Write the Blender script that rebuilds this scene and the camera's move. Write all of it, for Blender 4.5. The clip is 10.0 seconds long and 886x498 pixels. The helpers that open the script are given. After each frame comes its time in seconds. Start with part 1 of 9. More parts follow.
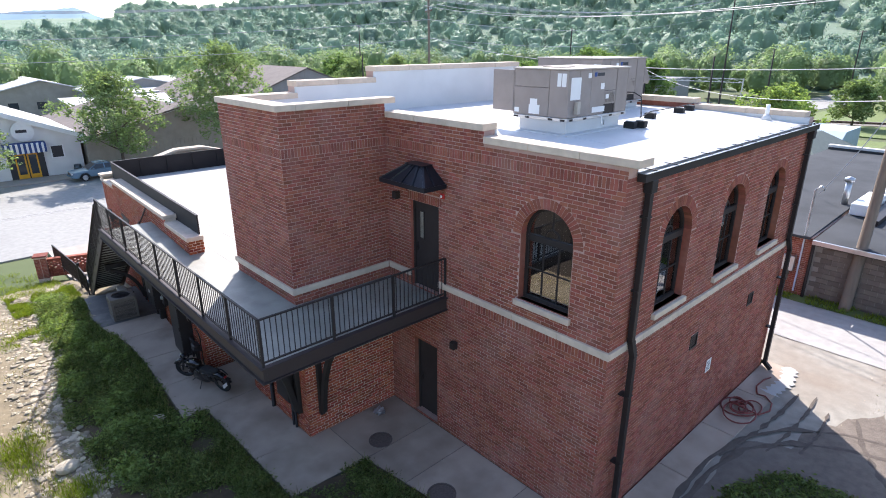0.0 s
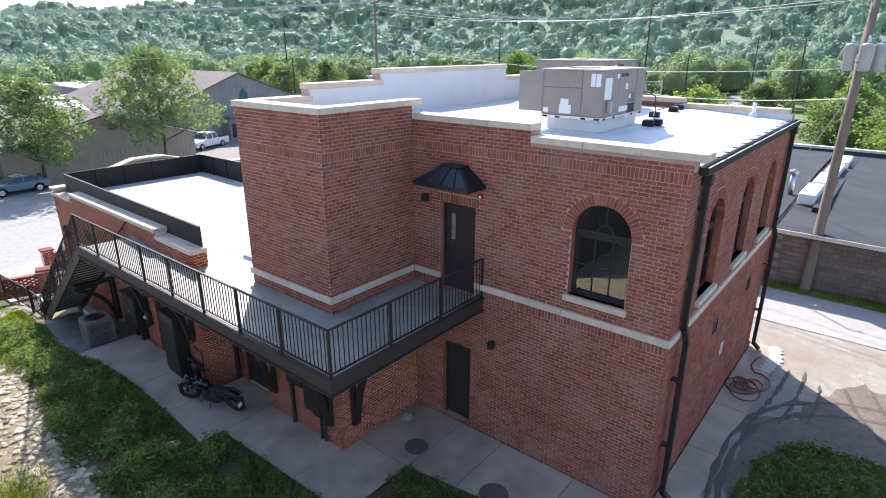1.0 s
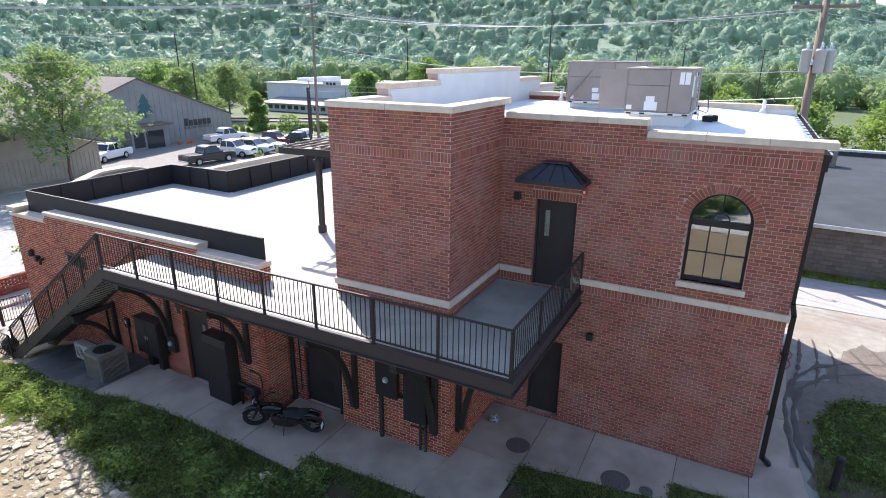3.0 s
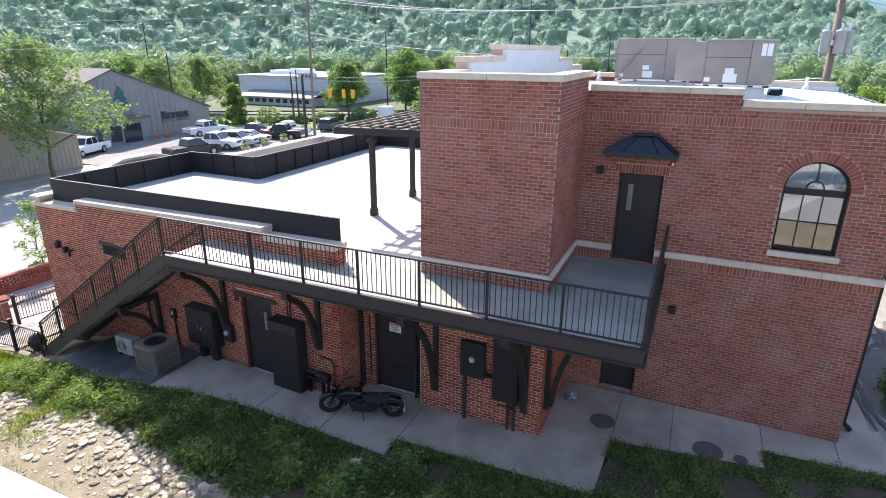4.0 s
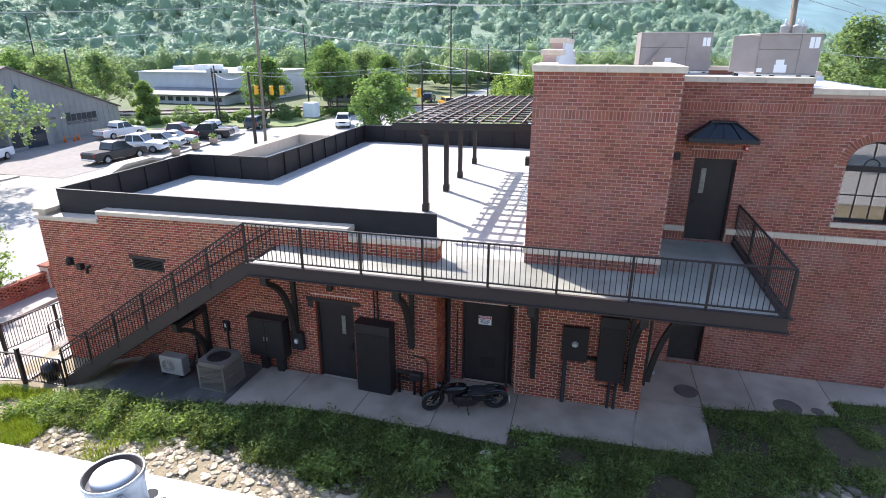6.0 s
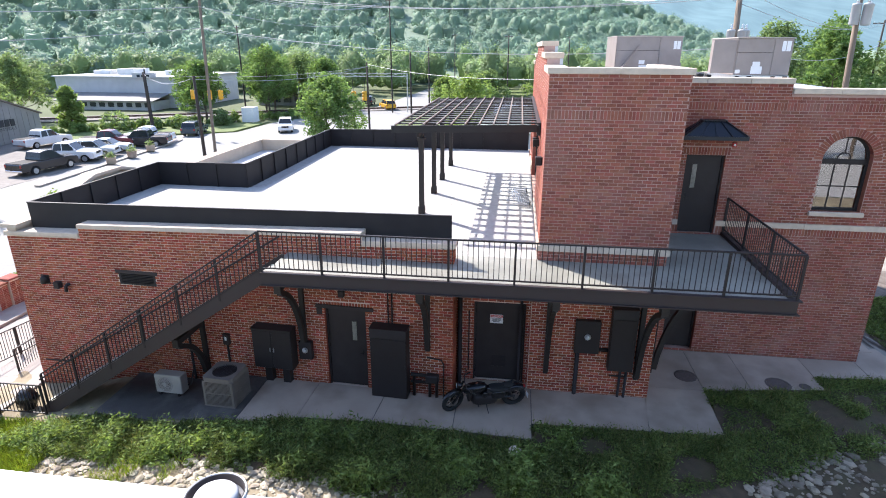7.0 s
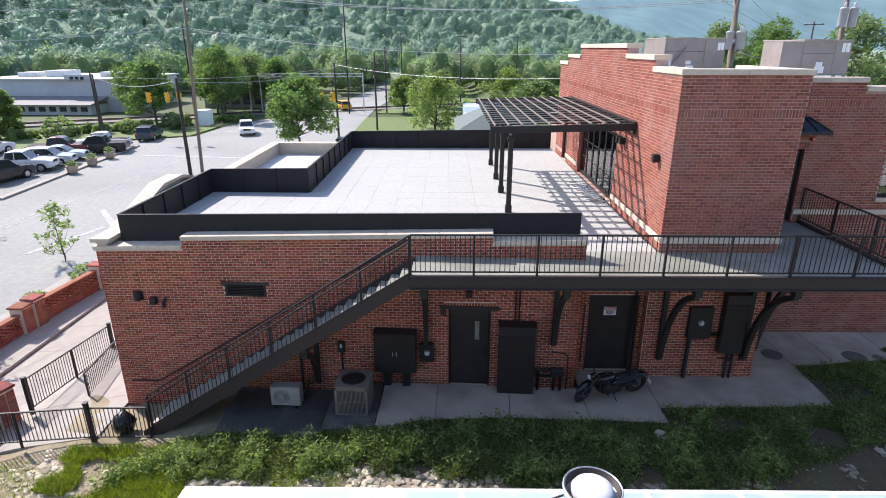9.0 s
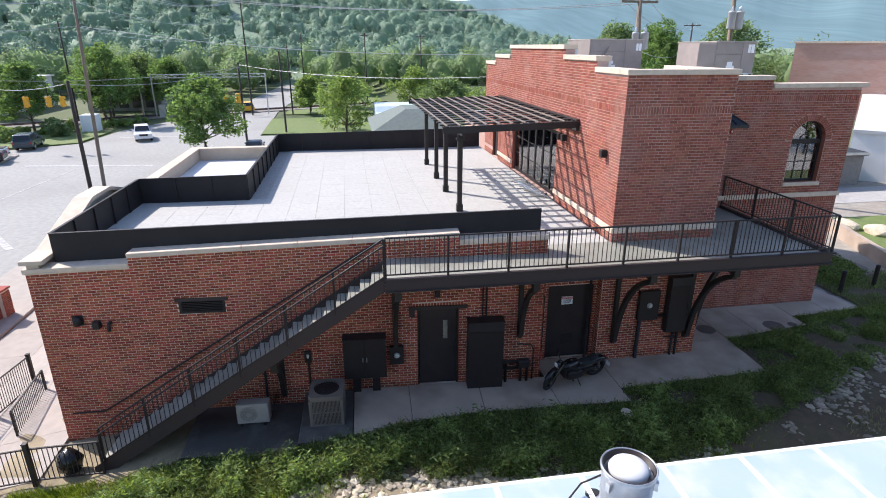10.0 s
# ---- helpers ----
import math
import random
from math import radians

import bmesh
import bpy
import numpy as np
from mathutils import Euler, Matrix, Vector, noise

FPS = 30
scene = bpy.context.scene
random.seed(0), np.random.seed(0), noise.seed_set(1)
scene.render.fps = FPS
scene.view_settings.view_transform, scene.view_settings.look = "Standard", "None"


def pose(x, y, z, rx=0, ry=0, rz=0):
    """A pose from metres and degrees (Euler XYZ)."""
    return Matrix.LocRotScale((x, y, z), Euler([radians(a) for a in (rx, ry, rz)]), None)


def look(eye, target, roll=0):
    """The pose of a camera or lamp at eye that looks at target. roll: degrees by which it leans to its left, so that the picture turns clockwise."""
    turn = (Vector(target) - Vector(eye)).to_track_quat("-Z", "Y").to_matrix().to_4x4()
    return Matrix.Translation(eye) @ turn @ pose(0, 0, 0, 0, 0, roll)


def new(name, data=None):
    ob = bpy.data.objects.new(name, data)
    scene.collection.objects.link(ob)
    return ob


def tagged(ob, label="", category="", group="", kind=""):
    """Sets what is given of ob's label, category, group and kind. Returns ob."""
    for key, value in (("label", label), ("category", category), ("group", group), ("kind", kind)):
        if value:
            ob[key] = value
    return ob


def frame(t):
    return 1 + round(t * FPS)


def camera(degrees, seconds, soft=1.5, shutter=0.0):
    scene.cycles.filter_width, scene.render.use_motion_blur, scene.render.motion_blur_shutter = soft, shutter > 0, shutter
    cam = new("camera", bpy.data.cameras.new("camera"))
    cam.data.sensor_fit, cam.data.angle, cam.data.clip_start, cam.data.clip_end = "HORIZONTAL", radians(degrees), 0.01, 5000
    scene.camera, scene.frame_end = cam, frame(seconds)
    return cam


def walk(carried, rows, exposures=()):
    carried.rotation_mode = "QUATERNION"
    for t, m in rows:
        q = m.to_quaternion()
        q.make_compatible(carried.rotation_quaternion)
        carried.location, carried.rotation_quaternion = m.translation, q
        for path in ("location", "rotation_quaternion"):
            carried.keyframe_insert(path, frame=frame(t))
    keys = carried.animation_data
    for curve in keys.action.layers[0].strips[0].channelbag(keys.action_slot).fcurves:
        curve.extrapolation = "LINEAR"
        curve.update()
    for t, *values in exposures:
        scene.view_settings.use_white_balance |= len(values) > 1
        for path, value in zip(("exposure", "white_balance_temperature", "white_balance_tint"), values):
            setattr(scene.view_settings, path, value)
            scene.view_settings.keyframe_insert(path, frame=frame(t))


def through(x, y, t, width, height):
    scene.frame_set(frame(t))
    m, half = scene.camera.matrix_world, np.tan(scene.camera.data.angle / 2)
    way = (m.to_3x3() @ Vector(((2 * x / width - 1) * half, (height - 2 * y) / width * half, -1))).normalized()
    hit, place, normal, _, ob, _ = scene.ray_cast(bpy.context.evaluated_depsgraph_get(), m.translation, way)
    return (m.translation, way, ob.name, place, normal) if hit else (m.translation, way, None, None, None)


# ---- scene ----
cam = camera(76.0, 10.0, 1.0)
PATH = [
    (0, (-0.684, -1.078, 9.435), (0.595, 0.301, 8.755), -0.0),
    (0.5, (-1.653, -0.097, 9.387), (-0.271, 1.184, 8.715), 0.1),
    (1, (-2.442, 0.8, 9.358), (-0.98, 1.991, 8.693), 0.1),
    (1.5, (-3.171, 1.73, 9.358), (-1.64, 2.834, 8.696), 0.1),
    (2, (-3.847, 2.636, 9.372), (-2.26, 3.659, 8.712), 0.1),
    (3.5, (-5.699, 6.189, 8.929), (-3.992, 7.009, 8.283), 0.5),
    (4, (-6.238, 7.463, 8.674), (-4.516, 8.236, 8.012), 0.3),
    (4.5, (-6.77, 8.733, 8.545), (-5.033, 9.466, 7.877), 0.3),
    (5, (-7.216, 9.831, 8.588), (-5.467, 10.531, 7.916), 0.3),
    (5.5, (-7.581, 10.878, 8.644), (-5.797, 11.477, 7.966), 0.2),
    (7, (-8.324, 13.673, 8.636), (-6.455, 13.915, 7.968), 0.2),
    (7.5, (-8.543, 14.861, 8.639), (-6.669, 15.067, 7.971), 0.2),
    (8, (-8.718, 16.178, 8.664), (-6.839, 16.322, 7.995), 0.2),
    (8.5, (-8.833, 17.451, 8.684), (-6.95, 17.533, 8.015), 0.1),
    (9, (-8.891, 18.506, 8.705), (-7.006, 18.52, 8.035), 0.1),
    (9.5, (-8.903, 19.342, 8.758), (-7.023, 19.227, 8.085), 0.2),
    (10, (-8.849, 19.994, 8.786), (-6.991, 19.686, 8.112), 0.1),
]
walk(cam, [(t, look(eye, target, roll)) for t, eye, target, roll in PATH], [(t, ev, 6500, 17) for t, ev in ((0, 1.28), (2, 1.3), (3.5, 1.4), (4.5, 1.48), (7, 1.46), (7.5, 1.36), (8.5, 1.05), (10, 0.92))])

# ---- light ----
SUN_TO = Vector((0.64, 0.768, 0.0)).normalized() * math.cos(radians(42)) + Vector((0, 0, math.sin(radians(42))))
world = bpy.data.worlds.new("world")
scene.world = world
world.use_nodes = True
wn = world.node_tree
sky = wn.nodes.new("ShaderNodeTexSky")
sky.sky_type, sky.sun_disc = "NISHITA", False
sky.sun_elevation, sky.sun_rotation = radians(42), math.atan2(SUN_TO.x, SUN_TO.y)
sky.air_density, sky.dust_density, sky.ozone_density = 1.0, 0.7, 1.9
back = wn.nodes["Background"]
back.inputs[1].default_value = 0.15
wn.links.new(sky.outputs[0], back.inputs[0])
sun_data = bpy.data.lights.new("sun", "SUN")
sun_data.energy, sun_data.angle, sun_data.color = 3.9, radians(0.6), (1.0, 0.96, 0.9)
sun = new("sun", sun_data)
sun.matrix_world = look(SUN_TO * 100, (0, 0, 0))


# ---- materials ----
def material(name, color, rough=0.6, metal=0.0, vary=0.0, scale=3.0, dark=None, stain=0.0, stain_scale=0.6, stain_color=None, bump=0.0, bump_scale=40.0, island=0.0, objrand=0.0, spec=0.5, stretch=(1, 1, 1)):
    """A node material: base colour, fine grain (vary), broad stains (stain), bump, and per-piece variation."""
    m = bpy.data.materials.new(name)
    m.use_nodes = True
    nt = m.node_tree
    b = nt.nodes["Principled BSDF"]
    b.inputs["Roughness"].default_value = rough
    b.inputs["Metallic"].default_value = metal
    b.inputs["Specular IOR Level"].default_value = spec
    coord = nt.nodes.new("ShaderNodeTexCoord")
    mp = nt.nodes.new("ShaderNodeMapping")
    geo = nt.nodes.new("ShaderNodeNewGeometry")
    nt.links.new(geo.outputs["Position"], mp.inputs[0])
    mp.inputs["Scale"].default_value = stretch
    out = None

    def mix(fac, a, bcol, socket=None):
        n = nt.nodes.new("ShaderNodeMix")
        n.data_type = "RGBA"
        if socket is not None:
            nt.links.new(socket, n.inputs[0])
        else:
            n.inputs[0].default_value = fac
        for v, i in ((a, 6), (bcol, 7)):
            if isinstance(v, tuple):
                n.inputs[i].default_value = (*v, 1)
            else:
                nt.links.new(v, n.inputs[i])
        return n.outputs[2]

    def noise_mask(sc, lo, hi, detail=6.0):
        n = nt.nodes.new("ShaderNodeTexNoise")
        n.inputs["Scale"].default_value = sc
        n.inputs["Detail"].default_value = detail
        nt.links.new(mp.outputs[0], n.inputs["Vector"])
        r = nt.nodes.new("ShaderNodeMapRange")
        r.inputs[1].default_value, r.inputs[2].default_value = lo, hi
        nt.links.new(n.outputs["Fac"], r.inputs[0])
        return r.outputs[0]

    col = tuple(color)
    low = tuple(dark) if dark else tuple(c * 0.55 for c in color)
    out = col
    if vary:
        s = nt.nodes.new("ShaderNodeMath")
        s.operation = "MULTIPLY"
        s.inputs[1].default_value = vary
        nt.links.new(noise_mask(scale, 0.35, 0.7), s.inputs[0])
        out = mix(0, col, low, s.outputs[0])
    if island or objrand:
        src = geo.outputs["Random Per Island"]
        if objrand:
            oi = nt.nodes.new("ShaderNodeObjectInfo")
            src = oi.outputs["Random"]
        if island and objrand:
            ad = nt.nodes.new("ShaderNodeMath")
            ad.operation = "ADD"
            nt.links.new(src, ad.inputs[0])
            nt.links.new(geo.outputs["Random Per Island"], ad.inputs[1])
            fr = nt.nodes.new("ShaderNodeMath")
            fr.operation = "FRACT"
            nt.links.new(ad.outputs[0], fr.inputs[0])
            src = fr.outputs[0]
        amt = max(island, objrand)
        hsv = nt.nodes.new("ShaderNodeHueSaturation")
        r = nt.nodes.new("ShaderNodeMapRange")
        r.inputs[3].default_value, r.inputs[4].default_value = 1 - amt, 1 + amt
        nt.links.new(src, r.inputs[0])
        nt.links.new(r.outputs[0], hsv.inputs["Value"])
        r2 = nt.nodes.new("ShaderNodeMapRange")
        r2.inputs[3].default_value, r2.inputs[4].default_value = 0.5 - amt * 0.035, 0.5 + amt * 0.035
        wn2 = nt.nodes.new("ShaderNodeTexWhiteNoise")
        wn2.noise_dimensions = "1D"
        nt.links.new(src, wn2.inputs["W"])
        nt.links.new(wn2.outputs["Value"], r2.inputs[0])
        nt.links.new(r2.outputs[0], hsv.inputs["Hue"])
        if isinstance(out, tuple):
            hsv.inputs["Color"].default_value = (*out, 1)
        else:
            nt.links.new(out, hsv.inputs["Color"])
        out = hsv.outputs[0]
    if stain:
        s = nt.nodes.new("ShaderNodeMath")
        s.operation = "MULTIPLY"
        s.inputs[1].default_value = stain
        nt.links.new(noise_mask(stain_scale, 0.48, 0.72, 8.0), s.inputs[0])
        out = mix(0, out, tuple(stain_color) if stain_color else low, s.outputs[0])
    if isinstance(out, tuple):
        b.inputs["Base Color"].default_value = (*out, 1)
    else:
        nt.links.new(out, b.inputs["Base Color"])
    if bump:
        n = nt.nodes.new("ShaderNodeTexNoise")
        n.inputs["Scale"].default_value = bump_scale
        n.inputs["Detail"].default_value = 5
        nt.links.new(mp.outputs[0], n.inputs["Vector"])
        bp = nt.nodes.new("ShaderNodeBump")
        bp.inputs["Strength"].default_value = bump
        bp.inputs["Distance"].default_value = 0.02
        nt.links.new(n.outputs["Fac"], bp.inputs["Height"])
        nt.links.new(bp.outputs[0], b.inputs["Normal"])
    return m


def leaf_material(name, color, vary=0.35, thin=0.35, through=(1.5, 1.5, 0.8), scale=0.5):
    """Leaves: diffuse with light passing through."""
    m = material(name, color, rough=0.55, vary=0.7, scale=scale, island=vary, dark=tuple(c * 0.6 for c in color), spec=0.08)
    nt = m.node_tree
    b = nt.nodes["Principled BSDF"]
    tr = nt.nodes.new("ShaderNodeBsdfTranslucent")
    mx = nt.nodes.new("ShaderNodeMixShader")
    mx.inputs[0].default_value = thin
    src = b.inputs["Base Color"].links[0].from_socket
    bright = nt.nodes.new("ShaderNodeMix")
    bright.data_type, bright.blend_type = "RGBA", "MULTIPLY"
    bright.inputs[0].default_value = 1.0
    bright.inputs[7].default_value = (*through, 1)
    nt.links.new(src, bright.inputs[6])
    nt.links.new(bright.outputs[2], tr.inputs[0])
    nt.links.new(b.outputs[0], mx.inputs[1])
    nt.links.new(tr.outputs[0], mx.inputs[2])
    nt.links.new(mx.outputs[0], nt.nodes["Material Output"].inputs[0])
    return m


def glass_material(name, tint=(0.8, 0.85, 0.84), gloss=1.0):
    m = bpy.data.materials.new(name)
    m.use_nodes = True
    nt = m.node_tree
    nt.nodes.remove(nt.nodes["Principled BSDF"])
    tr, gl, mx, fr = (nt.nodes.new(k) for k in ("ShaderNodeBsdfTransparent", "ShaderNodeBsdfGlossy", "ShaderNodeMixShader", "ShaderNodeFresnel"))
    tr.inputs[0].default_value = (*tint, 1)
    gl.inputs["Roughness"].default_value = 0.02
    fr.inputs[0].default_value = 3.8
    nt.links.new(fr.outputs[0], mx.inputs[0])
    nt.links.new(tr.outputs[0], mx.inputs[1])
    nt.links.new(gl.outputs[0], mx.inputs[2])
    nt.links.new(mx.outputs[0], nt.nodes["Material Output"].inputs[0])
    return m


BRICK = material("brick_new", (0.305, 0.096, 0.063), 0.85, vary=0.5, scale=9, island=0.26, objrand=0.26, stain=0.26, stain_scale=1.2, stain_color=(0.40, 0.25, 0.21), bump=0.35, bump_scale=120, spec=0.25)
BRICK_OLD = material("brick_old", (0.37, 0.092, 0.048), 0.88, vary=0.6, scale=7, island=0.34, objrand=0.34, stain=0.4, stain_scale=0.8, stain_color=(0.13, 0.03, 0.018), bump=0.5, bump_scale=90, spec=0.2)
MORTAR = material("mortar_new", (0.47, 0.295, 0.24), 0.95, vary=0.3, scale=5, stain=0.6, stain_scale=0.9, stain_color=(0.62, 0.49, 0.43), bump=0.4, bump_scale=200)
MORTAR_OLD = material("mortar_old", (0.73, 0.59, 0.47), 0.95, vary=0.3, scale=4, stain=0.45, stain_scale=0.7, stain_color=(0.46, 0.28, 0.21), bump=0.4, bump_scale=200)
STONE = material("limestone", (0.64, 0.515, 0.395), 0.8, vary=0.35, scale=6, stain=0.3, stain_scale=1.3, bump=0.15, bump_scale=80, objrand=0.06)
MEMBRANE = material("roof_membrane", (0.62, 0.62, 0.61), 0.5, vary=0.2, scale=1.2, stain=0.25, stain_scale=0.5, stain_color=(0.52, 0.53, 0.525), bump=0.1, bump_scale=10)
STUCCO = material("cream_stucco", (0.56, 0.45, 0.34), 0.85, vary=0.2, scale=3, stain=0.25, bump=0.15, bump_scale=100)
BLACK = material("black_steel", (0.028, 0.022, 0.021), 0.5, 0.0, spec=0.25, vary=0.4, scale=6, dark=(0.03, 0.028, 0.027), bump=0.05, bump_scale=60)
BRONZE = material("dark_bronze_metal", (0.046, 0.033, 0.031), 0.55, 0.0, spec=0.25, vary=0.5, scale=4, dark=(0.045, 0.038, 0.035), stain=0.3, stain_scale=2)
SCREEN = material("black_screen_panel", (0.020, 0.017, 0.018), 0.6, spec=0.25, vary=0.5, scale=2.5, dark=(0.026, 0.024, 0.023), stain=0.3, stain_scale=1.2, stain_color=(0.035, 0.033, 0.032))
DARKWOOD = material("dark_stained_timber", (0.014, 0.011, 0.009), 0.65, vary=0.6, scale=5, dark=(0.026, 0.02, 0.017), stretch=(1, 1, 6))
DOORBLACK = material("black_door_paint", (0.038, 0.030, 0.028), 0.5, spec=0.2, vary=0.5, scale=3, dark=(0.052, 0.043, 0.04))
CONCRETE = material("concrete", (0.45, 0.355, 0.275), 0.88, vary=0.6, scale=1.1, dark=(0.30, 0.23, 0.172), stain=0.55, stain_scale=0.55, stain_color=(0.19, 0.145, 0.108), bump=0.25, bump_scale=60, objrand=0.07)
DECK = material("deck_concrete", (0.325, 0.32, 0.27), 0.5, vary=0.8, scale=0.7, dark=(0.19, 0.19, 0.155), stain=0.7, stain_scale=1.3, stain_color=(0.17, 0.165, 0.135), bump=0.15, bump_scale=60)
PAVER = material("terrace_paver", (0.425, 0.418, 0.385), 0.85, vary=0.3, scale=8, stain=0.3, stain_scale=0.4, stain_color=(0.40, 0.38, 0.35), objrand=0.02, bump=0.2, bump_scale=120)
JOINT = material("dark_joint", (0.39, 0.37, 0.34), 0.95, vary=0.4, scale=8)
ASPHALT = material("sunbleached_asphalt", (0.315, 0.312, 0.287), 0.9, vary=0.4, scale=3, stain=0.5, stain_scale=0.09, stain_color=(0.19, 0.18, 0.165), bump=0.25, bump_scale=50)
PARKING = material("parking_asphalt", (0.24, 0.22, 0.195), 0.9, vary=0.5, scale=2, stain=0.5, stain_scale=0.15, stain_color=(0.13, 0.12, 0.11), bump=0.25, bump_scale=50)
GRAVEL = material("pale_gravel_drive", (0.33, 0.305, 0.255), 0.95, vary=0.55, scale=3, stain=0.9, stain_scale=0.3, stain_color=(0.24, 0.185, 0.135), bump=0.4, bump_scale=45)
SIDEWALK = material("pale_sidewalk", (0.36, 0.32, 0.275), 0.9, vary=0.3, scale=3, stain=0.4, stain_scale=0.5, stain_color=(0.36, 0.33, 0.3), bump=0.2, bump_scale=70, objrand=0.06)
SOIL = material("dirt_ground", (0.265, 0.215, 0.132), 0.95, vary=0.7, scale=4, stain=0.7, stain_scale=0.5, stain_color=(0.36, 0.305, 0.205), bump=0.9, bump_scale=18)
TURF = material("turf", (0.14, 0.19, 0.05), 0.9, vary=0.7, scale=2.5, dark=(0.09, 0.125, 0.035), stain=0.4, stain_scale=0.15, stain_color=(0.14, 0.17, 0.05), bump=0.8, bump_scale=25)
FARLAND = material("valley_ground", (0.09, 0.12, 0.04), 0.95, vary=0.6, scale=0.06, stain=0.4, stain_scale=0.02, stain_color=(0.15, 0.15, 0.08))
ROCK = material("grey_tan_stone", (0.45, 0.385, 0.28), 0.9, vary=0.5, scale=9, island=0.5, stain=0.3, stain_scale=3, bump=0.6, bump_scale=35)
# The rock colour again, darkened for stones lying in the building's shade.
ROCK_SHADED = material("shaded_tan_stone", (0.30, 0.245, 0.175), 0.9, vary=0.5, scale=9, island=0.45, stain=0.3, stain_scale=3, bump=0.6, bump_scale=35)
WEED = leaf_material("weed_leaves", (0.155, 0.205, 0.07), 0.6, 0.4, scale=1.2)
WEED_PALE = leaf_material("pale_weed_leaves", (0.20, 0.275, 0.095), 0.45, 0.45, scale=1.2)
GRASS = leaf_material("bright_grass", (0.19, 0.25, 0.035), 0.5)
LEAF = leaf_material("tree_leaves", (0.19, 0.265, 0.14), 0.3, 0.5)
# Hill and valley leaves lightened and blued: distance haze put into the colour.
HILL_LEAF_HAZED = leaf_material("hazed_hill_leaves", (0.265, 0.37, 0.265), 0.08, 0.4, (1.3, 1.35, 1.35), scale=0.05)
VALLEY_LEAF_HAZED = leaf_material("hazed_valley_leaves", (0.255, 0.34, 0.17), 0.1, 0.45, (1.35, 1.4, 1.1), scale=0.09)
LEAF_DARK = leaf_material("dark_tree_leaves", (0.155, 0.245, 0.10), 0.3, 0.5)
LEAF_PALE = leaf_material("pale_tree_leaves", (0.21, 0.295, 0.11), 0.3, 0.5)
# Canopy ground lifted to the same painted haze as the hill leaves.
FOREST_HAZED = material("hazed_forest_canopy", (0.22, 0.29, 0.21), 0.9, vary=0.85, scale=0.35, dark=(0.17, 0.23, 0.165), island=0.4, stain=0.35, stain_scale=0.05, stain_color=(0.15, 0.2, 0.09), bump=1.0, bump_scale=0.8, spec=0.1)
# The blue of both ranges is aerial haze painted into the base colour.
MOUNTAIN_HAZED = material("hazed_mountain", (0.145, 0.225, 0.24), 1.0, vary=0.7, scale=0.05, dark=(0.11, 0.175, 0.19), stain=0.5, stain_scale=0.008, stain_color=(0.11, 0.17, 0.185), spec=0.0, stretch=(0.08, 1, 0.6))
FARRIDGE_HAZED = material("hazed_far_ridge", (0.24, 0.33, 0.40), 1.0, vary=0.4, scale=0.01, dark=(0.2, 0.28, 0.34), stain=0.3, stain_scale=0.004, spec=0.0)
BARK = material("bark", (0.12, 0.09, 0.065), 0.95, vary=0.6, scale=8, bump=0.8, bump_scale=30, stretch=(1, 1, 0.3))
POLEWOOD = material("weathered_pole_wood", (0.22, 0.17, 0.125), 0.9, vary=0.6, scale=10, stain=0.4, bump=0.5, bump_scale=40, stretch=(1, 1, 0.08))
POLEDARK = material("creosoted_pole_wood", (0.055, 0.043, 0.034), 0.9, vary=0.6, scale=10, bump=0.5, bump_scale=40, stretch=(1, 1, 0.08))
ACPAINT = material("taupe_unit_paint", (0.27, 0.225, 0.20), 0.5, vary=0.25, scale=3, stain=0.2, stain_scale=1.5, objrand=0.04)
ACLIGHT = material("pale_unit_paint", (0.40, 0.355, 0.30), 0.5, vary=0.25, scale=3, stain=0.25)
CONDENSER = material("condenser_tan_metal", (0.19, 0.155, 0.125), 0.55, vary=0.3, scale=5, stain=0.3)
GALV = material("galvanised_metal", (0.55, 0.56, 0.57), 0.35, 0.85, vary=0.35, scale=6, stain=0.4, stain_scale=2, bump=0.08)
# Blue of the roof sheets is the sky's reflection painted into the base colour.
ALUM = material("sky_tinted_coated_roof", (0.50, 0.585, 0.64), 0.3, 0.3, vary=0.7, scale=0.8, dark=(0.42, 0.52, 0.60), stain=0.9, stain_scale=1.5, stain_color=(0.70, 0.69, 0.66), bump=0.12, bump_scale=3)
WHITEPAINT = material("white_paint", (0.78, 0.78, 0.76), 0.5, vary=0.15, scale=4)
CARPAINT = {k: material("car_paint_" + k, c, 0.25, 0.1, vary=0.1, spec=0.6) for k, c in (("white", (0.75, 0.75, 0.75)), ("black", (0.02, 0.022, 0.026)), ("silver", (0.42, 0.46, 0.47)), ("maroon", (0.14, 0.018, 0.025)), ("blue", (0.12, 0.2, 0.26)), ("dark", (0.05, 0.07, 0.08)), ("yellow", (0.75, 0.4, 0.03)))}
TYRE = material("tyre_rubber", (0.015, 0.015, 0.015), 0.85, vary=0.3)
CHROME = material("chrome", (0.7, 0.7, 0.7), 0.15, 1.0, vary=0.1)
CARGLASS = material("dark_car_glass", (0.02, 0.025, 0.03), 0.08, vary=0.1)
LAMPGLASS = material("lamp_lens", (0.7, 0.7, 0.68), 0.2, vary=0.1)
REDLENS = material("red_lens", (0.35, 0.015, 0.012), 0.3, vary=0.1)
REDPLASTIC = material("red_plastic", (0.5, 0.02, 0.015), 0.4, vary=0.15)
ORANGE = material("safety_orange", (0.75, 0.16, 0.015), 0.6, vary=0.15)
AMBER = material("signal_yellow", (0.72, 0.36, 0.02), 0.5, vary=0.2)
GLASS = glass_material("window_glass")
PANEGLASS = material("far_window_glass", (0.03, 0.04, 0.05), 0.1, vary=0.2)
PLASTER = material("interior_plaster", (0.10, 0.08, 0.065), 0.9, vary=0.2)
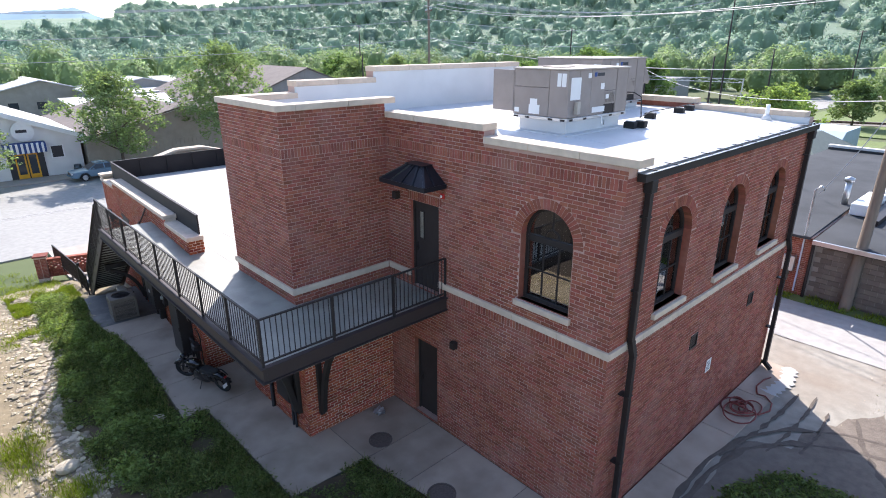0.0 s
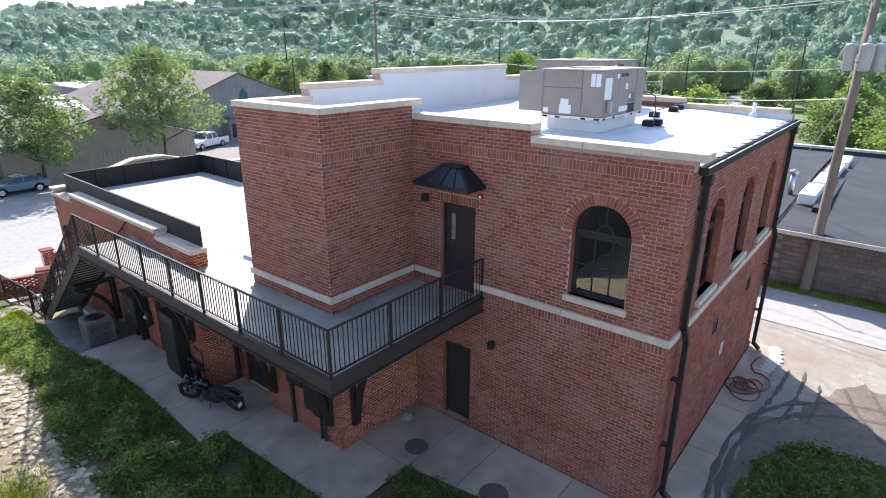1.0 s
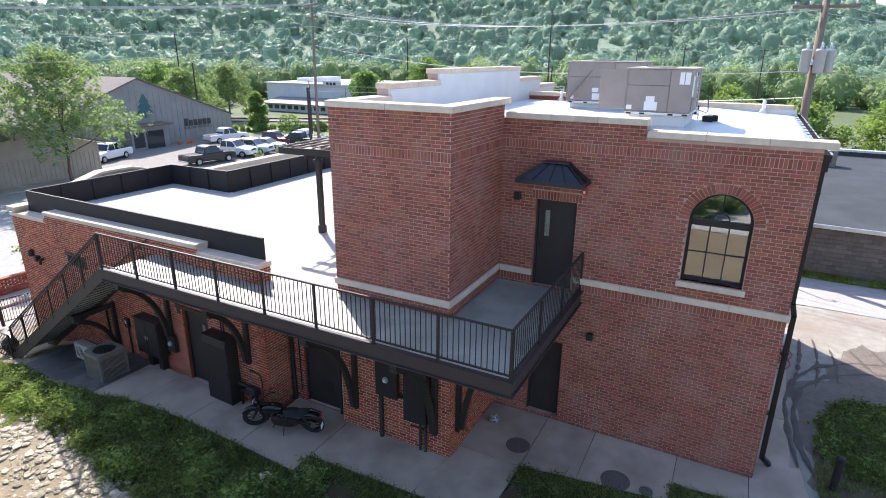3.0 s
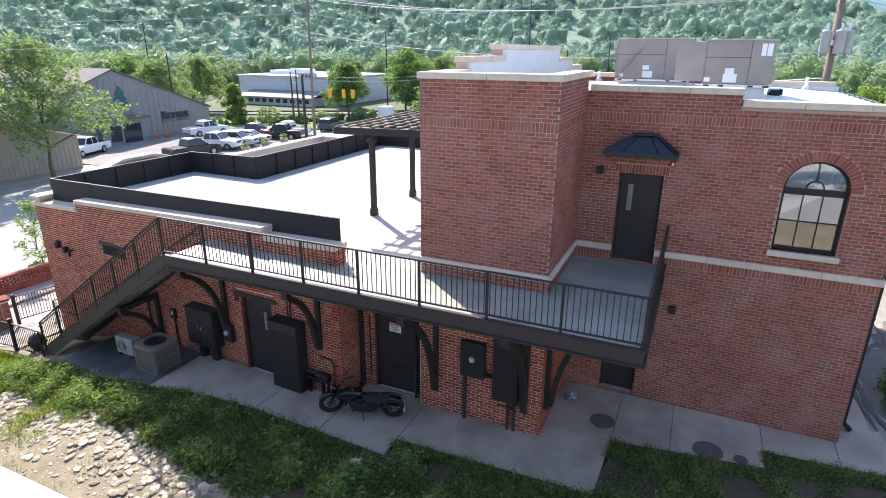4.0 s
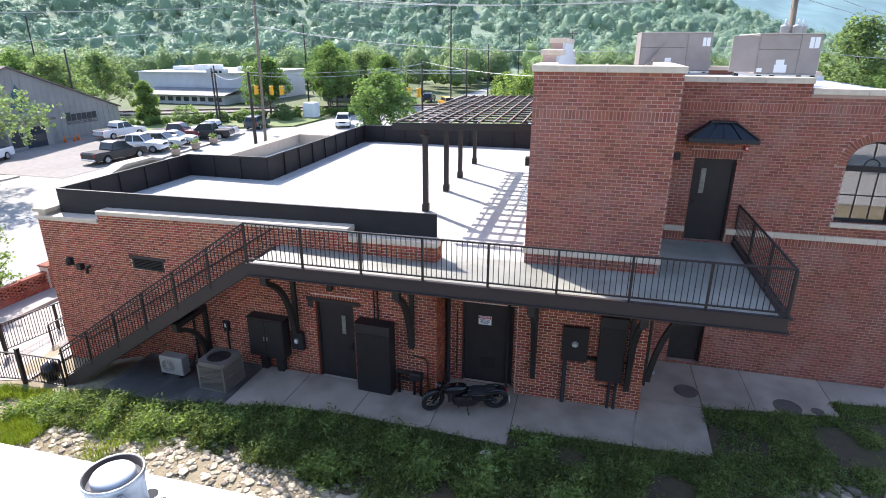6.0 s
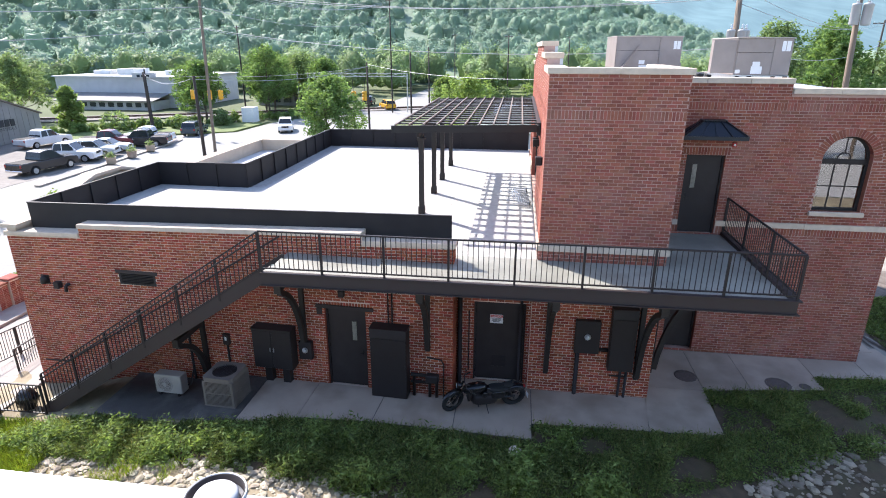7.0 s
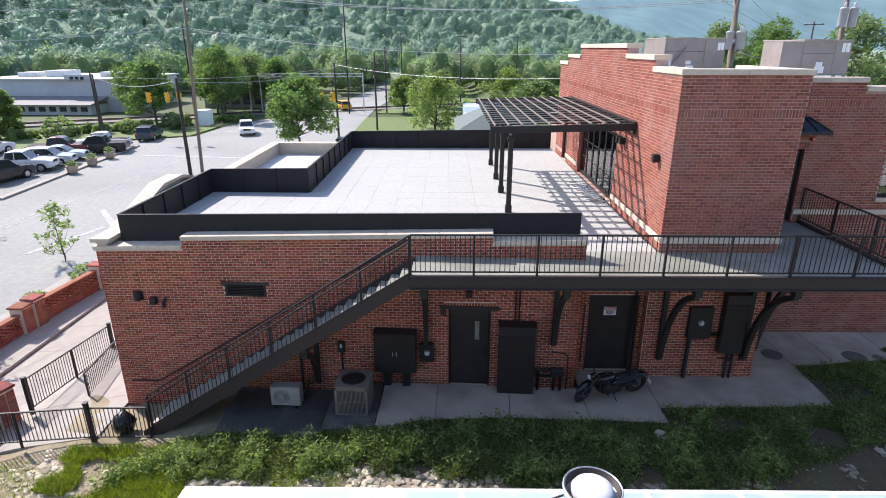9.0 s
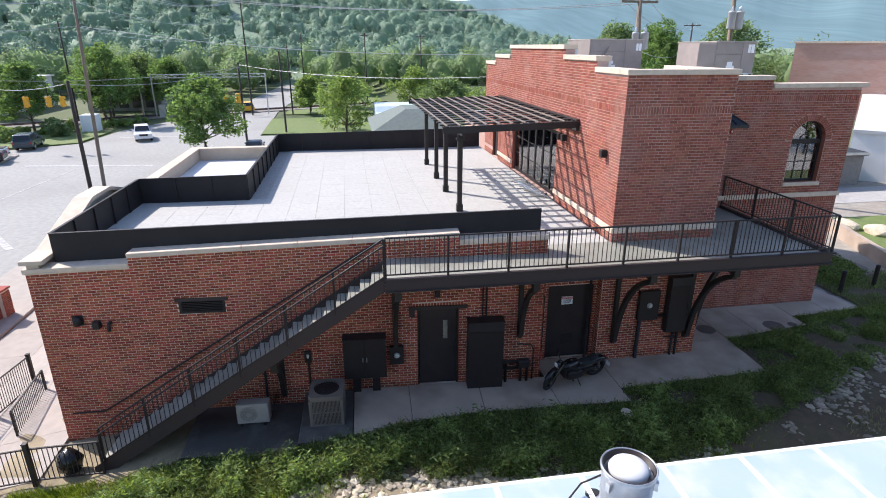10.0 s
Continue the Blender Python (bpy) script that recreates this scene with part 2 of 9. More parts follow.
WARMWOOD = material("interior_pine", (0.42, 0.22, 0.09), 0.7, vary=0.5, scale=5, stretch=(1, 1, 8))
BLACKROOF = material("grey_rolled_roof", (0.05, 0.055, 0.06), 0.85, spec=0.2, vary=0.5, scale=1.0, stain=0.6, stain_scale=0.35, stain_color=(0.075, 0.08, 0.085), bump=0.2, bump_scale=20)
BLOCK = material("grey_block", (0.15, 0.125, 0.105), 0.9, vary=0.5, scale=4, island=0.25, objrand=0.25, stain=0.4, stain_scale=0.8, stain_color=(0.07, 0.06, 0.05), bump=0.5, bump_scale=60)
BEIGE = material("beige_metal_siding", (0.34, 0.30, 0.245), 0.7, vary=0.3, scale=1.2, stain=0.3, stain_scale=0.3)
GREYSIDE = material("grey_siding", (0.27, 0.26, 0.245), 0.8, vary=0.3, scale=1, stain=0.35, stain_scale=0.2)
BROWNROOF = material("brown_shingle_roof", (0.17, 0.14, 0.12), 0.9, vary=0.5, scale=2, stain=0.4, stain_scale=0.3, bump=0.5, bump_scale=10)
PALEROOF = material("pale_grey_roof", (0.55, 0.55, 0.54), 0.7, vary=0.3, scale=0.5, stain=0.3, stain_scale=0.1)
# Warehouse siding lifted paler to carry the haze in front of it.
WAREWALL = material("hazed_grey_siding", (0.56, 0.55, 0.545), 0.8, vary=0.2, scale=1, stain=0.3, stain_scale=0.2)
WHITEWALL = material("white_wall", (0.70, 0.69, 0.66), 0.8, vary=0.2, scale=1, stain=0.3, stain_scale=0.3)
TEAL = material("teal_paint", (0.03, 0.11, 0.12), 0.6, vary=0.2)
DARKINK = material("dark_paint", (0.03, 0.03, 0.035), 0.6, vary=0.2)
BLUEFAB = material("blue_awning_cloth", (0.03, 0.07, 0.22), 0.8, vary=0.3)
HOSE = material("red_hose_rubber", (0.22, 0.045, 0.035), 0.6, vary=0.3)
BALLAST = material("rail_ballast", (0.24, 0.215, 0.19), 0.95, vary=0.7, scale=3, bump=1.0, bump_scale=15)
RUST = material("rusty_rail_steel", (0.10, 0.06, 0.045), 0.7, 0.3, vary=0.5, scale=3)
BAGPLASTIC = material("black_bag_plastic", (0.012, 0.012, 0.013), 0.22, vary=0.3, bump=0.6, bump_scale=14)
GREENROOF = material("green_grey_shingles", (0.14, 0.17, 0.15), 0.9, vary=0.4, scale=3, bump=0.4, bump_scale=12)
PALEBLUE = material("pale_blue_siding", (0.45, 0.55, 0.62), 0.7, vary=0.2, scale=2)
MARK = material("worn_road_paint", (0.46, 0.45, 0.43), 0.85, vary=0.9, scale=4, dark=(0.24, 0.235, 0.225))
IRON = material("cast_iron_cover", (0.17, 0.135, 0.115), 0.75, 0.3, vary=0.6, scale=20, bump=0.4, bump_scale=50)
NOTICE = material("notice_white", (0.75, 0.74, 0.72), 0.5, vary=0.1)
LITEGLASS = material("wired_door_glass", (0.30, 0.28, 0.23), 0.12, vary=0.8, scale=6, dark=(0.08, 0.075, 0.065))
NOTICERED = material("notice_red", (0.55, 0.05, 0.04), 0.5, vary=0.1)


# ---- mesh builders ----
class MB:
    """Collects vertices and faces for one mesh."""

    def __init__(self):
        self.v, self.f = [], []

    def add(self, vs, fs):
        n = len(self.v)
        self.v.extend(tuple(p) for p in vs)
        self.f.extend(tuple(i + n for i in q) for q in fs)
        return self

    def box(self, x0, x1, y0, y1, z0, z1, m=None, c=0.0):
        """A box, with edges cut by c."""
        if c <= 0:
            vs = [(x, y, z) for z in (z0, z1) for y in (y0, y1) for x in (x0, x1)]
            fs = [(0, 2, 3, 1), (4, 5, 7, 6), (0, 1, 5, 4), (2, 6, 7, 3), (0, 4, 6, 2), (1, 3, 7, 5)]
        else:
            vs, idx = [], {}
            for i, x in enumerate((x0, x1)):
                for j, y in enumerate((y0, y1)):
                    for k, z in enumerate((z0, z1)):
                        sx, sy, sz = (c, -c)[i], (c, -c)[j], (c, -c)[k]
                        for a, p in enumerate(((x, y + sy, z + sz), (x + sx, y, z + sz), (x + sx, y + sy, z))):
                            idx[i, j, k, a] = len(vs)
                            vs.append(p)
            g = lambda *q: idx[q]
            fs = []
            for i in (0, 1):
                fs.append((g(i, 0, 0, 0), g(i, 0, 1, 0), g(i, 1, 1, 0), g(i, 1, 0, 0)))
                fs.append((g(0, i, 0, 1), g(0, i, 1, 1), g(1, i, 1, 1), g(1, i, 0, 1)))
                fs.append((g(0, 0, i, 2), g(0, 1, i, 2), g(1, 1, i, 2), g(1, 0, i, 2)))
                for j in (0, 1):
                    fs.append((g(i, j, 0, 0), g(i, j, 1, 0), g(i, j, 1, 1), g(i, j, 0, 1)))
                    fs.append((g(i, 0, j, 0), g(i, 1, j, 0), g(i, 1, j, 2), g(i, 0, j, 2)))
                    fs.append((g(0, i, j, 1), g(1, i, j, 1), g(1, i, j, 2), g(0, i, j, 2)))
                    for k in (0, 1):
                        fs.append((g(i, j, k, 0), g(i, j, k, 1), g(i, j, k, 2)))
        if m is not None:
            vs = [m @ Vector(p) for p in vs]
        return self.add(vs, fs)

    def beam(self, p0, p1, w, h, up=(0, 0, 1), c=0.0):
        """A bar from p0 to p1, w wide and h high."""
        p0, p1 = Vector(p0), Vector(p1)
        d = p1 - p0
        z = d.normalized()
        x = Vector(up).cross(z)
        if x.length < 1e-4:
            x = Vector((1, 0, 0)).cross(z)
        x.normalize()
        y = z.cross(x)
        m = Matrix((x, y, z)).transposed().to_4x4()
        m.translation = p0
        return self.box(-w / 2, w / 2, -h / 2, h / 2, 0, d.length, m, c)

    def cyl(self, p0, p1, r0, r1=None, n=12, caps=True):
        r1 = r0 if r1 is None else r1
        p0, p1 = Vector(p0), Vector(p1)
        z = (p1 - p0).normalized()
        x = z.orthogonal().normalized()
        y = z.cross(x)
        vs = []
        for p, r in ((p0, r0), (p1, r1)):
            for i in range(n):
                a = 2 * math.pi * i / n
                vs.append(p + r * (math.cos(a) * x + math.sin(a) * y))
        fs = [(i, (i + 1) % n, n + (i + 1) % n, n + i) for i in range(n)]
        if caps:
            fs += [tuple(range(n - 1, -1, -1)), tuple(range(n, 2 * n))]
        return self.add(vs, fs)

    def tube(self, pts, r, n=6):
        """A round bar along points; r is one radius or one for each point."""
        pts = [Vector(p) for p in pts]
        rs = r if isinstance(r, (list, tuple)) else [r] * len(pts)
        base, k = len(self.v), len(pts)
        for i, p in enumerate(pts):
            z = (pts[min(i + 1, k - 1)] - pts[max(i - 1, 0)]).normalized()
            x = z.cross(Vector((0, 0, 1)))
            if x.length < 0.05:
                x = z.cross(Vector((1, 0, 0)))
            x.normalize()
            y = z.cross(x)
            for j in range(n):
                a = 2 * math.pi * j / n
                self.v.append(tuple(p + rs[i] * (math.cos(a) * x + math.sin(a) * y)))
        for i in range(k - 1):
            for j in range(n):
                a, b = base + i * n + j, base + i * n + (j + 1) % n
                self.f.append((a, b, b + n, a + n))
        self.f.append(tuple(base + j for j in range(n)))
        self.f.append(tuple(base + (k - 1) * n + j for j in range(n)))
        return self

    def lathe(self, prof, n=24, m=None):
        """A turned shape from (radius, height) pairs."""
        vs = []
        for r, z in prof:
            for i in range(n):
                a = 2 * math.pi * i / n
                vs.append(Vector((r * math.cos(a), r * math.sin(a), z)))
        if m is not None:
            vs = [m @ p for p in vs]
        fs = [(k * n + i, k * n + (i + 1) % n, (k + 1) * n + (i + 1) % n, (k + 1) * n + i) for k in range(len(prof) - 1) for i in range(n)]
        fs.append(tuple(range(n - 1, -1, -1)))
        fs.append(tuple((len(prof) - 1) * n + i for i in range(n)))
        return self.add(vs, fs)

    def prism(self, poly, d0, d1, m=None):
        """A flat outline in local x, z, given depth along local y."""
        n = len(poly)
        vs = [Vector((a, d0, b)) for a, b in poly] + [Vector((a, d1, b)) for a, b in poly]
        if m is not None:
            vs = [m @ p for p in vs]
        fs = [tuple(range(n)), tuple(range(2 * n - 1, n - 1, -1))] + [(i, i + n, (i + 1) % n + n, (i + 1) % n) for i in range(n)]
        return self.add(vs, fs)

    def slab(self, poly, z0, z1):
        """A flat outline in x, y, given height."""
        n = len(poly)
        vs = [(a, b, z0) for a, b in poly] + [(a, b, z1) for a, b in poly]
        fs = [tuple(range(n - 1, -1, -1)), tuple(range(n, 2 * n))] + [(i, (i + 1) % n, (i + 1) % n + n, i + n) for i in range(n)]
        return self.add(vs, fs)

    def mesh(self, name, mat, smooth=False):
        me = bpy.data.meshes.new(name)
        me.from_pydata(self.v, [], self.f)
        me.materials.append(mat)
        if smooth:
            me.polygons.foreach_set("use_smooth", [True] * len(me.polygons))
        me.update()
        return me


def part(name, mb, mat, parent=None, label="", smooth=False, kind="", m=None):
    """Links one mesh under a thing or under a part."""
    ob = new(name, mb.mesh(name, mat, smooth) if isinstance(mb, MB) else mb)
    if m is not None:
        ob.matrix_basis = m
    if parent is not None:
        ob.parent = parent
    return tagged(ob, label, "", "", kind)


def thing(name, label, category, at=(0, 0, 0), rz=0.0, group="", kind=""):
    ob = new(name)
    ob.matrix_basis = pose(*at, 0, 0, rz)
    return tagged(ob, label, category, group, kind)


def single(name, mb, mat, label, category, kind="", smooth=False, group=""):
    """A thing of one mesh."""
    return tagged(part(name, mb, mat, None, "", smooth), label, category, group, kind)


def soften(ob, width=0.01, seg=2):
    b = ob.modifiers.new("edge", "BEVEL")
    b.width, b.segments, b.limit_method = width, seg, "ANGLE"
    return ob


rng = random.Random(7)
MORTARGREY = material("grey_mortar", (0.26, 0.235, 0.21), 0.95, vary=0.4, scale=5, bump=0.3, bump_scale=80)
LANE = material("pale_worn_lane", (0.40, 0.385, 0.36), 0.92, vary=0.4, scale=3, stain=0.5, stain_scale=0.4, stain_color=(0.31, 0.29, 0.26), bump=0.25, bump_scale=50)
MUD = material("brown_mud", (0.17, 0.14, 0.112), 0.95, vary=0.7, scale=5, dark=(0.10, 0.08, 0.064), stain=0.4, stain_scale=0.8, stain_color=(0.24, 0.205, 0.165), bump=0.8, bump_scale=25)
PALEDUST = material("pale_dust", (0.45, 0.43, 0.40), 0.95, vary=0.5, scale=4, dark=(0.38, 0.36, 0.33), bump=0.3, bump_scale=40)
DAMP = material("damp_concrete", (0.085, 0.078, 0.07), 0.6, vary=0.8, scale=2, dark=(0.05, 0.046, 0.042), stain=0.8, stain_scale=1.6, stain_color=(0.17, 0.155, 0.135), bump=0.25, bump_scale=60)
# Purlin tone paler than the other timber: sun on the tops put into colour.
BATTEN = material("sunlit_batten", (0.20, 0.16, 0.13), 0.7, vary=0.5, scale=5, dark=(0.12, 0.095, 0.08))
DARKSIDE = material("dark_brown_siding", (0.06, 0.05, 0.042), 0.8, vary=0.5, scale=2)
FARBRICK = material("pale_pink_brick", (0.46, 0.27, 0.215), 0.9, vary=0.6, scale=1.5, dark=(0.36, 0.19, 0.145), stain=0.5, stain_scale=0.25, stain_color=(0.5, 0.36, 0.31), stretch=(1, 1, 4))
CANGREY = material("grey_can_and_lit_wire", (0.40, 0.41, 0.41), 0.5, vary=0.2, scale=4)
HUMUS = material("dark_leaf_soil", (0.098, 0.068, 0.038), 0.95, vary=0.7, scale=5, dark=(0.05, 0.036, 0.02), stain=0.6, stain_scale=1.1, stain_color=(0.085, 0.085, 0.03), bump=0.9, bump_scale=25)
RUT = material("dark_wheel_rut", (0.12, 0.098, 0.078), 0.95, vary=0.7, scale=6, dark=(0.075, 0.06, 0.05), bump=0.9, bump_scale=22)
STRAW = leaf_material("dry_straw", (0.30, 0.27, 0.12), 0.4)

# ---- brick walls ----
CH, BL, JT = 0.078, 0.215, 0.013


def subtract(a, b, cuts, least=0.035):
    spans = [(a, b)]
    for c, d in cuts:
        nxt = []
        for p, q in spans:
            if d <= p or c >= q:
                nxt.append((p, q))
            else:
                if c - p > least:
                    nxt.append((p, c))
                if q - d > least:
                    nxt.append((d, q))
        spans = nxt
    return spans


class Wall:
    """An upright wall: origin, direction along, outward normal. Lengths u along it, z up, d outward."""

    def __init__(self, o, u, n, bend=None):
        self.o, self.u, self.n = Vector(o), Vector(u).normalized(), Vector(n).normalized()
        self.bend = bend or (lambda a, z: z)

    def p(self, a, z, d=0.0):
        q = self.o + self.u * a + self.n * d
        return Vector((q.x, q.y, self.o.z + self.bend(a, z)))

    def m(self, a, z, d=0.0):
        """Local x along, y inward, z up at a place on the wall."""
        t = Matrix((self.u, -self.n, Vector((0, 0, 1)))).transposed().to_4x4()
        t.translation = self.p(a, z, d)
        return t

    def solid(self, a0, a1, z0, tops, holes, thick):
        """The wall's body, in strips between openings. tops: (to where along, height)."""
        mb = MB()
        cuts = {a0, a1}
        for t, _ in tops:
            cuts.add(min(max(t, a0), a1))
        for h in holes:
            cuts |= {h[0], h[1]}
            if h[4]:
                cuts |= {h[0] + (h[1] - h[0]) * (0.5 - 0.5 * math.cos(math.pi * i / 16)) for i in range(17)}
        cuts = sorted(c for c in cuts if a0 - 1e-6 <= c <= a1 + 1e-6)
        for c, d in zip(cuts, cuts[1:]):
            if d - c < 1e-5:
                continue
            mid = (c + d) / 2
            top = next(z for t, z in tops if mid <= t)
            edges = [((z0, z0), None)]
            for h in sorted((h for h in holes if h[0] < mid < h[1]), key=lambda h: h[2]):
                if h[4]:
                    r, cc = (h[1] - h[0]) / 2, (h[0] + h[1]) / 2
                    zt = [h[3] - r + math.sqrt(max(r * r - (x - cc) ** 2, 0)) for x in (c, d)]
                else:
                    zt = [h[3], h[3]]
                edges.append(((h[2], h[2]), tuple(zt)))
            spans, low = [], (z0, z0)
            for b, t in edges[1:]:
                spans.append((low, b))
                low = t
            spans.append((low, (top, top)))
            for lo, hi in spans:
                if hi[0] - lo[0] < 1e-4 and hi[1] - lo[1] < 1e-4:
                    continue
                vs = [self.p(c, lo[0]), self.p(d, lo[1]), self.p(d, hi[1]), self.p(c, hi[0])]
                vs += [v - self.n * thick for v in vs]
                mb.add(vs, [(0, 1, 2, 3), (7, 6, 5, 4), (0, 4, 5, 1), (1, 5, 6, 2), (2, 6, 7, 3), (3, 7, 4, 0)])
        return mb

    def bricks(self, name, mat, parent, a0, a1, z0, tops, holes, soldiers=(), plain=(), near=None, proud=0.005, seed=1):
        """Brick faces in running bond; arches get a ring of bricks. near: stretch whose whole bricks are parts of their own."""
        r = random.Random(seed)
        polys, wholes = [], []
        blocked = list(soldiers) + list(plain)
        ztop = max(z for _, z in tops)
        full = sorted((b[2], b[3]) for b in blocked if b[1] - b[0] > 0.85 * (a1 - a0) and b[2] < ztop)
        marks, low = [], z0
        for f0, f1 in full + [(ztop, ztop)]:
            if f0 - low > 0.03:
                k = max(1, round((f0 - low) / CH))
                marks += [(low + (f0 - low) * i / k, low + (f0 - low) * (i + 1) / k) for i in range(k)]
            low = max(low, f1)
        for k, (zl, zh) in enumerate(marks):
            za, zb = zl + JT / 2, zh - JT / 2
            zm = (za + zb) / 2
            cuts = []
            for h in holes:
                if h[4]:
                    rr, cc, zs = (h[1] - h[0]) / 2, (h[0] + h[1]) / 2, h[3] - (h[1] - h[0]) / 2
                    ro = rr + 0.215
                    if h[2] < zm < zs:
                        cuts.append((h[0] - JT, h[1] + JT))
                    elif zs <= zm < zs + ro:
                        w = math.sqrt(ro * ro - (zm - zs) ** 2)
                        cuts.append((cc - w, cc + w))
                elif h[2] < zm < h[3]:
                    cuts.append((h[0], h[1]))
            for s in blocked:
                if s[2] < zm < s[3]:
                    cuts.append((s[0], s[1]))
            for t0, (t1, zt) in zip([a0] + [t for t, _ in tops], tops):
                if zb > zt:
                    cuts.append((t0, t1))
            a = a0 - (BL / 2 if k % 2 else 0) - 0.02 * r.random()
            while a < a1:
                p, q = max(a + JT / 2, a0), min(a + BL - JT / 2, a1)
                if q - p > 0.03:
                    for c, d in subtract(p, q, cuts):
                        whole = d - c > BL - JT - 1e-4
                        if near and whole and len(wholes) < 300 and near[0] < c and d < near[1] and near[2] < za and zb < near[3]:
                            wholes.append(((c + d) / 2, zm))
                        else:
                            polys.append(((c, za), (d, za), (d, zb), (c, zb)))
                a += BL
        for s in soldiers:
            n = max(1, round((s[1] - s[0]) / CH))
            w = (s[1] - s[0]) / n
            for i in range(n):
                c, d = s[0] + i * w + JT / 2, s[0] + (i + 1) * w - JT / 2
                if not any(h[0] - 0.2 * h[4] < (c + d) / 2 < h[1] + 0.2 * h[4] and h[2] < (s[2] + s[3]) / 2 < h[3] + 0.2 * h[4] for h in holes):
                    polys.append(((c, s[2] + JT / 2), (d, s[2] + JT / 2), (d, s[3] - JT / 2), (c, s[3] - JT / 2)))
        for h in holes:
            if h[4]:
                rr, cc, zs = (h[1] - h[0]) / 2, (h[0] + h[1]) / 2, h[3] - (h[1] - h[0]) / 2
                n = round(math.pi * (rr + 0.1) / CH)
                for i in range(n):
                    e0, e1 = math.pi * i / n + 0.007, math.pi * (i + 1) / n - 0.007
                    polys.append(tuple((cc + q * math.cos(e), zs + q * math.sin(e)) for q, e in ((rr + 0.004, e0), (rr + 0.205, e0), (rr + 0.205, e1), (rr + 0.004, e1))))
        mb = MB()
        for q in polys:
            dd = proud + 0.002 * (r.random() - 0.5)
            vs = [self.p(a, z, 0.0) for a, z in q] + [self.p(a, z, dd) for a, z in q]
            mb.add(vs, [(4, 5, 6, 7), (0, 1, 5, 4), (1, 2, 6, 5), (2, 3, 7, 6), (3, 0, 4, 7)])
        if polys:
            part("brickwork", mb, mat, parent, kind="stuff")
        if wholes:
            b = MB().box(-(BL - JT) / 2, (BL - JT) / 2, -proud - 0.001, 0.012, -(CH - JT) / 2, (CH - JT) / 2)
            b.f = [q for q in b.f if q != (2, 6, 7, 3)]
            me = b.mesh("brick", mat)
            for a, z in wholes:
                m = self.m(a, z)
                ob = new("brick", me)
                ob.matrix_basis = m
                ob.parent = parent


def brick_wall(name, label, w, a0, a1, z0, tops, holes, thick, mat, mortar, s0=None, s1=None, **k):
    """A wall of the setting: mortar body with openings and bricks on its outer face."""
    body = part(name, w.solid(a0 if s0 is None else s0, a1 if s1 is None else s1, z0, tops, holes, thick), mortar)
    tagged(body, label, "wall", "", "structure")
    for h in holes:
        mb, e, dp = MB(), 0.006, min(thick - 0.02, 0.22)
        ctr, zs = (h[0] + h[1]) / 2, h[3] - (h[1] - h[0]) / 2 if h[4] else h[3]
        pl = lambda a, z, d: w.p(a, z, -d)
        for a, b in ((h[0], h[0] + e), (h[1] - e, h[1])):
            vs = [pl(a, h[2], 0), pl(b, h[2], 0), pl(b, zs, 0), pl(a, zs, 0), pl(a, h[2], dp), pl(b, h[2], dp), pl(b, zs, dp), pl(a, zs, dp)]
            mb.add(vs, [(0, 1, 2, 3), (7, 6, 5, 4), (0, 4, 5, 1), (1, 5, 6, 2), (2, 6, 7, 3), (3, 7, 4, 0)])
        n = 24 if h[4] else 1
        rr = (h[1] - h[0]) / 2
        for i in range(n):
            if h[4]:
                q = [(ctr + r_ * math.cos(math.pi * j / n), zs + r_ * math.sin(math.pi * j / n)) for r_, j in ((rr - e, i), (rr, i), (rr, i + 1), (rr - e, i + 1))]
            else:
                q = [(h[0] + e, h[3] - e), (h[1] - e, h[3] - e), (h[1] - e, h[3]), (h[0] + e, h[3])]
            vs = [pl(a, z, 0) for a, z in q] + [pl(a, z, dp) for a, z in q]
            mb.add(vs, [(0, 1, 2, 3), (7, 6, 5, 4), (0, 4, 5, 1), (1, 5, 6, 2), (2, 6, 7, 3), (3, 7, 4, 0)])
        part("reveal", mb, mat, body)
    LATER.append(lambda: w.bricks(name, mat, body, a0 - 0.006, a1 + 0.006, z0, tops, holes, **k))
    return body


LATER = []

# Levels: deck and terrace 3.72, band 3.98 to 4.13, copings 8.245 / 7.94 / 7.70
Z_DECK, B0, B1 = 3.72, 3.98, 4.13
TX, TY0, TY1 = 4.93, 10.015, 13.03
WX, SY = 7.70, 3.53
EX = 17.15

W_TOWER = Wall((TX, TY1, 0), (0, -1, 0), (-1, 0, 0))
W_TSOUTH = Wall((TX, TY0, 0), (1, 0, 0), (0, -1, 0))
W_WEST = Wall((WX, TY0, 0), (0, -1, 0), (-1, 0, 0))
W_SOUTH = Wall((WX, SY, 0), (1, 0, 0), (0, -1, 0))
W_NORTH = Wall((19.95, TY1, 0), (-1, 0, 0), (0, 1, 0))
W_EAST = Wall((EX, SY, 0), (0, 1, 0), (1, 0, 0))
W_LOW = Wall((5.0, 13.10, 0), (0, -1, 0), (-1, 0, 0))
W_LSOUTH = Wall((5.0, 10.0, 0), (1, 0, 0), (0, -1, 0))
W_RECESS = Wall((5.28, 15.08, 0), (0, -1, 0), (-1, 0, 0))
WING_A, WING_B = Vector((4.38, 15.06, 0)), Vector((5.10, 27.75, 0))
WU = (WING_A - WING_B).normalized()
WL = (WING_A - WING_B).length
W_WING = Wall(WING_B, WU, (WU.y, -WU.x, 0), bend=lambda a, z: z * (1 - 0.0075 * (WL - a)) if z > 0 else z)
W_WINGN = Wall((5.10, 27.75, 0), (1, 0, 0), (0, 1, 0), bend=lambda a, z: z * 0.905 if z > 0 else z)
W_PIER = Wall((4.38, 15.06, 0), (1, 0, 0), (0, -1, 0))


def wing_at(y):
    """How far along the wing wall a place y lies."""
    return (27.75 - y) / -WU.y


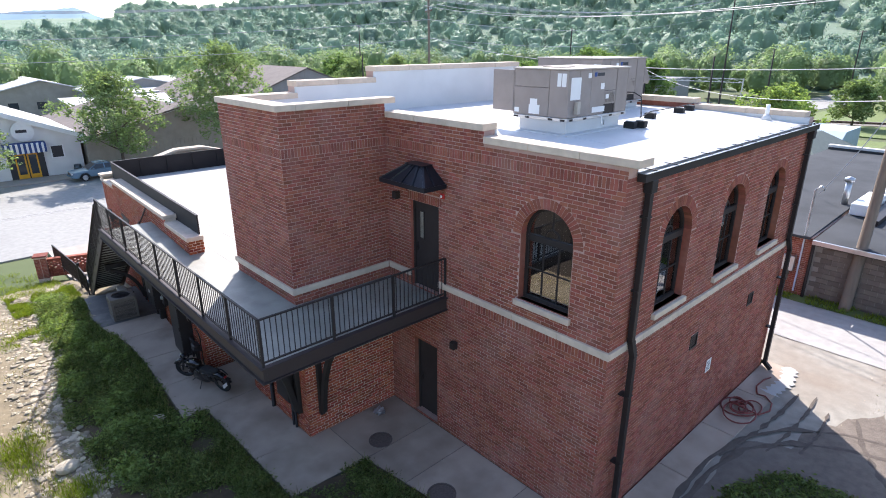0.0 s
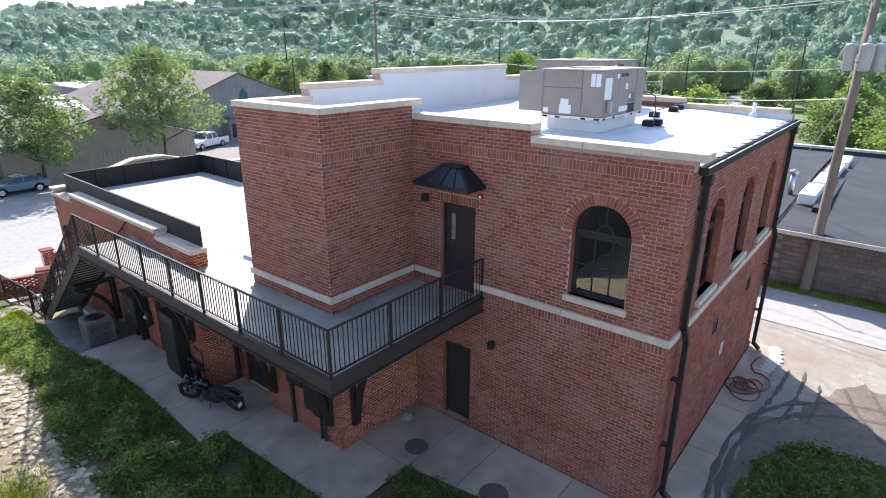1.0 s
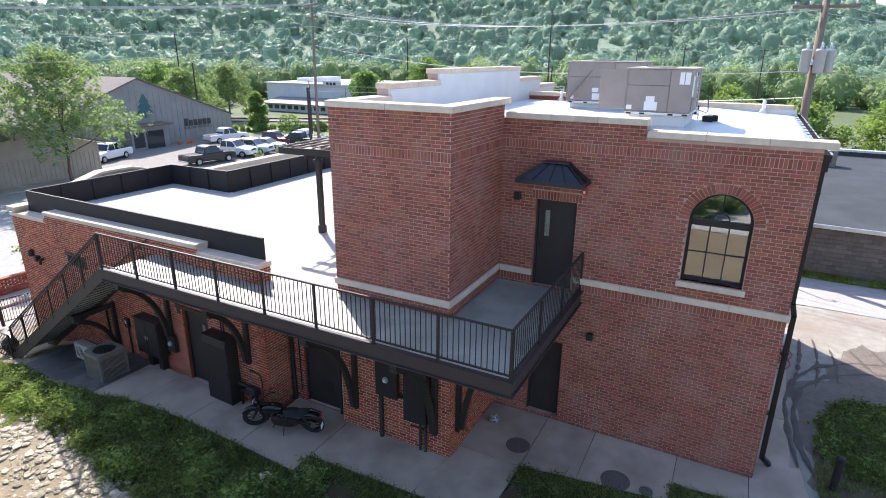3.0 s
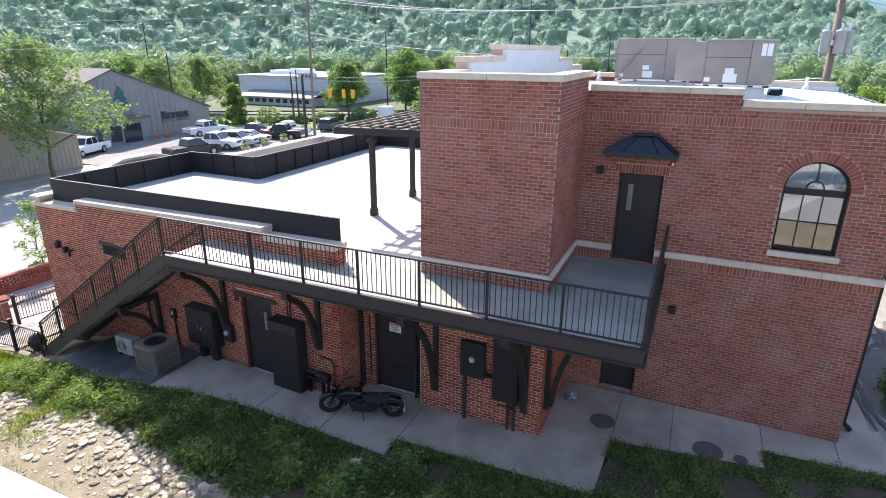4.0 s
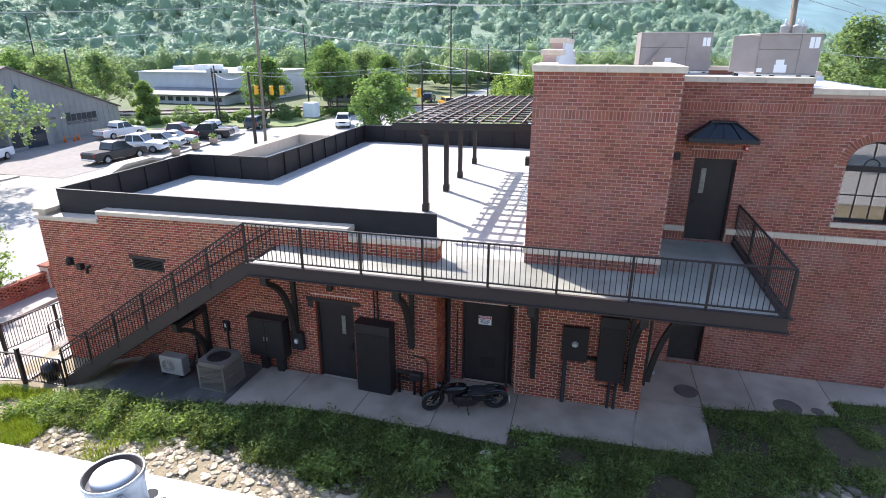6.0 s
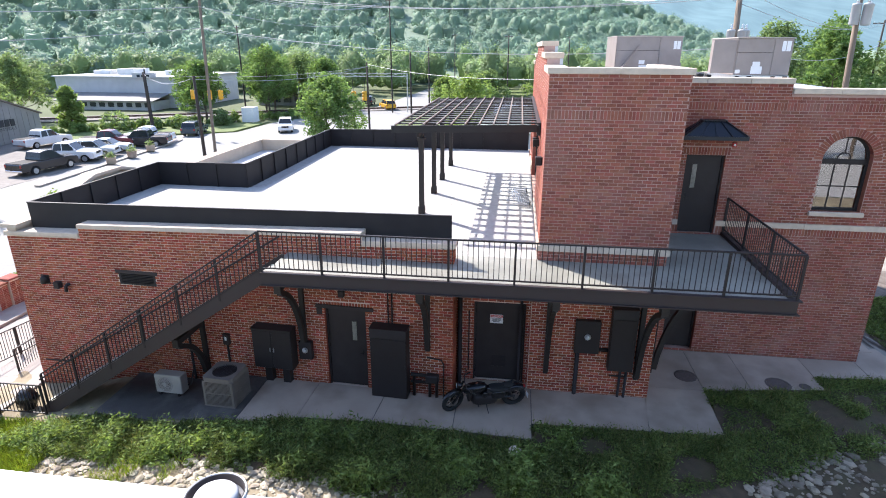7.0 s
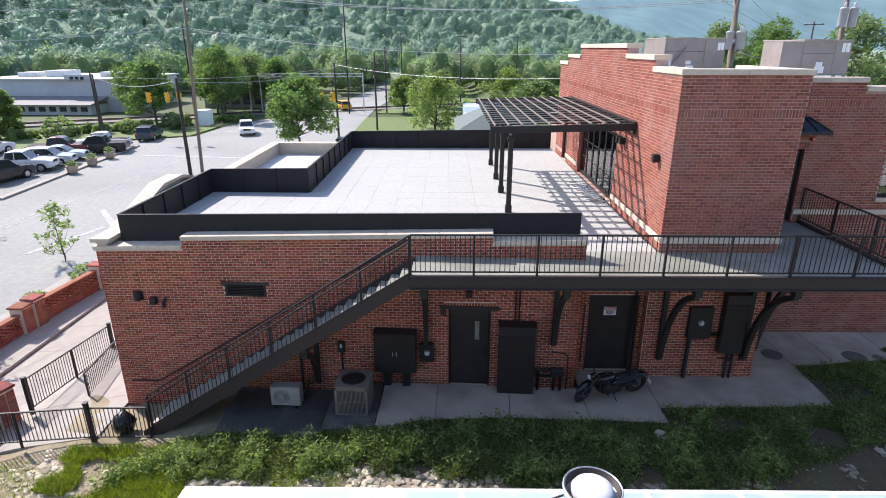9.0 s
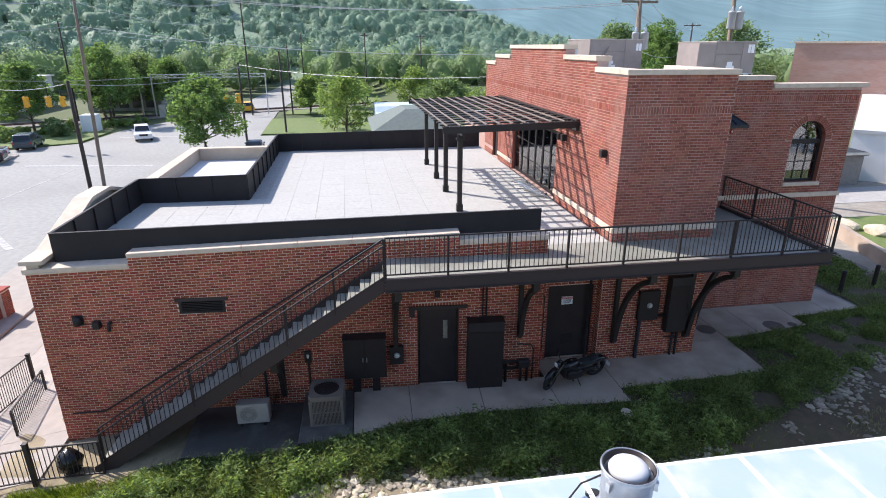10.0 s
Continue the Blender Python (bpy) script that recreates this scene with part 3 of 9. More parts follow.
def yy(y, top=TY0):
    return top - y


tall = lambda z: [(99, z)]
brick_wall("wall_tower_west", "red brick tower wall with soldier course and pale bloom", W_TOWER, 0, TY1 - TY0, Z_DECK, tall(8.11), [], 0.3, BRICK, MORTAR,
           soldiers=[(0, TY1 - TY0, 7.13, 7.335)], plain=[(-1, 9, B0, B1)], near=(0.2, 2.8, 4.6, 7.1), seed=2)
brick_wall("wall_tower_south", "shaded red brick side wall of the tower", W_TSOUTH, 0, WX - TX, Z_DECK, tall(8.11), [], 0.3, BRICK, MORTAR, s0=0.3,
           soldiers=[(0, WX - TX, 7.13, 7.335)], plain=[(-1, 9, B0, B1)], seed=3)
UD, LD, AW = (yy(9.11), yy(8.10), 3.74, 5.95, 0), (yy(9.06), yy(8.17), 0.06, 2.31, 0), (yy(5.69), yy(4.45), 4.50, 6.52, 1)
brick_wall("wall_west", "red brick wall with an arched window and two doors", W_WEST, 0, TY0 - SY, 0.0, [(yy(6.76), 7.80), (99, 7.56)], [UD, LD, AW], 0.32, BRICK, MORTAR,
           soldiers=[(0, TY0 - SY, 7.13, 7.335), (0.0, TY0 - SY, B0 - 0.215, B0), (UD[0] - 0.1, UD[1] + 0.1, 5.95, 6.16)], plain=[(-1, 9, B0, B1)], near=(3.0, 6.4, 1.0, 3.6), seed=4)
SW = [(c - 0.61 - WX, c + 0.61 - WX, 4.42, 6.50, 1) for c in (9.87, 12.62, 15.30)]
SV = [(x - 0.17 - WX, x + 0.17 - WX, z - 0.17, z + 0.17, 0) for x, z in ((11.54, 2.93), (14.93, 2.95))]
brick_wall("wall_south", "red brick side wall with three arched windows", W_SOUTH, 0, EX - WX, -0.3, tall(7.36), SW + SV, 0.32, BRICK, MORTAR, s0=0.32, s1=EX - WX - 0.3, plain=[(-1, 19, B0, B1)], seed=5)
NX = lambda x: 19.95 - x
ND = (NX(14.9), NX(9.6), 3.74, 6.10, 0)
NE = (NX(18.3), NX(17.3), 3.74, 6.10, 0)
brick_wall("wall_north", "sunlit brick terrace wall with stepped parapet and folding doors", W_NORTH, 0, NX(TX), Z_DECK, [(NX(18.1), 7.98), (NX(15.68), 8.30), (NX(9.37), 8.70), (NX(6.85), 8.40), (99, 8.11)], [ND, NE], 0.32, BRICK, MORTAR, s1=NX(TX) - 0.3,
           plain=[(-1, 19, B0, B1)], soldiers=[(0, NX(TX), 7.13, 7.335)], seed=6)
brick_wall("wall_east", "red brick front wall", W_EAST, 0, TY1 - SY, -0.3, tall(7.6), [], 0.3, BRICK, MORTAR, seed=7)
brick_wall("wall_lower_west", "old red brick lower wall with pale mortar under the balcony", W_LOW, 0, 3.10, -0.3, tall(3.56), [], 0.3, BRICK_OLD, MORTAR_OLD, near=(0.1, 3.0, 0.3, 3.2), seed=8)
brick_wall("wall_lower_south", "old brick return wall under the balcony", W_LSOUTH, 0, WX - 5.0, -0.3, tall(3.56), [], 0.3, BRICK_OLD, MORTAR_OLD, s0=0.3, seed=9)
RD = (15.08 - 14.60, 15.08 - 13.23, 0.0, 2.36, 0)
brick_wall("wall_recess", "old brick recess with a wide black door", W_RECESS, 0, 1.96, -0.3, tall(3.56), [RD], 0.25, BRICK_OLD, MORTAR_OLD, seed=10)
LDR, LOUV = (wing_at(18.46), wing_at(17.34), -0.06, 2.30, 0), (wing_at(24.4), wing_at(23.28), 2.62, 2.98, 0)
brick_wall("wall_wing_west", "old red brick wing wall with pale mortar beside the stair", W_WING, 0, WL, -1.6, [(wing_at(25.4), 4.05), (wing_at(17.35), 4.32), (99, 4.12)], [LDR, LOUV], 0.32, BRICK_OLD, MORTAR_OLD, s1=WL - 0.26,
           near=(8.9, 12.6, 2.4, 3.6), seed=11, soldiers=[(LDR[0] - 0.12, LDR[1] + 0.12, 2.30, 2.5)])
brick_wall("wall_wing_north", "old brick street wall of the wing", W_WINGN, 0, 16.3, -2.6, tall(4.05), [], 0.32, BRICK_OLD, MORTAR_OLD, s0=0.33, seed=12)
brick_wall("wall_pier", "brick pier end beside the recess", W_PIER, 0.0, 0.9, -0.3, tall(3.56), [], 0.25, BRICK_OLD, MORTAR_OLD, s0=0.03, seed=13)
W_LOWN = Wall((5.28, 13.12, 0), (-1, 0, 0), (0, 1, 0))
brick_wall("wall_lower_return", "old brick return of the recess", W_LOWN, 0.0, 0.28, -0.3, tall(3.56), [], 0.02, BRICK_OLD, MORTAR_OLD, seed=14)
brick_wall("wall_pier_top", "brick end of the wing parapet", Wall((4.38, 15.055, 0), (1, 0, 0), (0, -1, 0)), 0.0, 0.42, Z_DECK, tall(4.12), [], 0.24, BRICK_OLD, MORTAR_OLD, s0=0.03, seed=15)
# plain wall that closes the wing on the street side
single("wall_wing_east", MB().box(21.1, 21.4, 13.0, 27.75, -2.6, 3.7), STUCCO, "plain street wall of the wing", "wall", "structure")

# lower parapet brick at the stair head


# ---- stone trim ----
def stone_run(name, label, w, a0, a1, z0, z1, out, inn, piece=1.25, parent=None):
    """A run of stone pieces with open joints along a wall."""
    n = max(1, round((a1 - a0) / piece))
    st = (a1 - a0) / n
    root = thing(name, label, "stone trim", kind="structure")
    for i in range(n):
        mb = MB()
        a, b = a0 + i * st + 0.003, a0 + (i + 1) * st - 0.003
        vs = []
        for d in (-inn, out):
            vs += [w.p(a, z0, d), w.p(b, z0, d), w.p(b, z1, d), w.p(a, z1, d)]
        mb.add(vs, [(0, 1, 2, 3), (7, 6, 5, 4), (0, 4, 5, 1), (1, 5, 6, 2), (2, 6, 7, 3), (3, 7, 4, 0)])
        soften(part("stone", mb, STONE, root), 0.008, 1)
    return root


OV = 0.055
stone_run("band_tower_west", "pale limestone band round the tower base", W_TOWER, -OV, TY1 - TY0 + OV, B0, B1, OV, 0.05)
stone_run("band_tower_south", "pale limestone band in the tower's shade", W_TSOUTH, 0.0, WX - TX - 0.06, B0, B1, OV, 0.05)
stone_run("band_west_short", "short limestone band beside the upper door", W_WEST, 0.06, UD[0], B0, B1, OV, 0.05)
stone_run("band_west", "pale limestone band across the brick wall", W_WEST, UD[1], TY0 - SY + OV, B0, B1, OV, 0.05)
stone_run("band_south", "pale limestone band on the side wall", W_SOUTH, 0.0, EX - WX + OV, B0, B1, OV, 0.05)
stone_run("band_north", "limestone band along the terrace wall", W_NORTH, ND[1] + 0.05, NX(TX), B0, B1, OV, 0.05)
stone_run("band_north_end", "limestone band at the far terrace pier", W_NORTH, NE[1] + 0.05, ND[0] - 0.05, B0, B1, OV, 0.05)
stone_run("coping_tower_west", "pale stone coping on the tower", W_TOWER, -OV, TY1 - TY0 + OV, 8.11, 8.245, OV, 0.40)
stone_run("coping_tower_south", "pale stone coping on the tower side", W_TSOUTH, 0.40, WX - TX + 0.3, 8.11, 8.245, OV, 0.36)
stone_run("coping_west_high", "stone coping over the upper door wall", W_WEST, 0.06, yy(6.74), 7.80, 7.94, OV, 0.38)
stone_run("coping_west_low", "lower stone coping over the arched window wall", W_WEST, yy(6.74), TY0 - SY + 0.22, 7.56, 7.70, OV, 0.40)
for k, (a, b, z) in enumerate(((NX(19.95), NX(18.1), 7.98), (NX(18.1), NX(15.68), 8.30), (NX(15.68), NX(9.37), 8.70), (NX(9.37), NX(6.85), 8.40), (NX(6.85), NX(TX) - 0.4, 8.11))):
    stone_run("coping_north", "stone coping step of the terrace parapet", W_NORTH, a - 0.04, b + 0.0, z, z + 0.14, OV, 0.42)
stone_run("coping_east", "low stone coping on the front parapet", W_EAST, 0.1, 3.1, 7.6, 7.74, OV, 0.38)
stone_run("coping_east_far", "stone coping on the front parapet", W_EAST, 3.1, TY1 - SY, 7.75, 7.9, OV, 0.38)
for a, b, z, lab in ((-OV, wing_at(25.4), 4.05, "low"), (wing_at(25.4), wing_at(17.35), 4.32, "high"), (wing_at(17.35), WL + 0.05, 4.12, "low")):
    stone_run("coping_wing", lab + " pale stone coping on the wing parapet", W_WING, a, b, z, z + 0.13, OV, 0.42)
# parapet pieces that step up
single("wall_east_step", MB().box(EX - 0.3, EX, 6.65, TY1, 7.6, 7.75), BRICK, "brick step of the front parapet", "wall", "structure")

# ---- slabs, roofs ----
deck = thing("floor_balcony", "grey concrete balcony and walkway deck with steel edge", "balcony deck", kind="structure")
part("slab", MB().slab([(3.13, 7.91), (WX - 0.003, 7.91), (WX - 0.003, 10.0), (5.0, 10.0), (5.0, 15.06), (4.375, 15.06), (4.62, 19.34), (3.13, 19.34)], 3.56, Z_DECK), DECK, deck)
ter = thing("floor_terrace", "sunlit pale paver terrace on the flat roof", "terrace floor", kind="structure")
part("bed", MB().slab([(5.003, 13.05), (21.1, 13.05), (21.1, 23.5), (11.25, 23.5), (11.25, 27.4), (5.38, 27.4), (4.70, 15.12), (5.003, 15.12)], 3.5, Z_DECK - 0.022), JOINT, ter)
part("apron", MB().slab([(4.70, 15.064), (5.003, 15.064), (5.003, 15.12), (4.70, 15.12)], 3.55, Z_DECK - 0.002), DECK, ter)
PW = 0.90


def terrace_pavers():
    me = MB().box(-PW / 2 + 0.002, PW / 2 - 0.002, -PW / 2 + 0.002, PW / 2 - 0.002, -0.03, 0.0, None, 0.003).mesh("paver", PAVER)
    k = 0
    for i in range(18):
        for j in range(16):
            x, y = 5.46 + PW * i, 13.50 + PW * j
            left = 5.38 - (27.4 - y) * 0.0554 + 0.12
            if x > 20.9 or x - PW / 2 < left or y > 27.0 or (x > 11.2 and y > 23.3):
                continue
            ob = new("paver", me)
            ob.matrix_basis = pose(x, y, Z_DECK - 0.004 + 0.002 * rng.random())
            ob.parent = ter
            k += 1


LATER.append(terrace_pavers)
part("edge_strip", MB().slab([(4.78, 15.13), (5.46 - PW / 2, 15.13), (5.46 - PW / 2, 27.3), (5.45, 27.3)], Z_DECK - 0.02, Z_DECK - 0.008), PAVER, ter)
roof = thing("roof_membrane", "bright white flat roof membrane", "flat roof", kind="structure")
RPROF = [(SY + 0.015, 7.425), (6.0, 7.58), (TY1 - 0.33, 7.60), (TY1 - 0.33, 7.25), (SY + 0.015, 7.25)]
part("sheet", MB().add([(x, y, z) for x in (WX + 0.02, EX - 0.31) for y, z in RPROF], [(0, 1, 6, 5), (1, 2, 7, 6), (2, 3, 8, 7), (3, 4, 9, 8), (4, 0, 5, 9), (0, 4, 3, 2, 1), (5, 6, 7, 8, 9)]), MEMBRANE, roof)
# lapped seams of the membrane
for k in range(4):
    x = WX + 1.9 + 2.0 * k
    part("lap_seam", MB().add([(x + d, y, z + e) for d in (0.0, 0.09) for e in (-0.01, 0.004) for y, z in RPROF[:3]], [(3, 4, 10, 9), (4, 5, 11, 10), (0, 3, 9, 6), (0, 1, 4, 3), (1, 2, 5, 4), (6, 9, 10, 7), (7, 10, 11, 8)]), MEMBRANE, roof)
part("tower_sheet", MB().slab([(TX + 0.3, TY0 + 0.3), (WX + 0.02, TY0 + 0.3), (WX + 0.02, TY1 - 0.32), (TX + 0.3, TY1 - 0.32)], 7.55, 7.66), MEMBRANE, roof)
# white upstands behind the parapets
up = MB()
for a, b, z in ((NX(19.95), NX(18.1), 7.98), (NX(18.1), NX(15.68), 8.30), (NX(15.68), NX(9.37), 8.70), (NX(9.37), NX(6.85), 8.40), (NX(6.85), NX(5.3), 8.11)):
    up.box(19.95 - b, 19.95 - a, TY1 - 0.40, TY1 - 0.325, 7.40, z - 0.002)
up.box(EX - 0.37, EX - 0.305, SY, TY1 - 0.4, 7.40, 7.6)
up.box(WX + 0.323, WX + 0.38, SY + 0.35, 6.74, 7.40, 7.555)
up.box(WX + 0.323, WX + 0.38, 6.74, TY1 - 0.4, 7.40, 7.795)
part("upstand", up, MEMBRANE, roof)
single("floor_upper", MB().slab([(5.6, 10.35), (8.05, 10.35), (8.05, 3.87), (17.1, 3.87), (17.1, 12.7), (5.6, 12.7)], 3.4, 3.75), WARMWOOD, "timber floor inside the upper storey", "floor", "structure")
single("wall_inside", MB().box(8.05, 17.1, 9.6, 9.75, 3.75, 7.2), PLASTER, "plain inner wall behind the windows", "wall", "structure")
single("wall_cellar", MB().box(7.5, 17.1, 10.1, 10.3, -0.2, 3.4), PLASTER, "plain inner cellar wall", "wall", "structure")


# ---- ground ----
def smooth(a, b, x):
    t = min(max((x - a) / (b - a), 0.0), 1.0)
    return t * t * (3 - 2 * t)


def ground_z(x, y):
    """Height of the ground: level by the walkway, falling to the street."""
    f = -0.32 * smooth(20.0, 23.0, y) - 0.75 * smooth(23.0, 27.5, y) - 0.93 * smooth(27.5, 33.0, y)
    far = smooth(17.0, 30.0, x) * smooth(6.0, 14.0, y)
    f = f * (1 - far) - 2.0 * far
    return f - 0.25 * smooth(2.0, -1.5, x) * smooth(26.0, 22.0, y)


EDGE = [(1.0, 7.0), (2.3, 6.88), (3.6, 6.76), (5.12, 6.62), (5.15, 6.0), (7.1, 5.76), (8.38, 5.58), (8.42, 3.62), (10.2, 3.58), (12.97, 3.50), (13.0, 2.89), (16.4, 3.05), (18.78, 2.95), (20.2, 2.66), (21.6, 2.6), (24.4, 2.95), (26.5, 3.0)]


def walk_edge(y):
    """Where the planting meets the walkway."""
    for (y0, x0), (y1, x1) in zip(EDGE, EDGE[1:]):
        if y0 <= y <= y1:
            return x0 + (x1 - x0) * (y - y0) / (y1 - y0)
    return 2.6


def sheet(name, x0, x1, y0, y1, nx, ny, mat, label, category, lift=0.0, rough=0.0, seed=0.0, under=False):
    """A piece of ground that follows the land."""
    xs = [x0 + (x1 - x0) * i / nx for i in range(nx + 1)]
    ys = [y0 + (y1 - y0) * j / ny for j in range(ny + 1)]
    mb = MB()
    for y in ys:
        for x in xs:
            sink = 0.3 * smooth(0.15, 0.45, x - walk_edge(y)) if under and 2.0 < y < 24.3 else 0.0
            mb.v.append((x, y, ground_z(x, y) + lift - sink + rough * noise.noise(Vector((x * 1.3, y * 1.3, seed)))))
    for j in range(ny):
        for i in range(nx):
            a = j * (nx + 1) + i
            mb.f.append((a, a + 1, a + nx + 2, a + nx + 1))
    return single(name, mb, mat, label, category, "structure", True)


def graded(c, step):
    out, v = [], 0.0
    while v < c:
        out.append(v)
        v += step * (1 + v / 40.0)
    return out + [c]


mb = MB()
gx = sorted({-v - 6 for v in graded(1500, 1.2)} | {v - 6 for v in graded(2200, 1.0)})
gy = sorted({18 - v for v in graded(1500, 1.2)} | {18 + v for v in graded(2200, 1.0)})
for y in gy:
    for x in gx:
        mb.v.append((x, y, ground_z(x, y) - 0.06 - (0.7 if -13.5 < x < 22 and -9.5 < y < 30.5 else 0.0)))
nx_ = len(gx)
for j in range(len(gy) - 1):
    for i in range(nx_ - 1):
        a = j * nx_ + i
        mb.f.append((a, a + 1, a + nx_ + 1, a + nx_))
single("ground", mb, FARLAND, "valley ground that runs out to the hills", "ground", "structure", True)
sheet("ground_bank", -14.0, 7.6, -10.0, 31.0, 110, 160, SOIL, "rough brown bank of soil beside the walkway", "ground", -0.03, 0.05, 0.0, True)
sheet("ground_drive", 7.0, 24.6, -30.0, 3.5, 40, 70, GRAVEL, "pale gravel and dirt drive with tyre marks", "drive", -0.015, 0.025)
sheet("ground_drive_far", 17.5, 24.6, 3.5, 12.0, 14, 16, GRAVEL, "pale gravel drive beside the neighbour", "drive", -0.015, 0.02)

# Never in view: added so the arched window has something pale to reflect.
sheet("ground_lot", -70.0, -13.9, -45.0, 31.0, 24, 30, LANE, "pale ground out of view, added for the arched window to mirror", "yard", 0.02, 0.02)

# concrete walkway slabs
walk_root = thing("pavement_walkway", "grey concrete walkway with saw-cut joints", "walkway", kind="structure")
SLABS = [
    [(5.55, 8.40), (7.69, 8.40), (7.69, 9.99), (5.55, 9.99)], [(3.62, 8.47), (5.535, 8.40), (5.535, 9.99), (3.58, 10.2)],
    [(3.58, 10.22), (4.99, 10.01), (4.99, 13.0), (3.50, 13.0)],
    [(2.89, 13.02), (5.27, 13.02), (5.27, 14.9), (2.99, 14.9)], [(2.99, 14.92), (4.36, 14.92), (4.46, 16.8), (3.05, 16.9)],
    [(3.05, 16.92), (4.46, 16.82), (4.56, 18.72), (2.98, 18.78)],
    [(5.75, 7.12), (7.69, 7.12), (7.69, 8.385), (5.55, 8.385)], [(6.02, 5.15), (7.69, 5.15), (7.69, 7.105), (5.75, 7.105)],
    [(6.76, 3.6), (7.69, 3.6), (7.69, 5.135), (6.63, 5.135)], [(6.88, 2.3), (8.6, 2.52), (8.3, 3.5), (7.69, 3.585), (6.76, 3.585)],
]
for s in SLABS:
    soften(part("slab", MB().slab(s, -0.15, 0.0), CONCRETE, walk_root), 0.005, 1)
    cx_, cy_ = sum(p[0] for p in s) / len(s), sum(p[1] for p in s) / len(s)
    part("joint_fill", MB().slab([(x + math.copysign(0.009, x - cx_), y + math.copysign(0.009, y - cy_)) for x, y in s], -0.14, -0.012), DAMP, walk_root)
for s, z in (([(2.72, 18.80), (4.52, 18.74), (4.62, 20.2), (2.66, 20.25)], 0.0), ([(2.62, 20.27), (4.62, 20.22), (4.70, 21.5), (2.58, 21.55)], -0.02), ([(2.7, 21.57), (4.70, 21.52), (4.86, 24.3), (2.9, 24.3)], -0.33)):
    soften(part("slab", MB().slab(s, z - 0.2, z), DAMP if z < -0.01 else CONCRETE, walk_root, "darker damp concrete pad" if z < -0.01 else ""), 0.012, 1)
apron = thing("pavement_apron", "concrete apron strip beside the side wall", "pavement", kind="structure")
for k in range(4):
    soften(part("slab", MB().slab([(8.32 + 2.3 * k, 2.75 - 0.05 * k), (10.6 + 2.3 * k, 2.70 - 0.05 * k), (10.6 + 2.3 * k, 3.5), (8.32 + 2.3 * k, 3.5)], -0.15, 0.012), CONCRETE, apron), 0.012, 1)


def cover(name, at, r, label):
    t = thing(name, label, "manhole cover", at)
    part("ring", MB().lathe([(r * 0.86, 0.0), (r * 0.86, 0.012), (r, 0.012), (r, -0.02)], 32), IRON, t)
    lid = part("lid", MB().lathe([(0.001, 0.008), (r * 0.84, 0.008), (r * 0.84, -0.01)], 32), IRON, t)
    for i in range(-3, 4):
        w = math.sqrt(max((r * 0.78) ** 2 - (i * r * 0.22) ** 2, 0))
        part("rib", MB().box(-w, w, i * r * 0.22 - 0.012, i * r * 0.22 + 0.012, 0.007, 0.012), IRON, lid)


cover("manhole_cover", (6.12, 6.30, 0.0), 0.33, "round rusty iron manhole cover in the walkway")
cover("manhole_cover", (6.09, 5.62, 0.0), 0.15, "small round iron cleanout cover in the walkway")
cover("manhole_cover", (6.23, 8.70, 0.0), 0.30, "dark stained round drain cover in the walkway")

# ---- balcony steel ----
FX, FY0, FY1 = 3.05, 7.83, 19.35
edge = thing("balcony_edge_beam", "black steel channel round the balcony edge", "edge beam")
for nm, b in (("long_channel", MB().box(FX, FX + 0.075, FY0, FY1, 3.48, 3.81)), ("end_channel", MB().box(FX + 0.077, WX - 0.005, FY0, FY0 + 0.075, 3.48, 3.81))):
    part(nm, b, BRONZE, edge)
fl = MB()
fl.box(FX - 0.05, FX, FY0 - 0.05, FY1, 3.78, 3.81).box(FX - 0.05, FX, FY0 - 0.05, FY1, 3.48, 3.505)
fl.box(FX, WX - 0.005, FY0 - 0.05, FY0, 3.78, 3.81).box(FX, WX - 0.005, FY0 - 0.05, FY0, 3.48, 3.505)
part("flange", fl, BRONZE, edge)
for k in range(7):
    y = 8.9 + 1.7 * k
    part("joist", MB().box(FX + 0.08, (WX if y < 10 else 4.99 if y < 15 else 4.42) - 0.01, y - 0.05, y + 0.05, 3.42, 3.555), BRONZE, edge)


def railing(name, label, p0, p1, height=0.97, gap=0.112, posts=1.35, lead=(True, True), handrail=False, low=0.09):
    """A picket railing between two places at deck level, which may slope."""
    p0, p1 = Vector(p0), Vector(p1)
    t = thing(name, label, "railing", p0)
    d = p1 - p0
    run = Vector((d.x, d.y, 0)).length
    at = lambda s, z: d * s + Vector((0, 0, z))
    part("top_rail", MB().beam(at(0, height), at(1, height), 0.045, 0.035, c=0.004), BLACK, t)
    part("bottom_rail", MB().beam(at(0, low), at(1, low), 0.035, 0.03), BLACK, t)
    if handrail:
        side = Vector((d.y, -d.x, 0)).normalized() * -0.07
        part("handrail", MB().tube([at(0, height - 0.13) + side, at(1, height - 0.13) + side], 0.02, 8), BLACK, t)
    n = max(1, round(run / posts))
    for i in range(n + 1):
        if (i == 0 and not lead[0]) or (i == n and not lead[1]):
            continue
        mb = MB().box(-0.024, 0.024, -0.024, 0.024, -0.12, height - 0.012)
        part("post", mb, BLACK, t, m=Matrix.Translation(at(i / n, 0)))
    k = max(1, round(run / gap))
    me = MB().box(-0.0075, 0.0075, -0.0075, 0.0075, low, height - 0.01).mesh("picket", BLACK)
    for i in range(1, k):
        s = i / k
        if abs(s * n - round(s * n)) * run / n < 0.035:
            continue
        part("picket", me, None, t, m=Matrix.Translation(at(s, 0)))
    return t


RX = FX + 0.03
railing("balcony_railing", "black steel picket railing along the walkway edge", (RX, FY0 + 0.03, 3.81), (RX, 19.33, 3.81))
railing("balcony_railing", "black steel picket railing across the balcony end", (RX, FY0 + 0.03, 3.81), (WX - 0.02, FY0 + 0.03, 3.81), lead=(False, True))

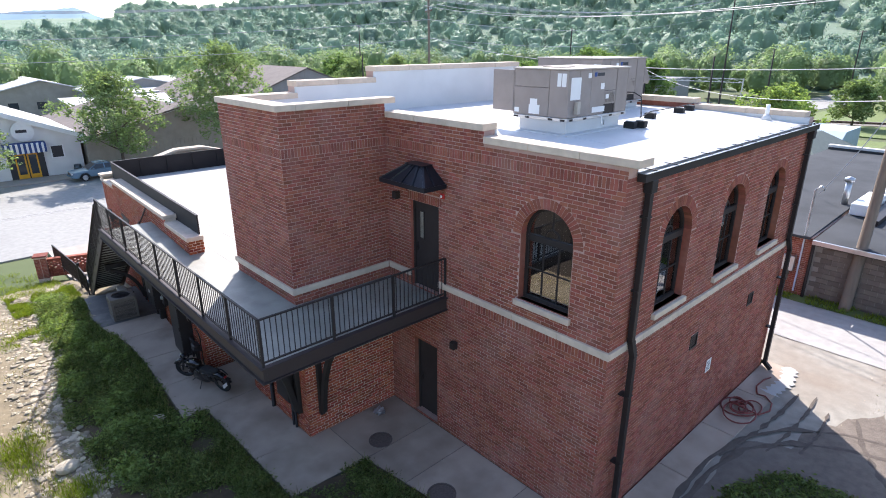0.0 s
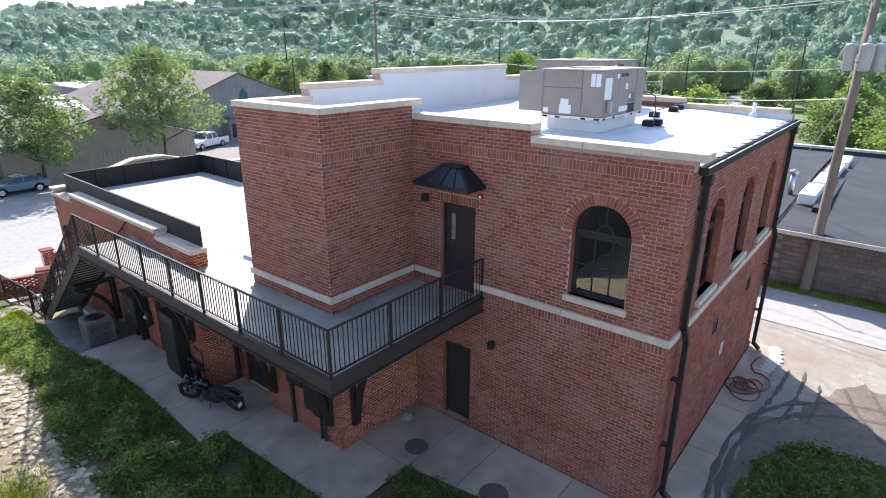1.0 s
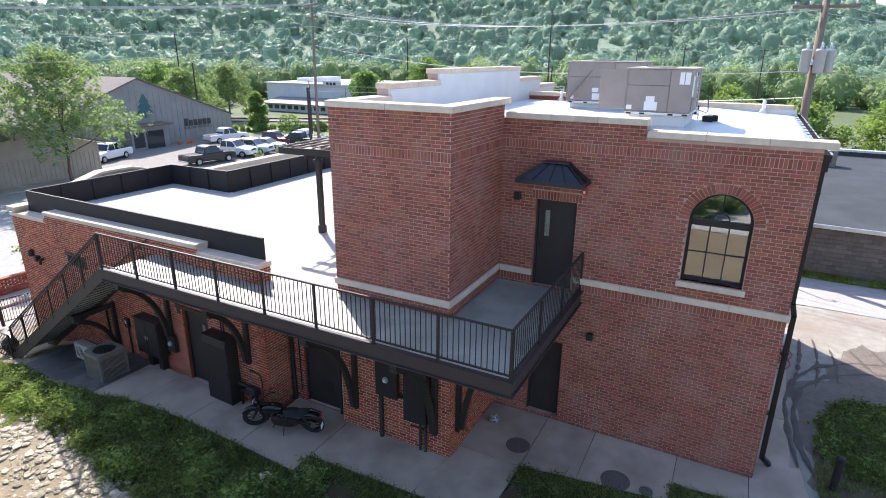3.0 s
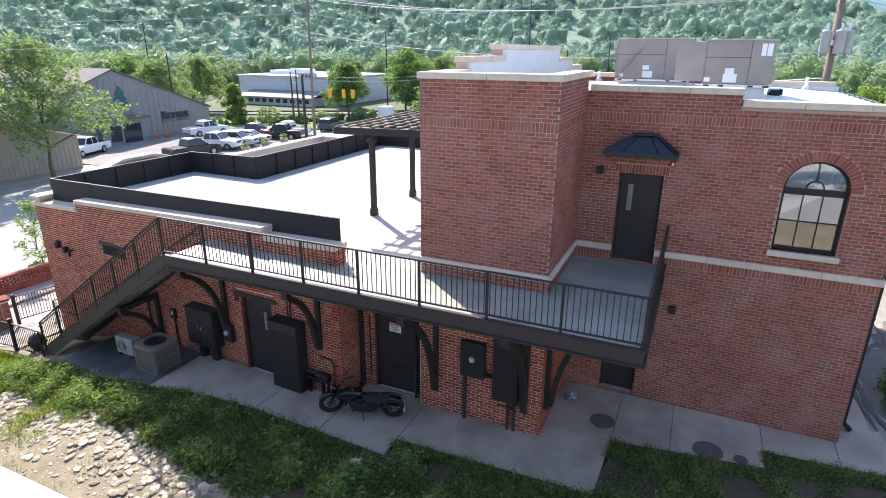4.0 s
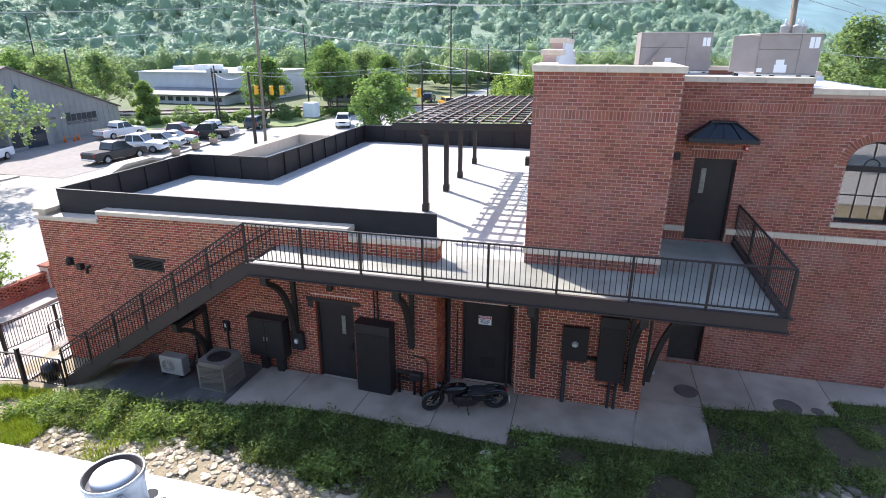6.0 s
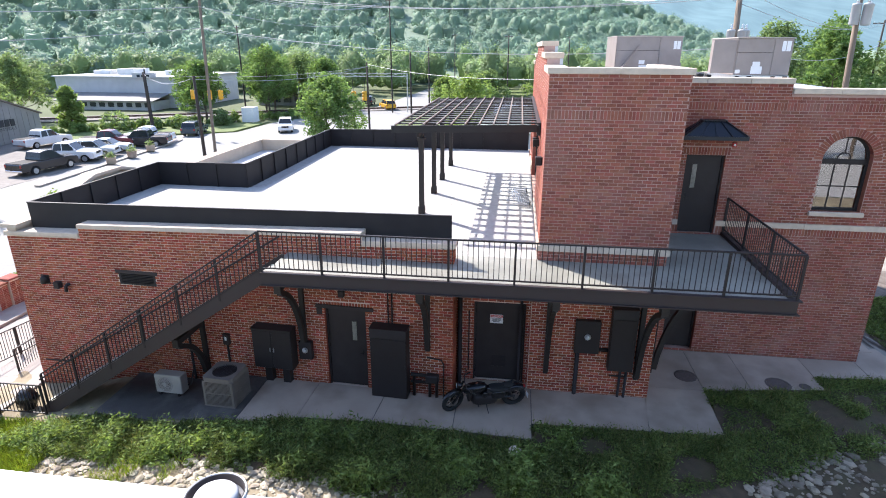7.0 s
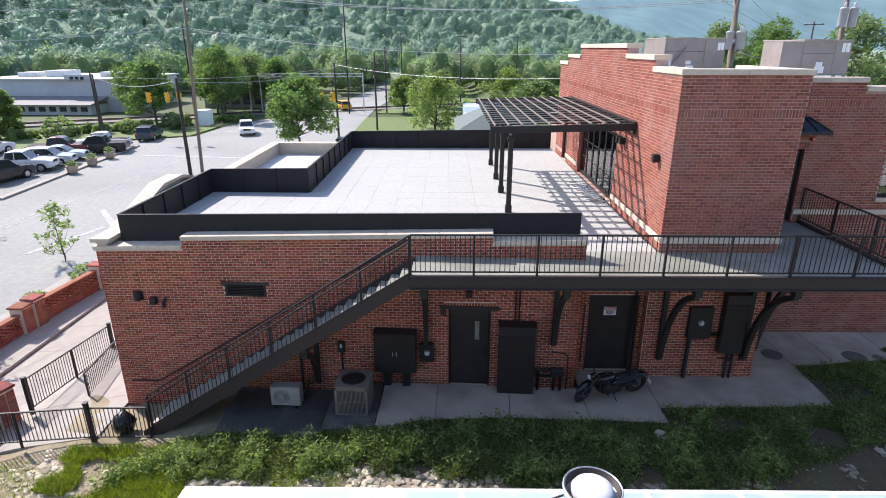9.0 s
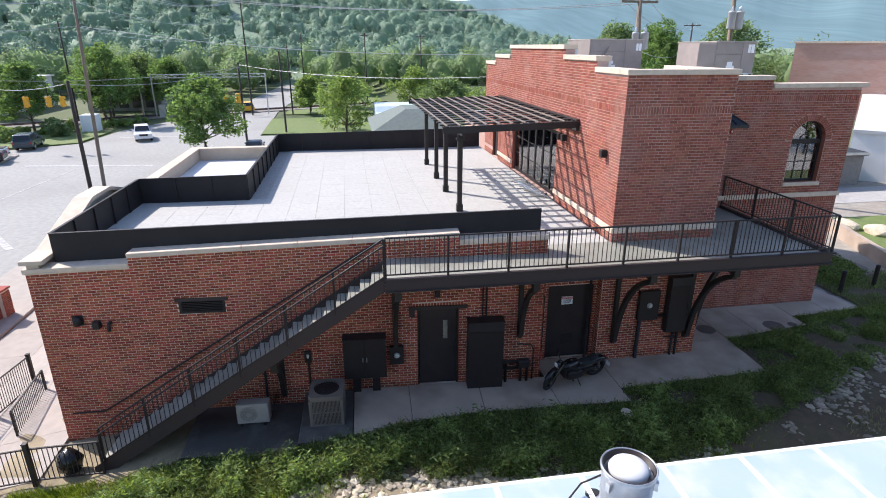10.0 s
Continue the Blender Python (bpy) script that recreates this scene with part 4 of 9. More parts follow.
# ---- stair ----
ST0, ST1 = Vector((RX + 0.02, 19.36, Z_DECK)), Vector((RX + 0.44, 26.22, -0.80))
stair = thing("staircase", "straight steel stair with concrete-filled treads beside the brick wing", "stair", (0, 0, 0))
NR = 25
sd = (ST1 - ST0)
flat = Vector((sd.x, sd.y, 0))
fu = flat.normalized()
side = Vector((-fu.y, fu.x, 0)) * -1.0
if side.x < 0:
    side = -side
WID = 1.12


def stringer(off, wid=0.05):
    a, b = ST0 + side * off, ST1 + side * off
    mb = MB()
    q = [a + Vector((0, 0, 0.09)), a + fu * 0.05 + Vector((0, 0, 0.09)), b + Vector((0, 0, 0.12)), b + fu * 0.28 + Vector((0, 0, -0.05)), b + fu * 0.28 + Vector((0, 0, -0.25)), b - fu * 0.05 + Vector((0, 0, -0.25)), a + Vector((0, 0, -0.24))]
    vs = q + [p + side * wid for p in q]
    n = len(q)
    mb.add(vs, [tuple(range(n)), tuple(range(2 * n - 1, n - 1, -1))] + [(i, i + n, (i + 1) % n + n, (i + 1) % n) for i in range(n)])
    return mb


part("stringer", stringer(0.0), BRONZE, stair)
part("stringer", stringer(WID), BRONZE, stair)
rise, going = sd.z / NR, flat.length / (NR - 1)
for i in range(NR - 1):
    a = ST0 + fu * (going * i) + Vector((0, 0, rise * (i + 1)))
    b = a + fu * (going + 0.03)
    m = Matrix((side, fu, Vector((0, 0, 1)))).transposed().to_4x4()
    m.translation = a
    part("tread", MB().box(0.05, WID, 0.0, going + 0.03, -0.045, 0.0, None, 0.006), DECK, stair, "grey concrete tread", m=m)
    part("riser", MB().box(0.05, WID, -0.004, 0.004, -0.0, -rise - 0.045), BRONZE, stair, m=m)
railing("stair_railing", "black steel picket railing down the stair", ST0 + Vector((0.01, 0, 0.1)), ST1 + Vector((0.01, 0, 0.12)), height=0.93, posts=1.15, handrail=True, low=0.03)
wall_rail = thing("wall_handrail", "black round handrail fixed along the wing wall", "handrail")
wx_ = lambda y: 4.38 + (y - 15.06) * 0.0567 - 0.075
hp = [Vector((wx_(y), y, z)) for y, z in ((19.5, 4.16), (26.65, -0.22), (27.45, -0.24))]
part("rail", MB().tube(hp, 0.024, 8), BLACK, wall_rail)
for i in range(6):
    p = hp[0].lerp(hp[1], (i + 0.4) / 6)
    part("bracket", MB().tube([p, p + Vector((0, 0, -0.07)), p + Vector((0.08, 0, -0.07))], 0.012, 6), BLACK, wall_rail)


# ---- brackets ----
def bracket(at, leg=2.2, reach=1.25, label="black timber knee bracket with a curved brace under the balcony"):
    """A wall leg, an arm under the deck and a curved brace. Local x runs inward to the wall."""
    t = thing("knee_bracket", label, "bracket", at, group="brackets under the balcony")
    part("leg", MB().box(-0.12, -0.005, -0.06, 0.06, -leg, 0.0, None, 0.008), DARKWOOD, t)
    part("arm", MB().box(-reach, -0.155, -0.075, 0.075, -0.16, 0.0, None, 0.008), DARKWOOD, t)
    mb = MB()
    n = 9
    pts = []
    for i in range(n + 1):
        e = i / n
        a, c, b = Vector((-0.16, 0, -leg + 0.12)), Vector((-0.12 - 0.15 * reach, 0, -0.20 - 0.20 * leg)), Vector((-reach + 0.08, 0, -0.22))
        pts.append(a * (1 - e) ** 2 + c * 2 * e * (1 - e) + b * e * e)
    ring = []
    for i, p in enumerate(pts):
        d = (pts[min(i + 1, n)] - pts[max(i - 1, 0)]).normalized()
        q = Vector((-d.z, 0, d.x)) * 0.064
        ring += [p - q + Vector((0, -0.06, 0)), p + q + Vector((0, -0.06, 0)), p + q + Vector((0, 0.06, 0)), p - q + Vector((0, 0.06, 0))]
    mb.add(ring, [(4 * i + k, 4 * i + (k + 1) % 4, 4 * i + 4 + (k + 1) % 4, 4 * i + 4 + k) for i in range(n) for k in range(4)] + [(0, 1, 2, 3), (4 * n, 4 * n + 1, 4 * n + 2, 4 * n + 3)])
    part("brace", mb, DARKWOOD, t)
    part("end_block", MB().box(-reach - 0.03, -reach + 0.15, -0.085, 0.085, -0.21, 0.02, None, 0.008), DARKWOOD, t)
    return t


def wing_x(y):
    return 4.38 + (y - 15.06) * 0.0567


bracket((5.0, 10.36, 3.42), 2.85, 1.8)
bracket((5.0, 12.66, 3.42), 2.85, 1.8)
bracket((wing_x(15.70), 15.70, 3.42), 2.1, 1.22)
bracket((wing_x(19.05), 19.05, 3.42), 2.25, 1.4)
bracket((wing_x(22.05), 22.05, 1.62), 1.7, 1.3, "black timber bracket under the stair flight")
# bracket on the end wall, turned to carry the balcony end
tb = bracket((5.34, 10.0, 3.42), 2.85, 1.5)
tb.matrix_basis = pose(5.34, 10.0, 3.42, 0, 0, 90)

# ---- terrace screens ----
SCP = [(4.75, 15.15, 4.81), (5.47, 27.22, 4.52), (11.30, 27.05, 4.55), (11.22, 23.53, 4.60), (21.05, 23.53, 4.56), (21.0, 13.10, 4.70)]
for k, (p, q) in enumerate(zip(SCP, SCP[1:])):
    a, b = Vector((p[0], p[1], 0)), Vector((q[0], q[1], 0))
    d = (b - a).normalized()
    nn = Vector((-d.y, d.x, 0))
    t = thing("terrace_screen", "matt black sheet-metal parapet screen round the terrace" if k != 4 else "matt black parapet screen at the terrace's far end", "screen")
    L = (b - a).length
    n = max(2, round(L / 1.22))
    for i in range(n):
        s0, s1 = i / n, (i + 1) / n
        e = 0.0 if k == 0 else 0.004
        u0, u1 = a.lerp(b, s0) + d * e, a.lerp(b, s1) - d * e
        z0, z1 = p[2] + (q[2] - p[2]) * s0, p[2] + (q[2] - p[2]) * s1
        mb = MB()
        vs = []
        for w in (-0.022, 0.022):
            vs += [u0 + nn * w + Vector((0, 0, 3.66)), u1 + nn * w + Vector((0, 0, 3.66)), u1 + nn * w + Vector((0, 0, z1)), u0 + nn * w + Vector((0, 0, z0))]
        mb.add(vs, [(0, 1, 2, 3), (7, 6, 5, 4), (0, 4, 5, 1), (1, 5, 6, 2), (2, 6, 7, 3), (3, 7, 4, 0)])
        part("panel", mb, SCREEN, t)
        if i:
            c = a.lerp(b, s0)
            inn = -1.0
            part("rib", MB().beam(c + nn * 0.045 * inn + Vector((0, 0, 3.70)), c + nn * 0.045 * inn + Vector((0, 0, z0 - 0.02)), 0.05, 0.05), SCREEN, t)
    part("cap", MB().beam(a + Vector((0, 0, p[2] + 0.008)), b + Vector((0, 0, q[2] + 0.008)), 0.07, 0.018), SCREEN, t)

# street parapets of the wing
stp = thing("parapet_street", "cream stucco street parapet with stepped and gabled top", "parapet", kind="structure")
part("gable", MB().prism([(5.1, 3.66), (11.9, 3.66), (11.9, 4.0), (9.6, 4.62), (8.4, 4.62), (5.9, 3.9), (5.1, 3.9)], 27.43, 27.70), STUCCO, stp)
part("gable_cap", MB().prism([(5.0, 3.9), (5.9, 3.9), (8.4, 4.62), (9.6, 4.62), (12.0, 4.0), (12.0, 4.08), (9.65, 4.72), (8.35, 4.72), (5.85, 4.0), (5.0, 4.0)], 27.30, 27.80), STONE, stp)
part("low_run", MB().box(11.9, 21.4, 27.395, 27.735, 3.0, 3.86).box(21.05, 21.38, 23.6, 27.42, 2.9, 3.86), STUCCO, stp)
part("low_cap", MB().box(11.95, 21.45, 27.36, 27.80, 3.86, 3.96).box(20.98, 21.45, 23.6, 27.355, 3.86, 3.96), STUCCO, stp)
part("low_roof", MB().slab([(11.3, 23.57), (21.05, 23.57), (21.05, 27.39), (11.3, 27.39)], 3.1, 3.36), MEMBRANE, stp)

# ---- pergola ----
pg = thing("pergola", "dark brown timber pergola with a slatted lattice roof on four posts", "pergola")
PX0, PX1, PY0, PY1 = 7.75, 17.1, TY1 + 0.02, 17.25
PZ = lambda y: 6.40 + 0.10 * (PY1 - y) / 4.2
for x in (8.68, 11.35, 13.6, 16.5):
    po = part("post", MB().box(-0.075, 0.075, -0.075, 0.075, Z_DECK, 6.22, None, 0.006), DARKWOOD, pg, m=Matrix.Translation((x, 16.55, 0)))
    part("base_sleeve", MB().box(-0.10, 0.10, -0.10, 0.10, Z_DECK, Z_DECK + 0.24, None, 0.008), DARKWOOD, po)
    part("capital", MB().box(-0.12, 0.12, -0.12, 0.12, 6.02, 6.10, None, 0.01), DARKWOOD, po)
part("front_beam", MB().box(PX0 + 0.35, PX1 - 0.1, 16.50, 16.60, 6.20, 6.42, None, 0.006), DARKWOOD, pg)
part("wall_beam", MB().box(PX0, PX1, PY0, PY0 + 0.09, 6.35, 6.62, None, 0.006), DARKWOOD, pg)
n = 16
for i in range(n):
    x = PX0 + (PX1 - PX0) * i / (n - 1)
    end = i in (0, n - 1)
    top = 0.15
    part("rafter", MB().beam((x, PY0 + 0.09, PZ(PY0) + top - (0.1 if end else 0.018)), (x, PY1, PZ(PY1) + top - (0.1 if end else 0.018)), 0.06 if end else 0.20, 0.2 if end else 0.036, c=0.004), DARKWOOD, pg)
for j in range(10):
    y = PY0 + 0.5 + (PY1 - PY0 - 0.62) * j / 9
    part("purlin", MB().beam((PX0 - 0.04, y, PZ(y) + 0.178), (PX1 + 0.04, y, PZ(y) + 0.178), 0.045, 0.04, c=0.004), BATTEN, pg)
part("flashing", MB().beam((PX0, PY0 + 0.05, 6.68), (PX1, PY0 + 0.05, 6.68), 0.10, 0.04), BRONZE, pg)


# ---- windows ----
def arch_ring(mb, cx, zs, r0, r1, y0, y1, e0=0.0, e1=math.pi, n=20):
    for i in range(n):
        a, b = e0 + (e1 - e0) * i / n, e0 + (e1 - e0) * (i + 1) / n
        q = [(cx + r * math.cos(e), zs + r * math.sin(e)) for r, e in ((r0, a), (r1, a), (r1, b), (r0, b))]
        vs = [(x, y0, z) for x, z in q] + [(x, y1, z) for x, z in q]
        mb.add(vs, [(0, 1, 2, 3), (7, 6, 5, 4), (0, 4, 5, 1), (1, 5, 6, 2), (2, 6, 7, 3), (3, 7, 4, 0)])
    return mb


def arched_window(name, w, hole, label, depth=0.16):
    """A black arched window with six panes below and a fan above."""
    a0, a1, z0, z1, _ = hole
    t = thing(name, label, "window", kind="structure")
    t.matrix_basis = w.m((a0 + a1) / 2, z0, -depth)
    h = (a1 - a0) / 2
    zs = z1 - z0 - h
    fr = MB().box(-h, -h + 0.065, 0, 0.09, 0.0, zs).box(h - 0.065, h, 0, 0.09, 0.0, zs).box(-h + 0.065, h - 0.065, 0, 0.09, 0.0, 0.075)
    arch_ring(fr, 0, zs, h - 0.065, h, 0, 0.09)
    part("window_frame", fr, BLACK, t)
    part("transom", MB().box(-h + 0.065, h - 0.065, -0.012, 0.095, zs - 0.14, zs + 0.0, None, 0.006), BLACK, t)
    k = (2 * h - 0.13) / 3
    for i in (1, 2):
        part("muntin", MB().box(-h + 0.065 + k * i - 0.013, -h + 0.065 + k * i + 0.013, 0.02, 0.06, 0.075, zs - 0.14), BLACK, t)
    zmid = (zs - 0.07) / 2
    part("muntin", MB().box(-h + 0.065, h - 0.065, 0.022, 0.058, zmid - 0.014, zmid + 0.014), BLACK, t)
    part("muntin", arch_ring(MB(), 0, zs, 0.15, 0.18, 0.02, 0.06, n=12), BLACK, t)
    part("muntin", MB().box(-0.013, 0.013, 0.02, 0.06, zs + 0.18, zs + h - 0.06), BLACK, t)
    for i in range(3):
        for lo, hi in ((0.075, zmid), (zmid, zs - 0.14)):
            x = -h + 0.065 + k * i
            p = part("pane", MB().box(x, x + k, 0.036, 0.044, lo, hi), GLASS, t)
            p.visible_shadow = False
    fan = [(h - 0.06) * math.cos(math.pi * i / 18) for i in range(19)]
    p = part("fan_pane", MB().prism([(c, zs + math.sqrt(max((h - 0.06) ** 2 - c * c, 0))) for c in fan], 0.036, 0.044), GLASS, t)
    p.visible_shadow = False
    soften(part("window_sill", MB().box(-h - 0.07, h + 0.07, -depth - 0.09, 0.0, -0.125, 0.0), STONE, t, "pale limestone sill"), 0.01, 1)
    return t


arched_window("window_1", W_WEST, AW, "arched black-framed window with small panes")
for k, h in enumerate(SW):
    arched_window("window_%d" % (k + 2), W_SOUTH, h, "arched black-framed window in the side wall")
for k, h in enumerate(SV):
    t = thing("wall_vent", "square black louvred wall vent", "vent")
    t.matrix_basis = W_SOUTH.m((h[0] + h[1]) / 2, (h[2] + h[3]) / 2, 0)
    part("frame", MB().box(-0.18, 0.18, -0.02, 0.03, 0.14, 0.18).box(-0.18, 0.18, -0.02, 0.03, -0.18, -0.14).box(-0.18, -0.14, -0.02, 0.03, -0.14, 0.14).box(0.14, 0.18, -0.02, 0.03, -0.14, 0.14), BLACK, t)
    for i in range(5):
        part("slat", MB().box(-0.14, 0.14, 0.0, 0.03, -0.12 + 0.055 * i, -0.085 + 0.055 * i), BLACK, t)
    part("backing", MB().box(-0.17, 0.17, 0.06, 0.07, -0.17, 0.17), BLACK, t)
t = thing("louvre", "long black louvred vent in the wing wall", "vent")
t.matrix_basis = W_WING.m((LOUV[0] + LOUV[1]) / 2, (LOUV[2] + LOUV[3]) / 2, 0)
part("head", MB().box(-0.64, 0.64, -0.03, 0.02, 0.16, 0.25), BRONZE, t)
part("frame", MB().box(-0.56, -0.5, -0.015, 0.05, -0.17, 0.16).box(0.5, 0.56, -0.015, 0.05, -0.17, 0.16).box(-0.5, 0.5, -0.015, 0.05, -0.17, -0.13), BLACK, t)
for i in range(6):
    part("slat", MB().box(-0.5, 0.5, -0.02, 0.05, -0.12 + 0.045 * i, -0.10 + 0.045 * i), BLACK, t)
part("backing", MB().box(-0.55, 0.55, 0.1, 0.11, -0.17, 0.17), BLACK, t)


# ---- doors ----
def steel_door(name, w, hole, label, recess=0.1, lite=None, swing=1, leaves=1, panel=0.0):
    a0, a1, z0, z1, _ = hole
    t = thing(name, label, "door", kind="structure")
    t.matrix_basis = w.m((a0 + a1) / 2, z0, -recess)
    h, H = (a1 - a0) / 2, z1 - z0
    part("door_frame", MB().box(-h, -h + 0.05, -0.02, 0.12, 0, H).box(h - 0.05, h, -0.02, 0.12, 0, H).box(-h + 0.05, h - 0.05, -0.02, 0.12, H - 0.05, H), DOORBLACK, t)
    wd = (2 * h - 0.11) / leaves
    for i in range(leaves):
        x0 = -h + 0.055 + wd * i
        lf = part("leaf", MB().box(x0 + 0.003, x0 + wd - 0.003, 0.02, 0.065, 0.012, H - 0.055, None, 0.004), DOORBLACK, t)
        if lite:
            lx, lz0, lz1 = lite
            part("lite_frame", MB().box(lx - 0.085, lx - 0.06, 0.008, 0.02, lz0, lz1).box(lx + 0.06, lx + 0.085, 0.008, 0.02, lz0, lz1).box(lx - 0.06, lx + 0.06, 0.008, 0.02, lz1 - 0.025, lz1).box(lx - 0.06, lx + 0.06, 0.008, 0.02, lz0, lz0 + 0.025), DOORBLACK, lf)
            part("lite", MB().box(lx - 0.06, lx + 0.06, 0.012, 0.016, lz0 + 0.025, lz1 - 0.025), LITEGLASS, lf, "narrow glass lite")
        hx = x0 + (0.08 if swing < 0 else wd - 0.08)
        part("handle", MB().box(hx - 0.022, hx + 0.022, 0.0, 0.02, 0.92, 1.14).tube([(hx, -0.005, 1.03), (hx, -0.05, 1.03), (hx + 0.1 * -swing, -0.05, 1.03)], 0.011, 8), BLACK, lf)
        for z in (0.25, H / 2, H - 0.3):
            part("hinge", MB().cyl((x0 + (wd - 0.002 if swing < 0 else 0.002), 0.012, z - 0.05), (x0 + (wd - 0.002 if swing < 0 else 0.002), 0.012, z + 0.05), 0.009, n=8), BLACK, lf)
        if panel:
            part("lower_panel", MB().box(-0.18, 0.20, 0.01, 0.02, 0.42, 0.75, None, 0.003), BLACK, lf)
    return t


steel_door("door_upper", W_WEST, UD, "black steel door with a narrow glass lite under the canopy", 0.1, (-0.22, 1.25, 1.95), -1)
steel_door("door_lower", W_WEST, LD, "plain black steel door at ground level", 0.15, None, -1)
steel_door("door_wing", W_WING, LDR, "black steel door with a narrow lite in the old wall", 0.1, (0.2, 1.35, 1.95), 1)
door2 = steel_door("door_recess", W_RECESS, RD, "wide black steel door with a red and white danger notice", 0.06, None, 1, 1, 1.0)
part("lintel", MB().box(-0.78, 0.78, -0.03, 0.1, 2.37, 2.45), BRONZE, bpy.data.objects["door_wing"])
part("hood_box", MB().box(-0.77, -0.62, -0.12, 0.1, 2.12, 2.30), BRONZE, bpy.data.objects["door_wing"])
sg = thing("danger_notice", "white and red danger notice on the black door", "sign")
sg.matrix_basis = W_RECESS.m(RD[0] + 0.60, 1.86, -0.045)
part("plate", MB().box(-0.17, 0.17, -0.004, 0.0, -0.125, 0.125), NOTICE, sg)
part("header", MB().box(-0.16, 0.16, -0.007, -0.0042, 0.045, 0.115), NOTICERED, sg, "red header band")
tc = bpy.data.curves.new("danger_word", "FONT")
tc.body, tc.size, tc.align_x, tc.align_y = "DANGER", 0.068, "CENTER", "CENTER"
tc.materials.append(NOTICE)
tx = new("word", tc)
tx.parent = sg
tx.matrix_basis = pose(0, -0.009, 0.08, 90, 0, 0)
for i, wd in enumerate((0.26, 0.22, 0.25, 0.18)):
    part("text_bar", MB().box(-wd / 2, wd / 2, -0.006, -0.0042, 0.01 - 0.032 * i, 0.024 - 0.032 * i), DARKINK, sg)

# folding doors to the terrace
fd = thing("door_terrace", "black-framed glass folding doors to the terrace", "door", kind="structure")
fd.matrix_basis = W_NORTH.m((ND[0] + ND[1]) / 2, ND[2], -0.12)
hw, hh = (ND[1] - ND[0]) / 2, ND[3] - ND[2]
part("door_frame", MB().box(-hw, -hw + 0.07, 0, 0.12, 0, hh).box(hw - 0.07, hw, 0, 0.12, 0, hh).box(-hw + 0.07, hw - 0.07, 0, 0.12, hh - 0.09, hh), BLACK, fd)
k = (2 * hw - 0.14) / 6
for i in range(6):
    x = -hw + 0.07 + k * i
    lf = part("leaf", MB().box(x + 0.004, x + 0.07, 0.02, 0.07, 0.01, hh - 0.09).box(x + k - 0.07, x + k - 0.004, 0.02, 0.07, 0.01, hh - 0.09).box(x + 0.07, x + k - 0.07, 0.02, 0.07, 0.01, 0.14).box(x + 0.07, x + k - 0.07, 0.02, 0.07, hh - 0.17, hh - 0.09), BLACK, fd)
    for z in (0.75, 1.42):
        part("muntin", MB().box(x + 0.07, x + k - 0.07, 0.03, 0.06, z, z + 0.03), BLACK, lf)
    p = part("pane", MB().box(x + 0.07, x + k - 0.07, 0.042, 0.05, 0.14, hh - 0.17), GLASS, lf)
    p.visible_shadow = False
steel_door("door_terrace_far", W_NORTH, NE, "black steel door at the terrace's far end", 0.1)

ln = single("lintel", MB().box(-0.78, 0.78, -0.035, 0.0, 0.0, 0.10, W_WING.m((LDR[0] + LDR[1]) / 2, LDR[3] + 0.01, 0.014)), BRONZE, "dark steel lintel over the old wing door", "lintel", "structure")

# ---- canopy ----
cn = thing("door_canopy", "dark standing-seam metal canopy over the upper door", "canopy")
cy0, cy1, cx, cz0, cz1 = 7.86, 9.40, 7.05, 6.52, 6.86
ry0, ry1, rx = 8.33, 8.88, 7.42
pts = [(cx, cy0, cz0), (cx, cy1, cz0), (rx, ry1, cz1), (rx, ry0, cz1), (WX - 0.003, cy0, cz0), (WX - 0.003, cy1, cz0), (WX - 0.003, ry1, cz1 + 0.02), (WX - 0.003, ry0, cz1 + 0.02)]
CANOPY = material("dark_standing_seam", (0.022, 0.026, 0.034), 0.35, 0.4, vary=0.3, scale=6)
part("hood", MB().add(pts, [(0, 1, 2, 3), (1, 5, 6, 2), (4, 0, 3, 7), (3, 2, 6, 7), (0, 4, 5, 1)]), CANOPY, cn)
part("fascia", MB().box(cx - 0.02, cx, cy0 - 0.02, cy1 + 0.02, cz0 - 0.09, cz0 + 0.01).box(cx, WX - 0.004, cy0 - 0.02, cy0, cz0 - 0.09, cz0 + 0.01).box(cx, WX - 0.004, cy1, cy1 + 0.02, cz0 - 0.09, cz0 + 0.01), CANOPY, cn)
for s in (0.0, 0.25, 0.5, 0.75, 1.0):
    a = Vector((cx, cy0 + (cy1 - cy0) * s, cz0 + 0.012))
    b = Vector((rx, ry0 + (ry1 - ry0) * s, cz1 + 0.012))
    part("seam", MB().beam(a, b, 0.022 if 0 < s < 1 else 0.05, 0.03), CANOPY, cn)
for y0, y1 in ((cy0, ry0), (cy1, ry1)):
    part("seam", MB().beam((WX - 0.34, y0, cz0 + 0.012), (WX - 0.17, y1, cz1 + 0.012), 0.022, 0.03), CANOPY, cn)
part("ridge_cap", MB().box(rx - 0.03, WX - 0.004, ry0 - 0.03, ry1 + 0.03, cz1 + 0.015, cz1 + 0.04), CANOPY, cn)


# ---- wall lamps, strobe ----
def wall_lamp(w, a, z, label="small black wall lamp on the brick", s=1.0):
    t = thing("wall_lamp", label, "wall lamp", group="outdoor wall lamps")
    t.matrix_basis = w.m(a, z, 0.008)
    part("back_plate", MB().box(-0.06 * s, 0.06 * s, -0.02, 0.0, -0.08 * s, 0.08 * s, None, 0.004), BLACK, t)
    part("housing", MB().box(-0.075 * s, 0.075 * s, -0.15 * s, -0.02, -0.09 * s, 0.09 * s, None, 0.01), BLACK, t)
    part("lens", MB().box(-0.055 * s, 0.055 * s, -0.13 * s, -0.04, -0.095 * s, -0.091 * s), LAMPGLASS, t)
    return t


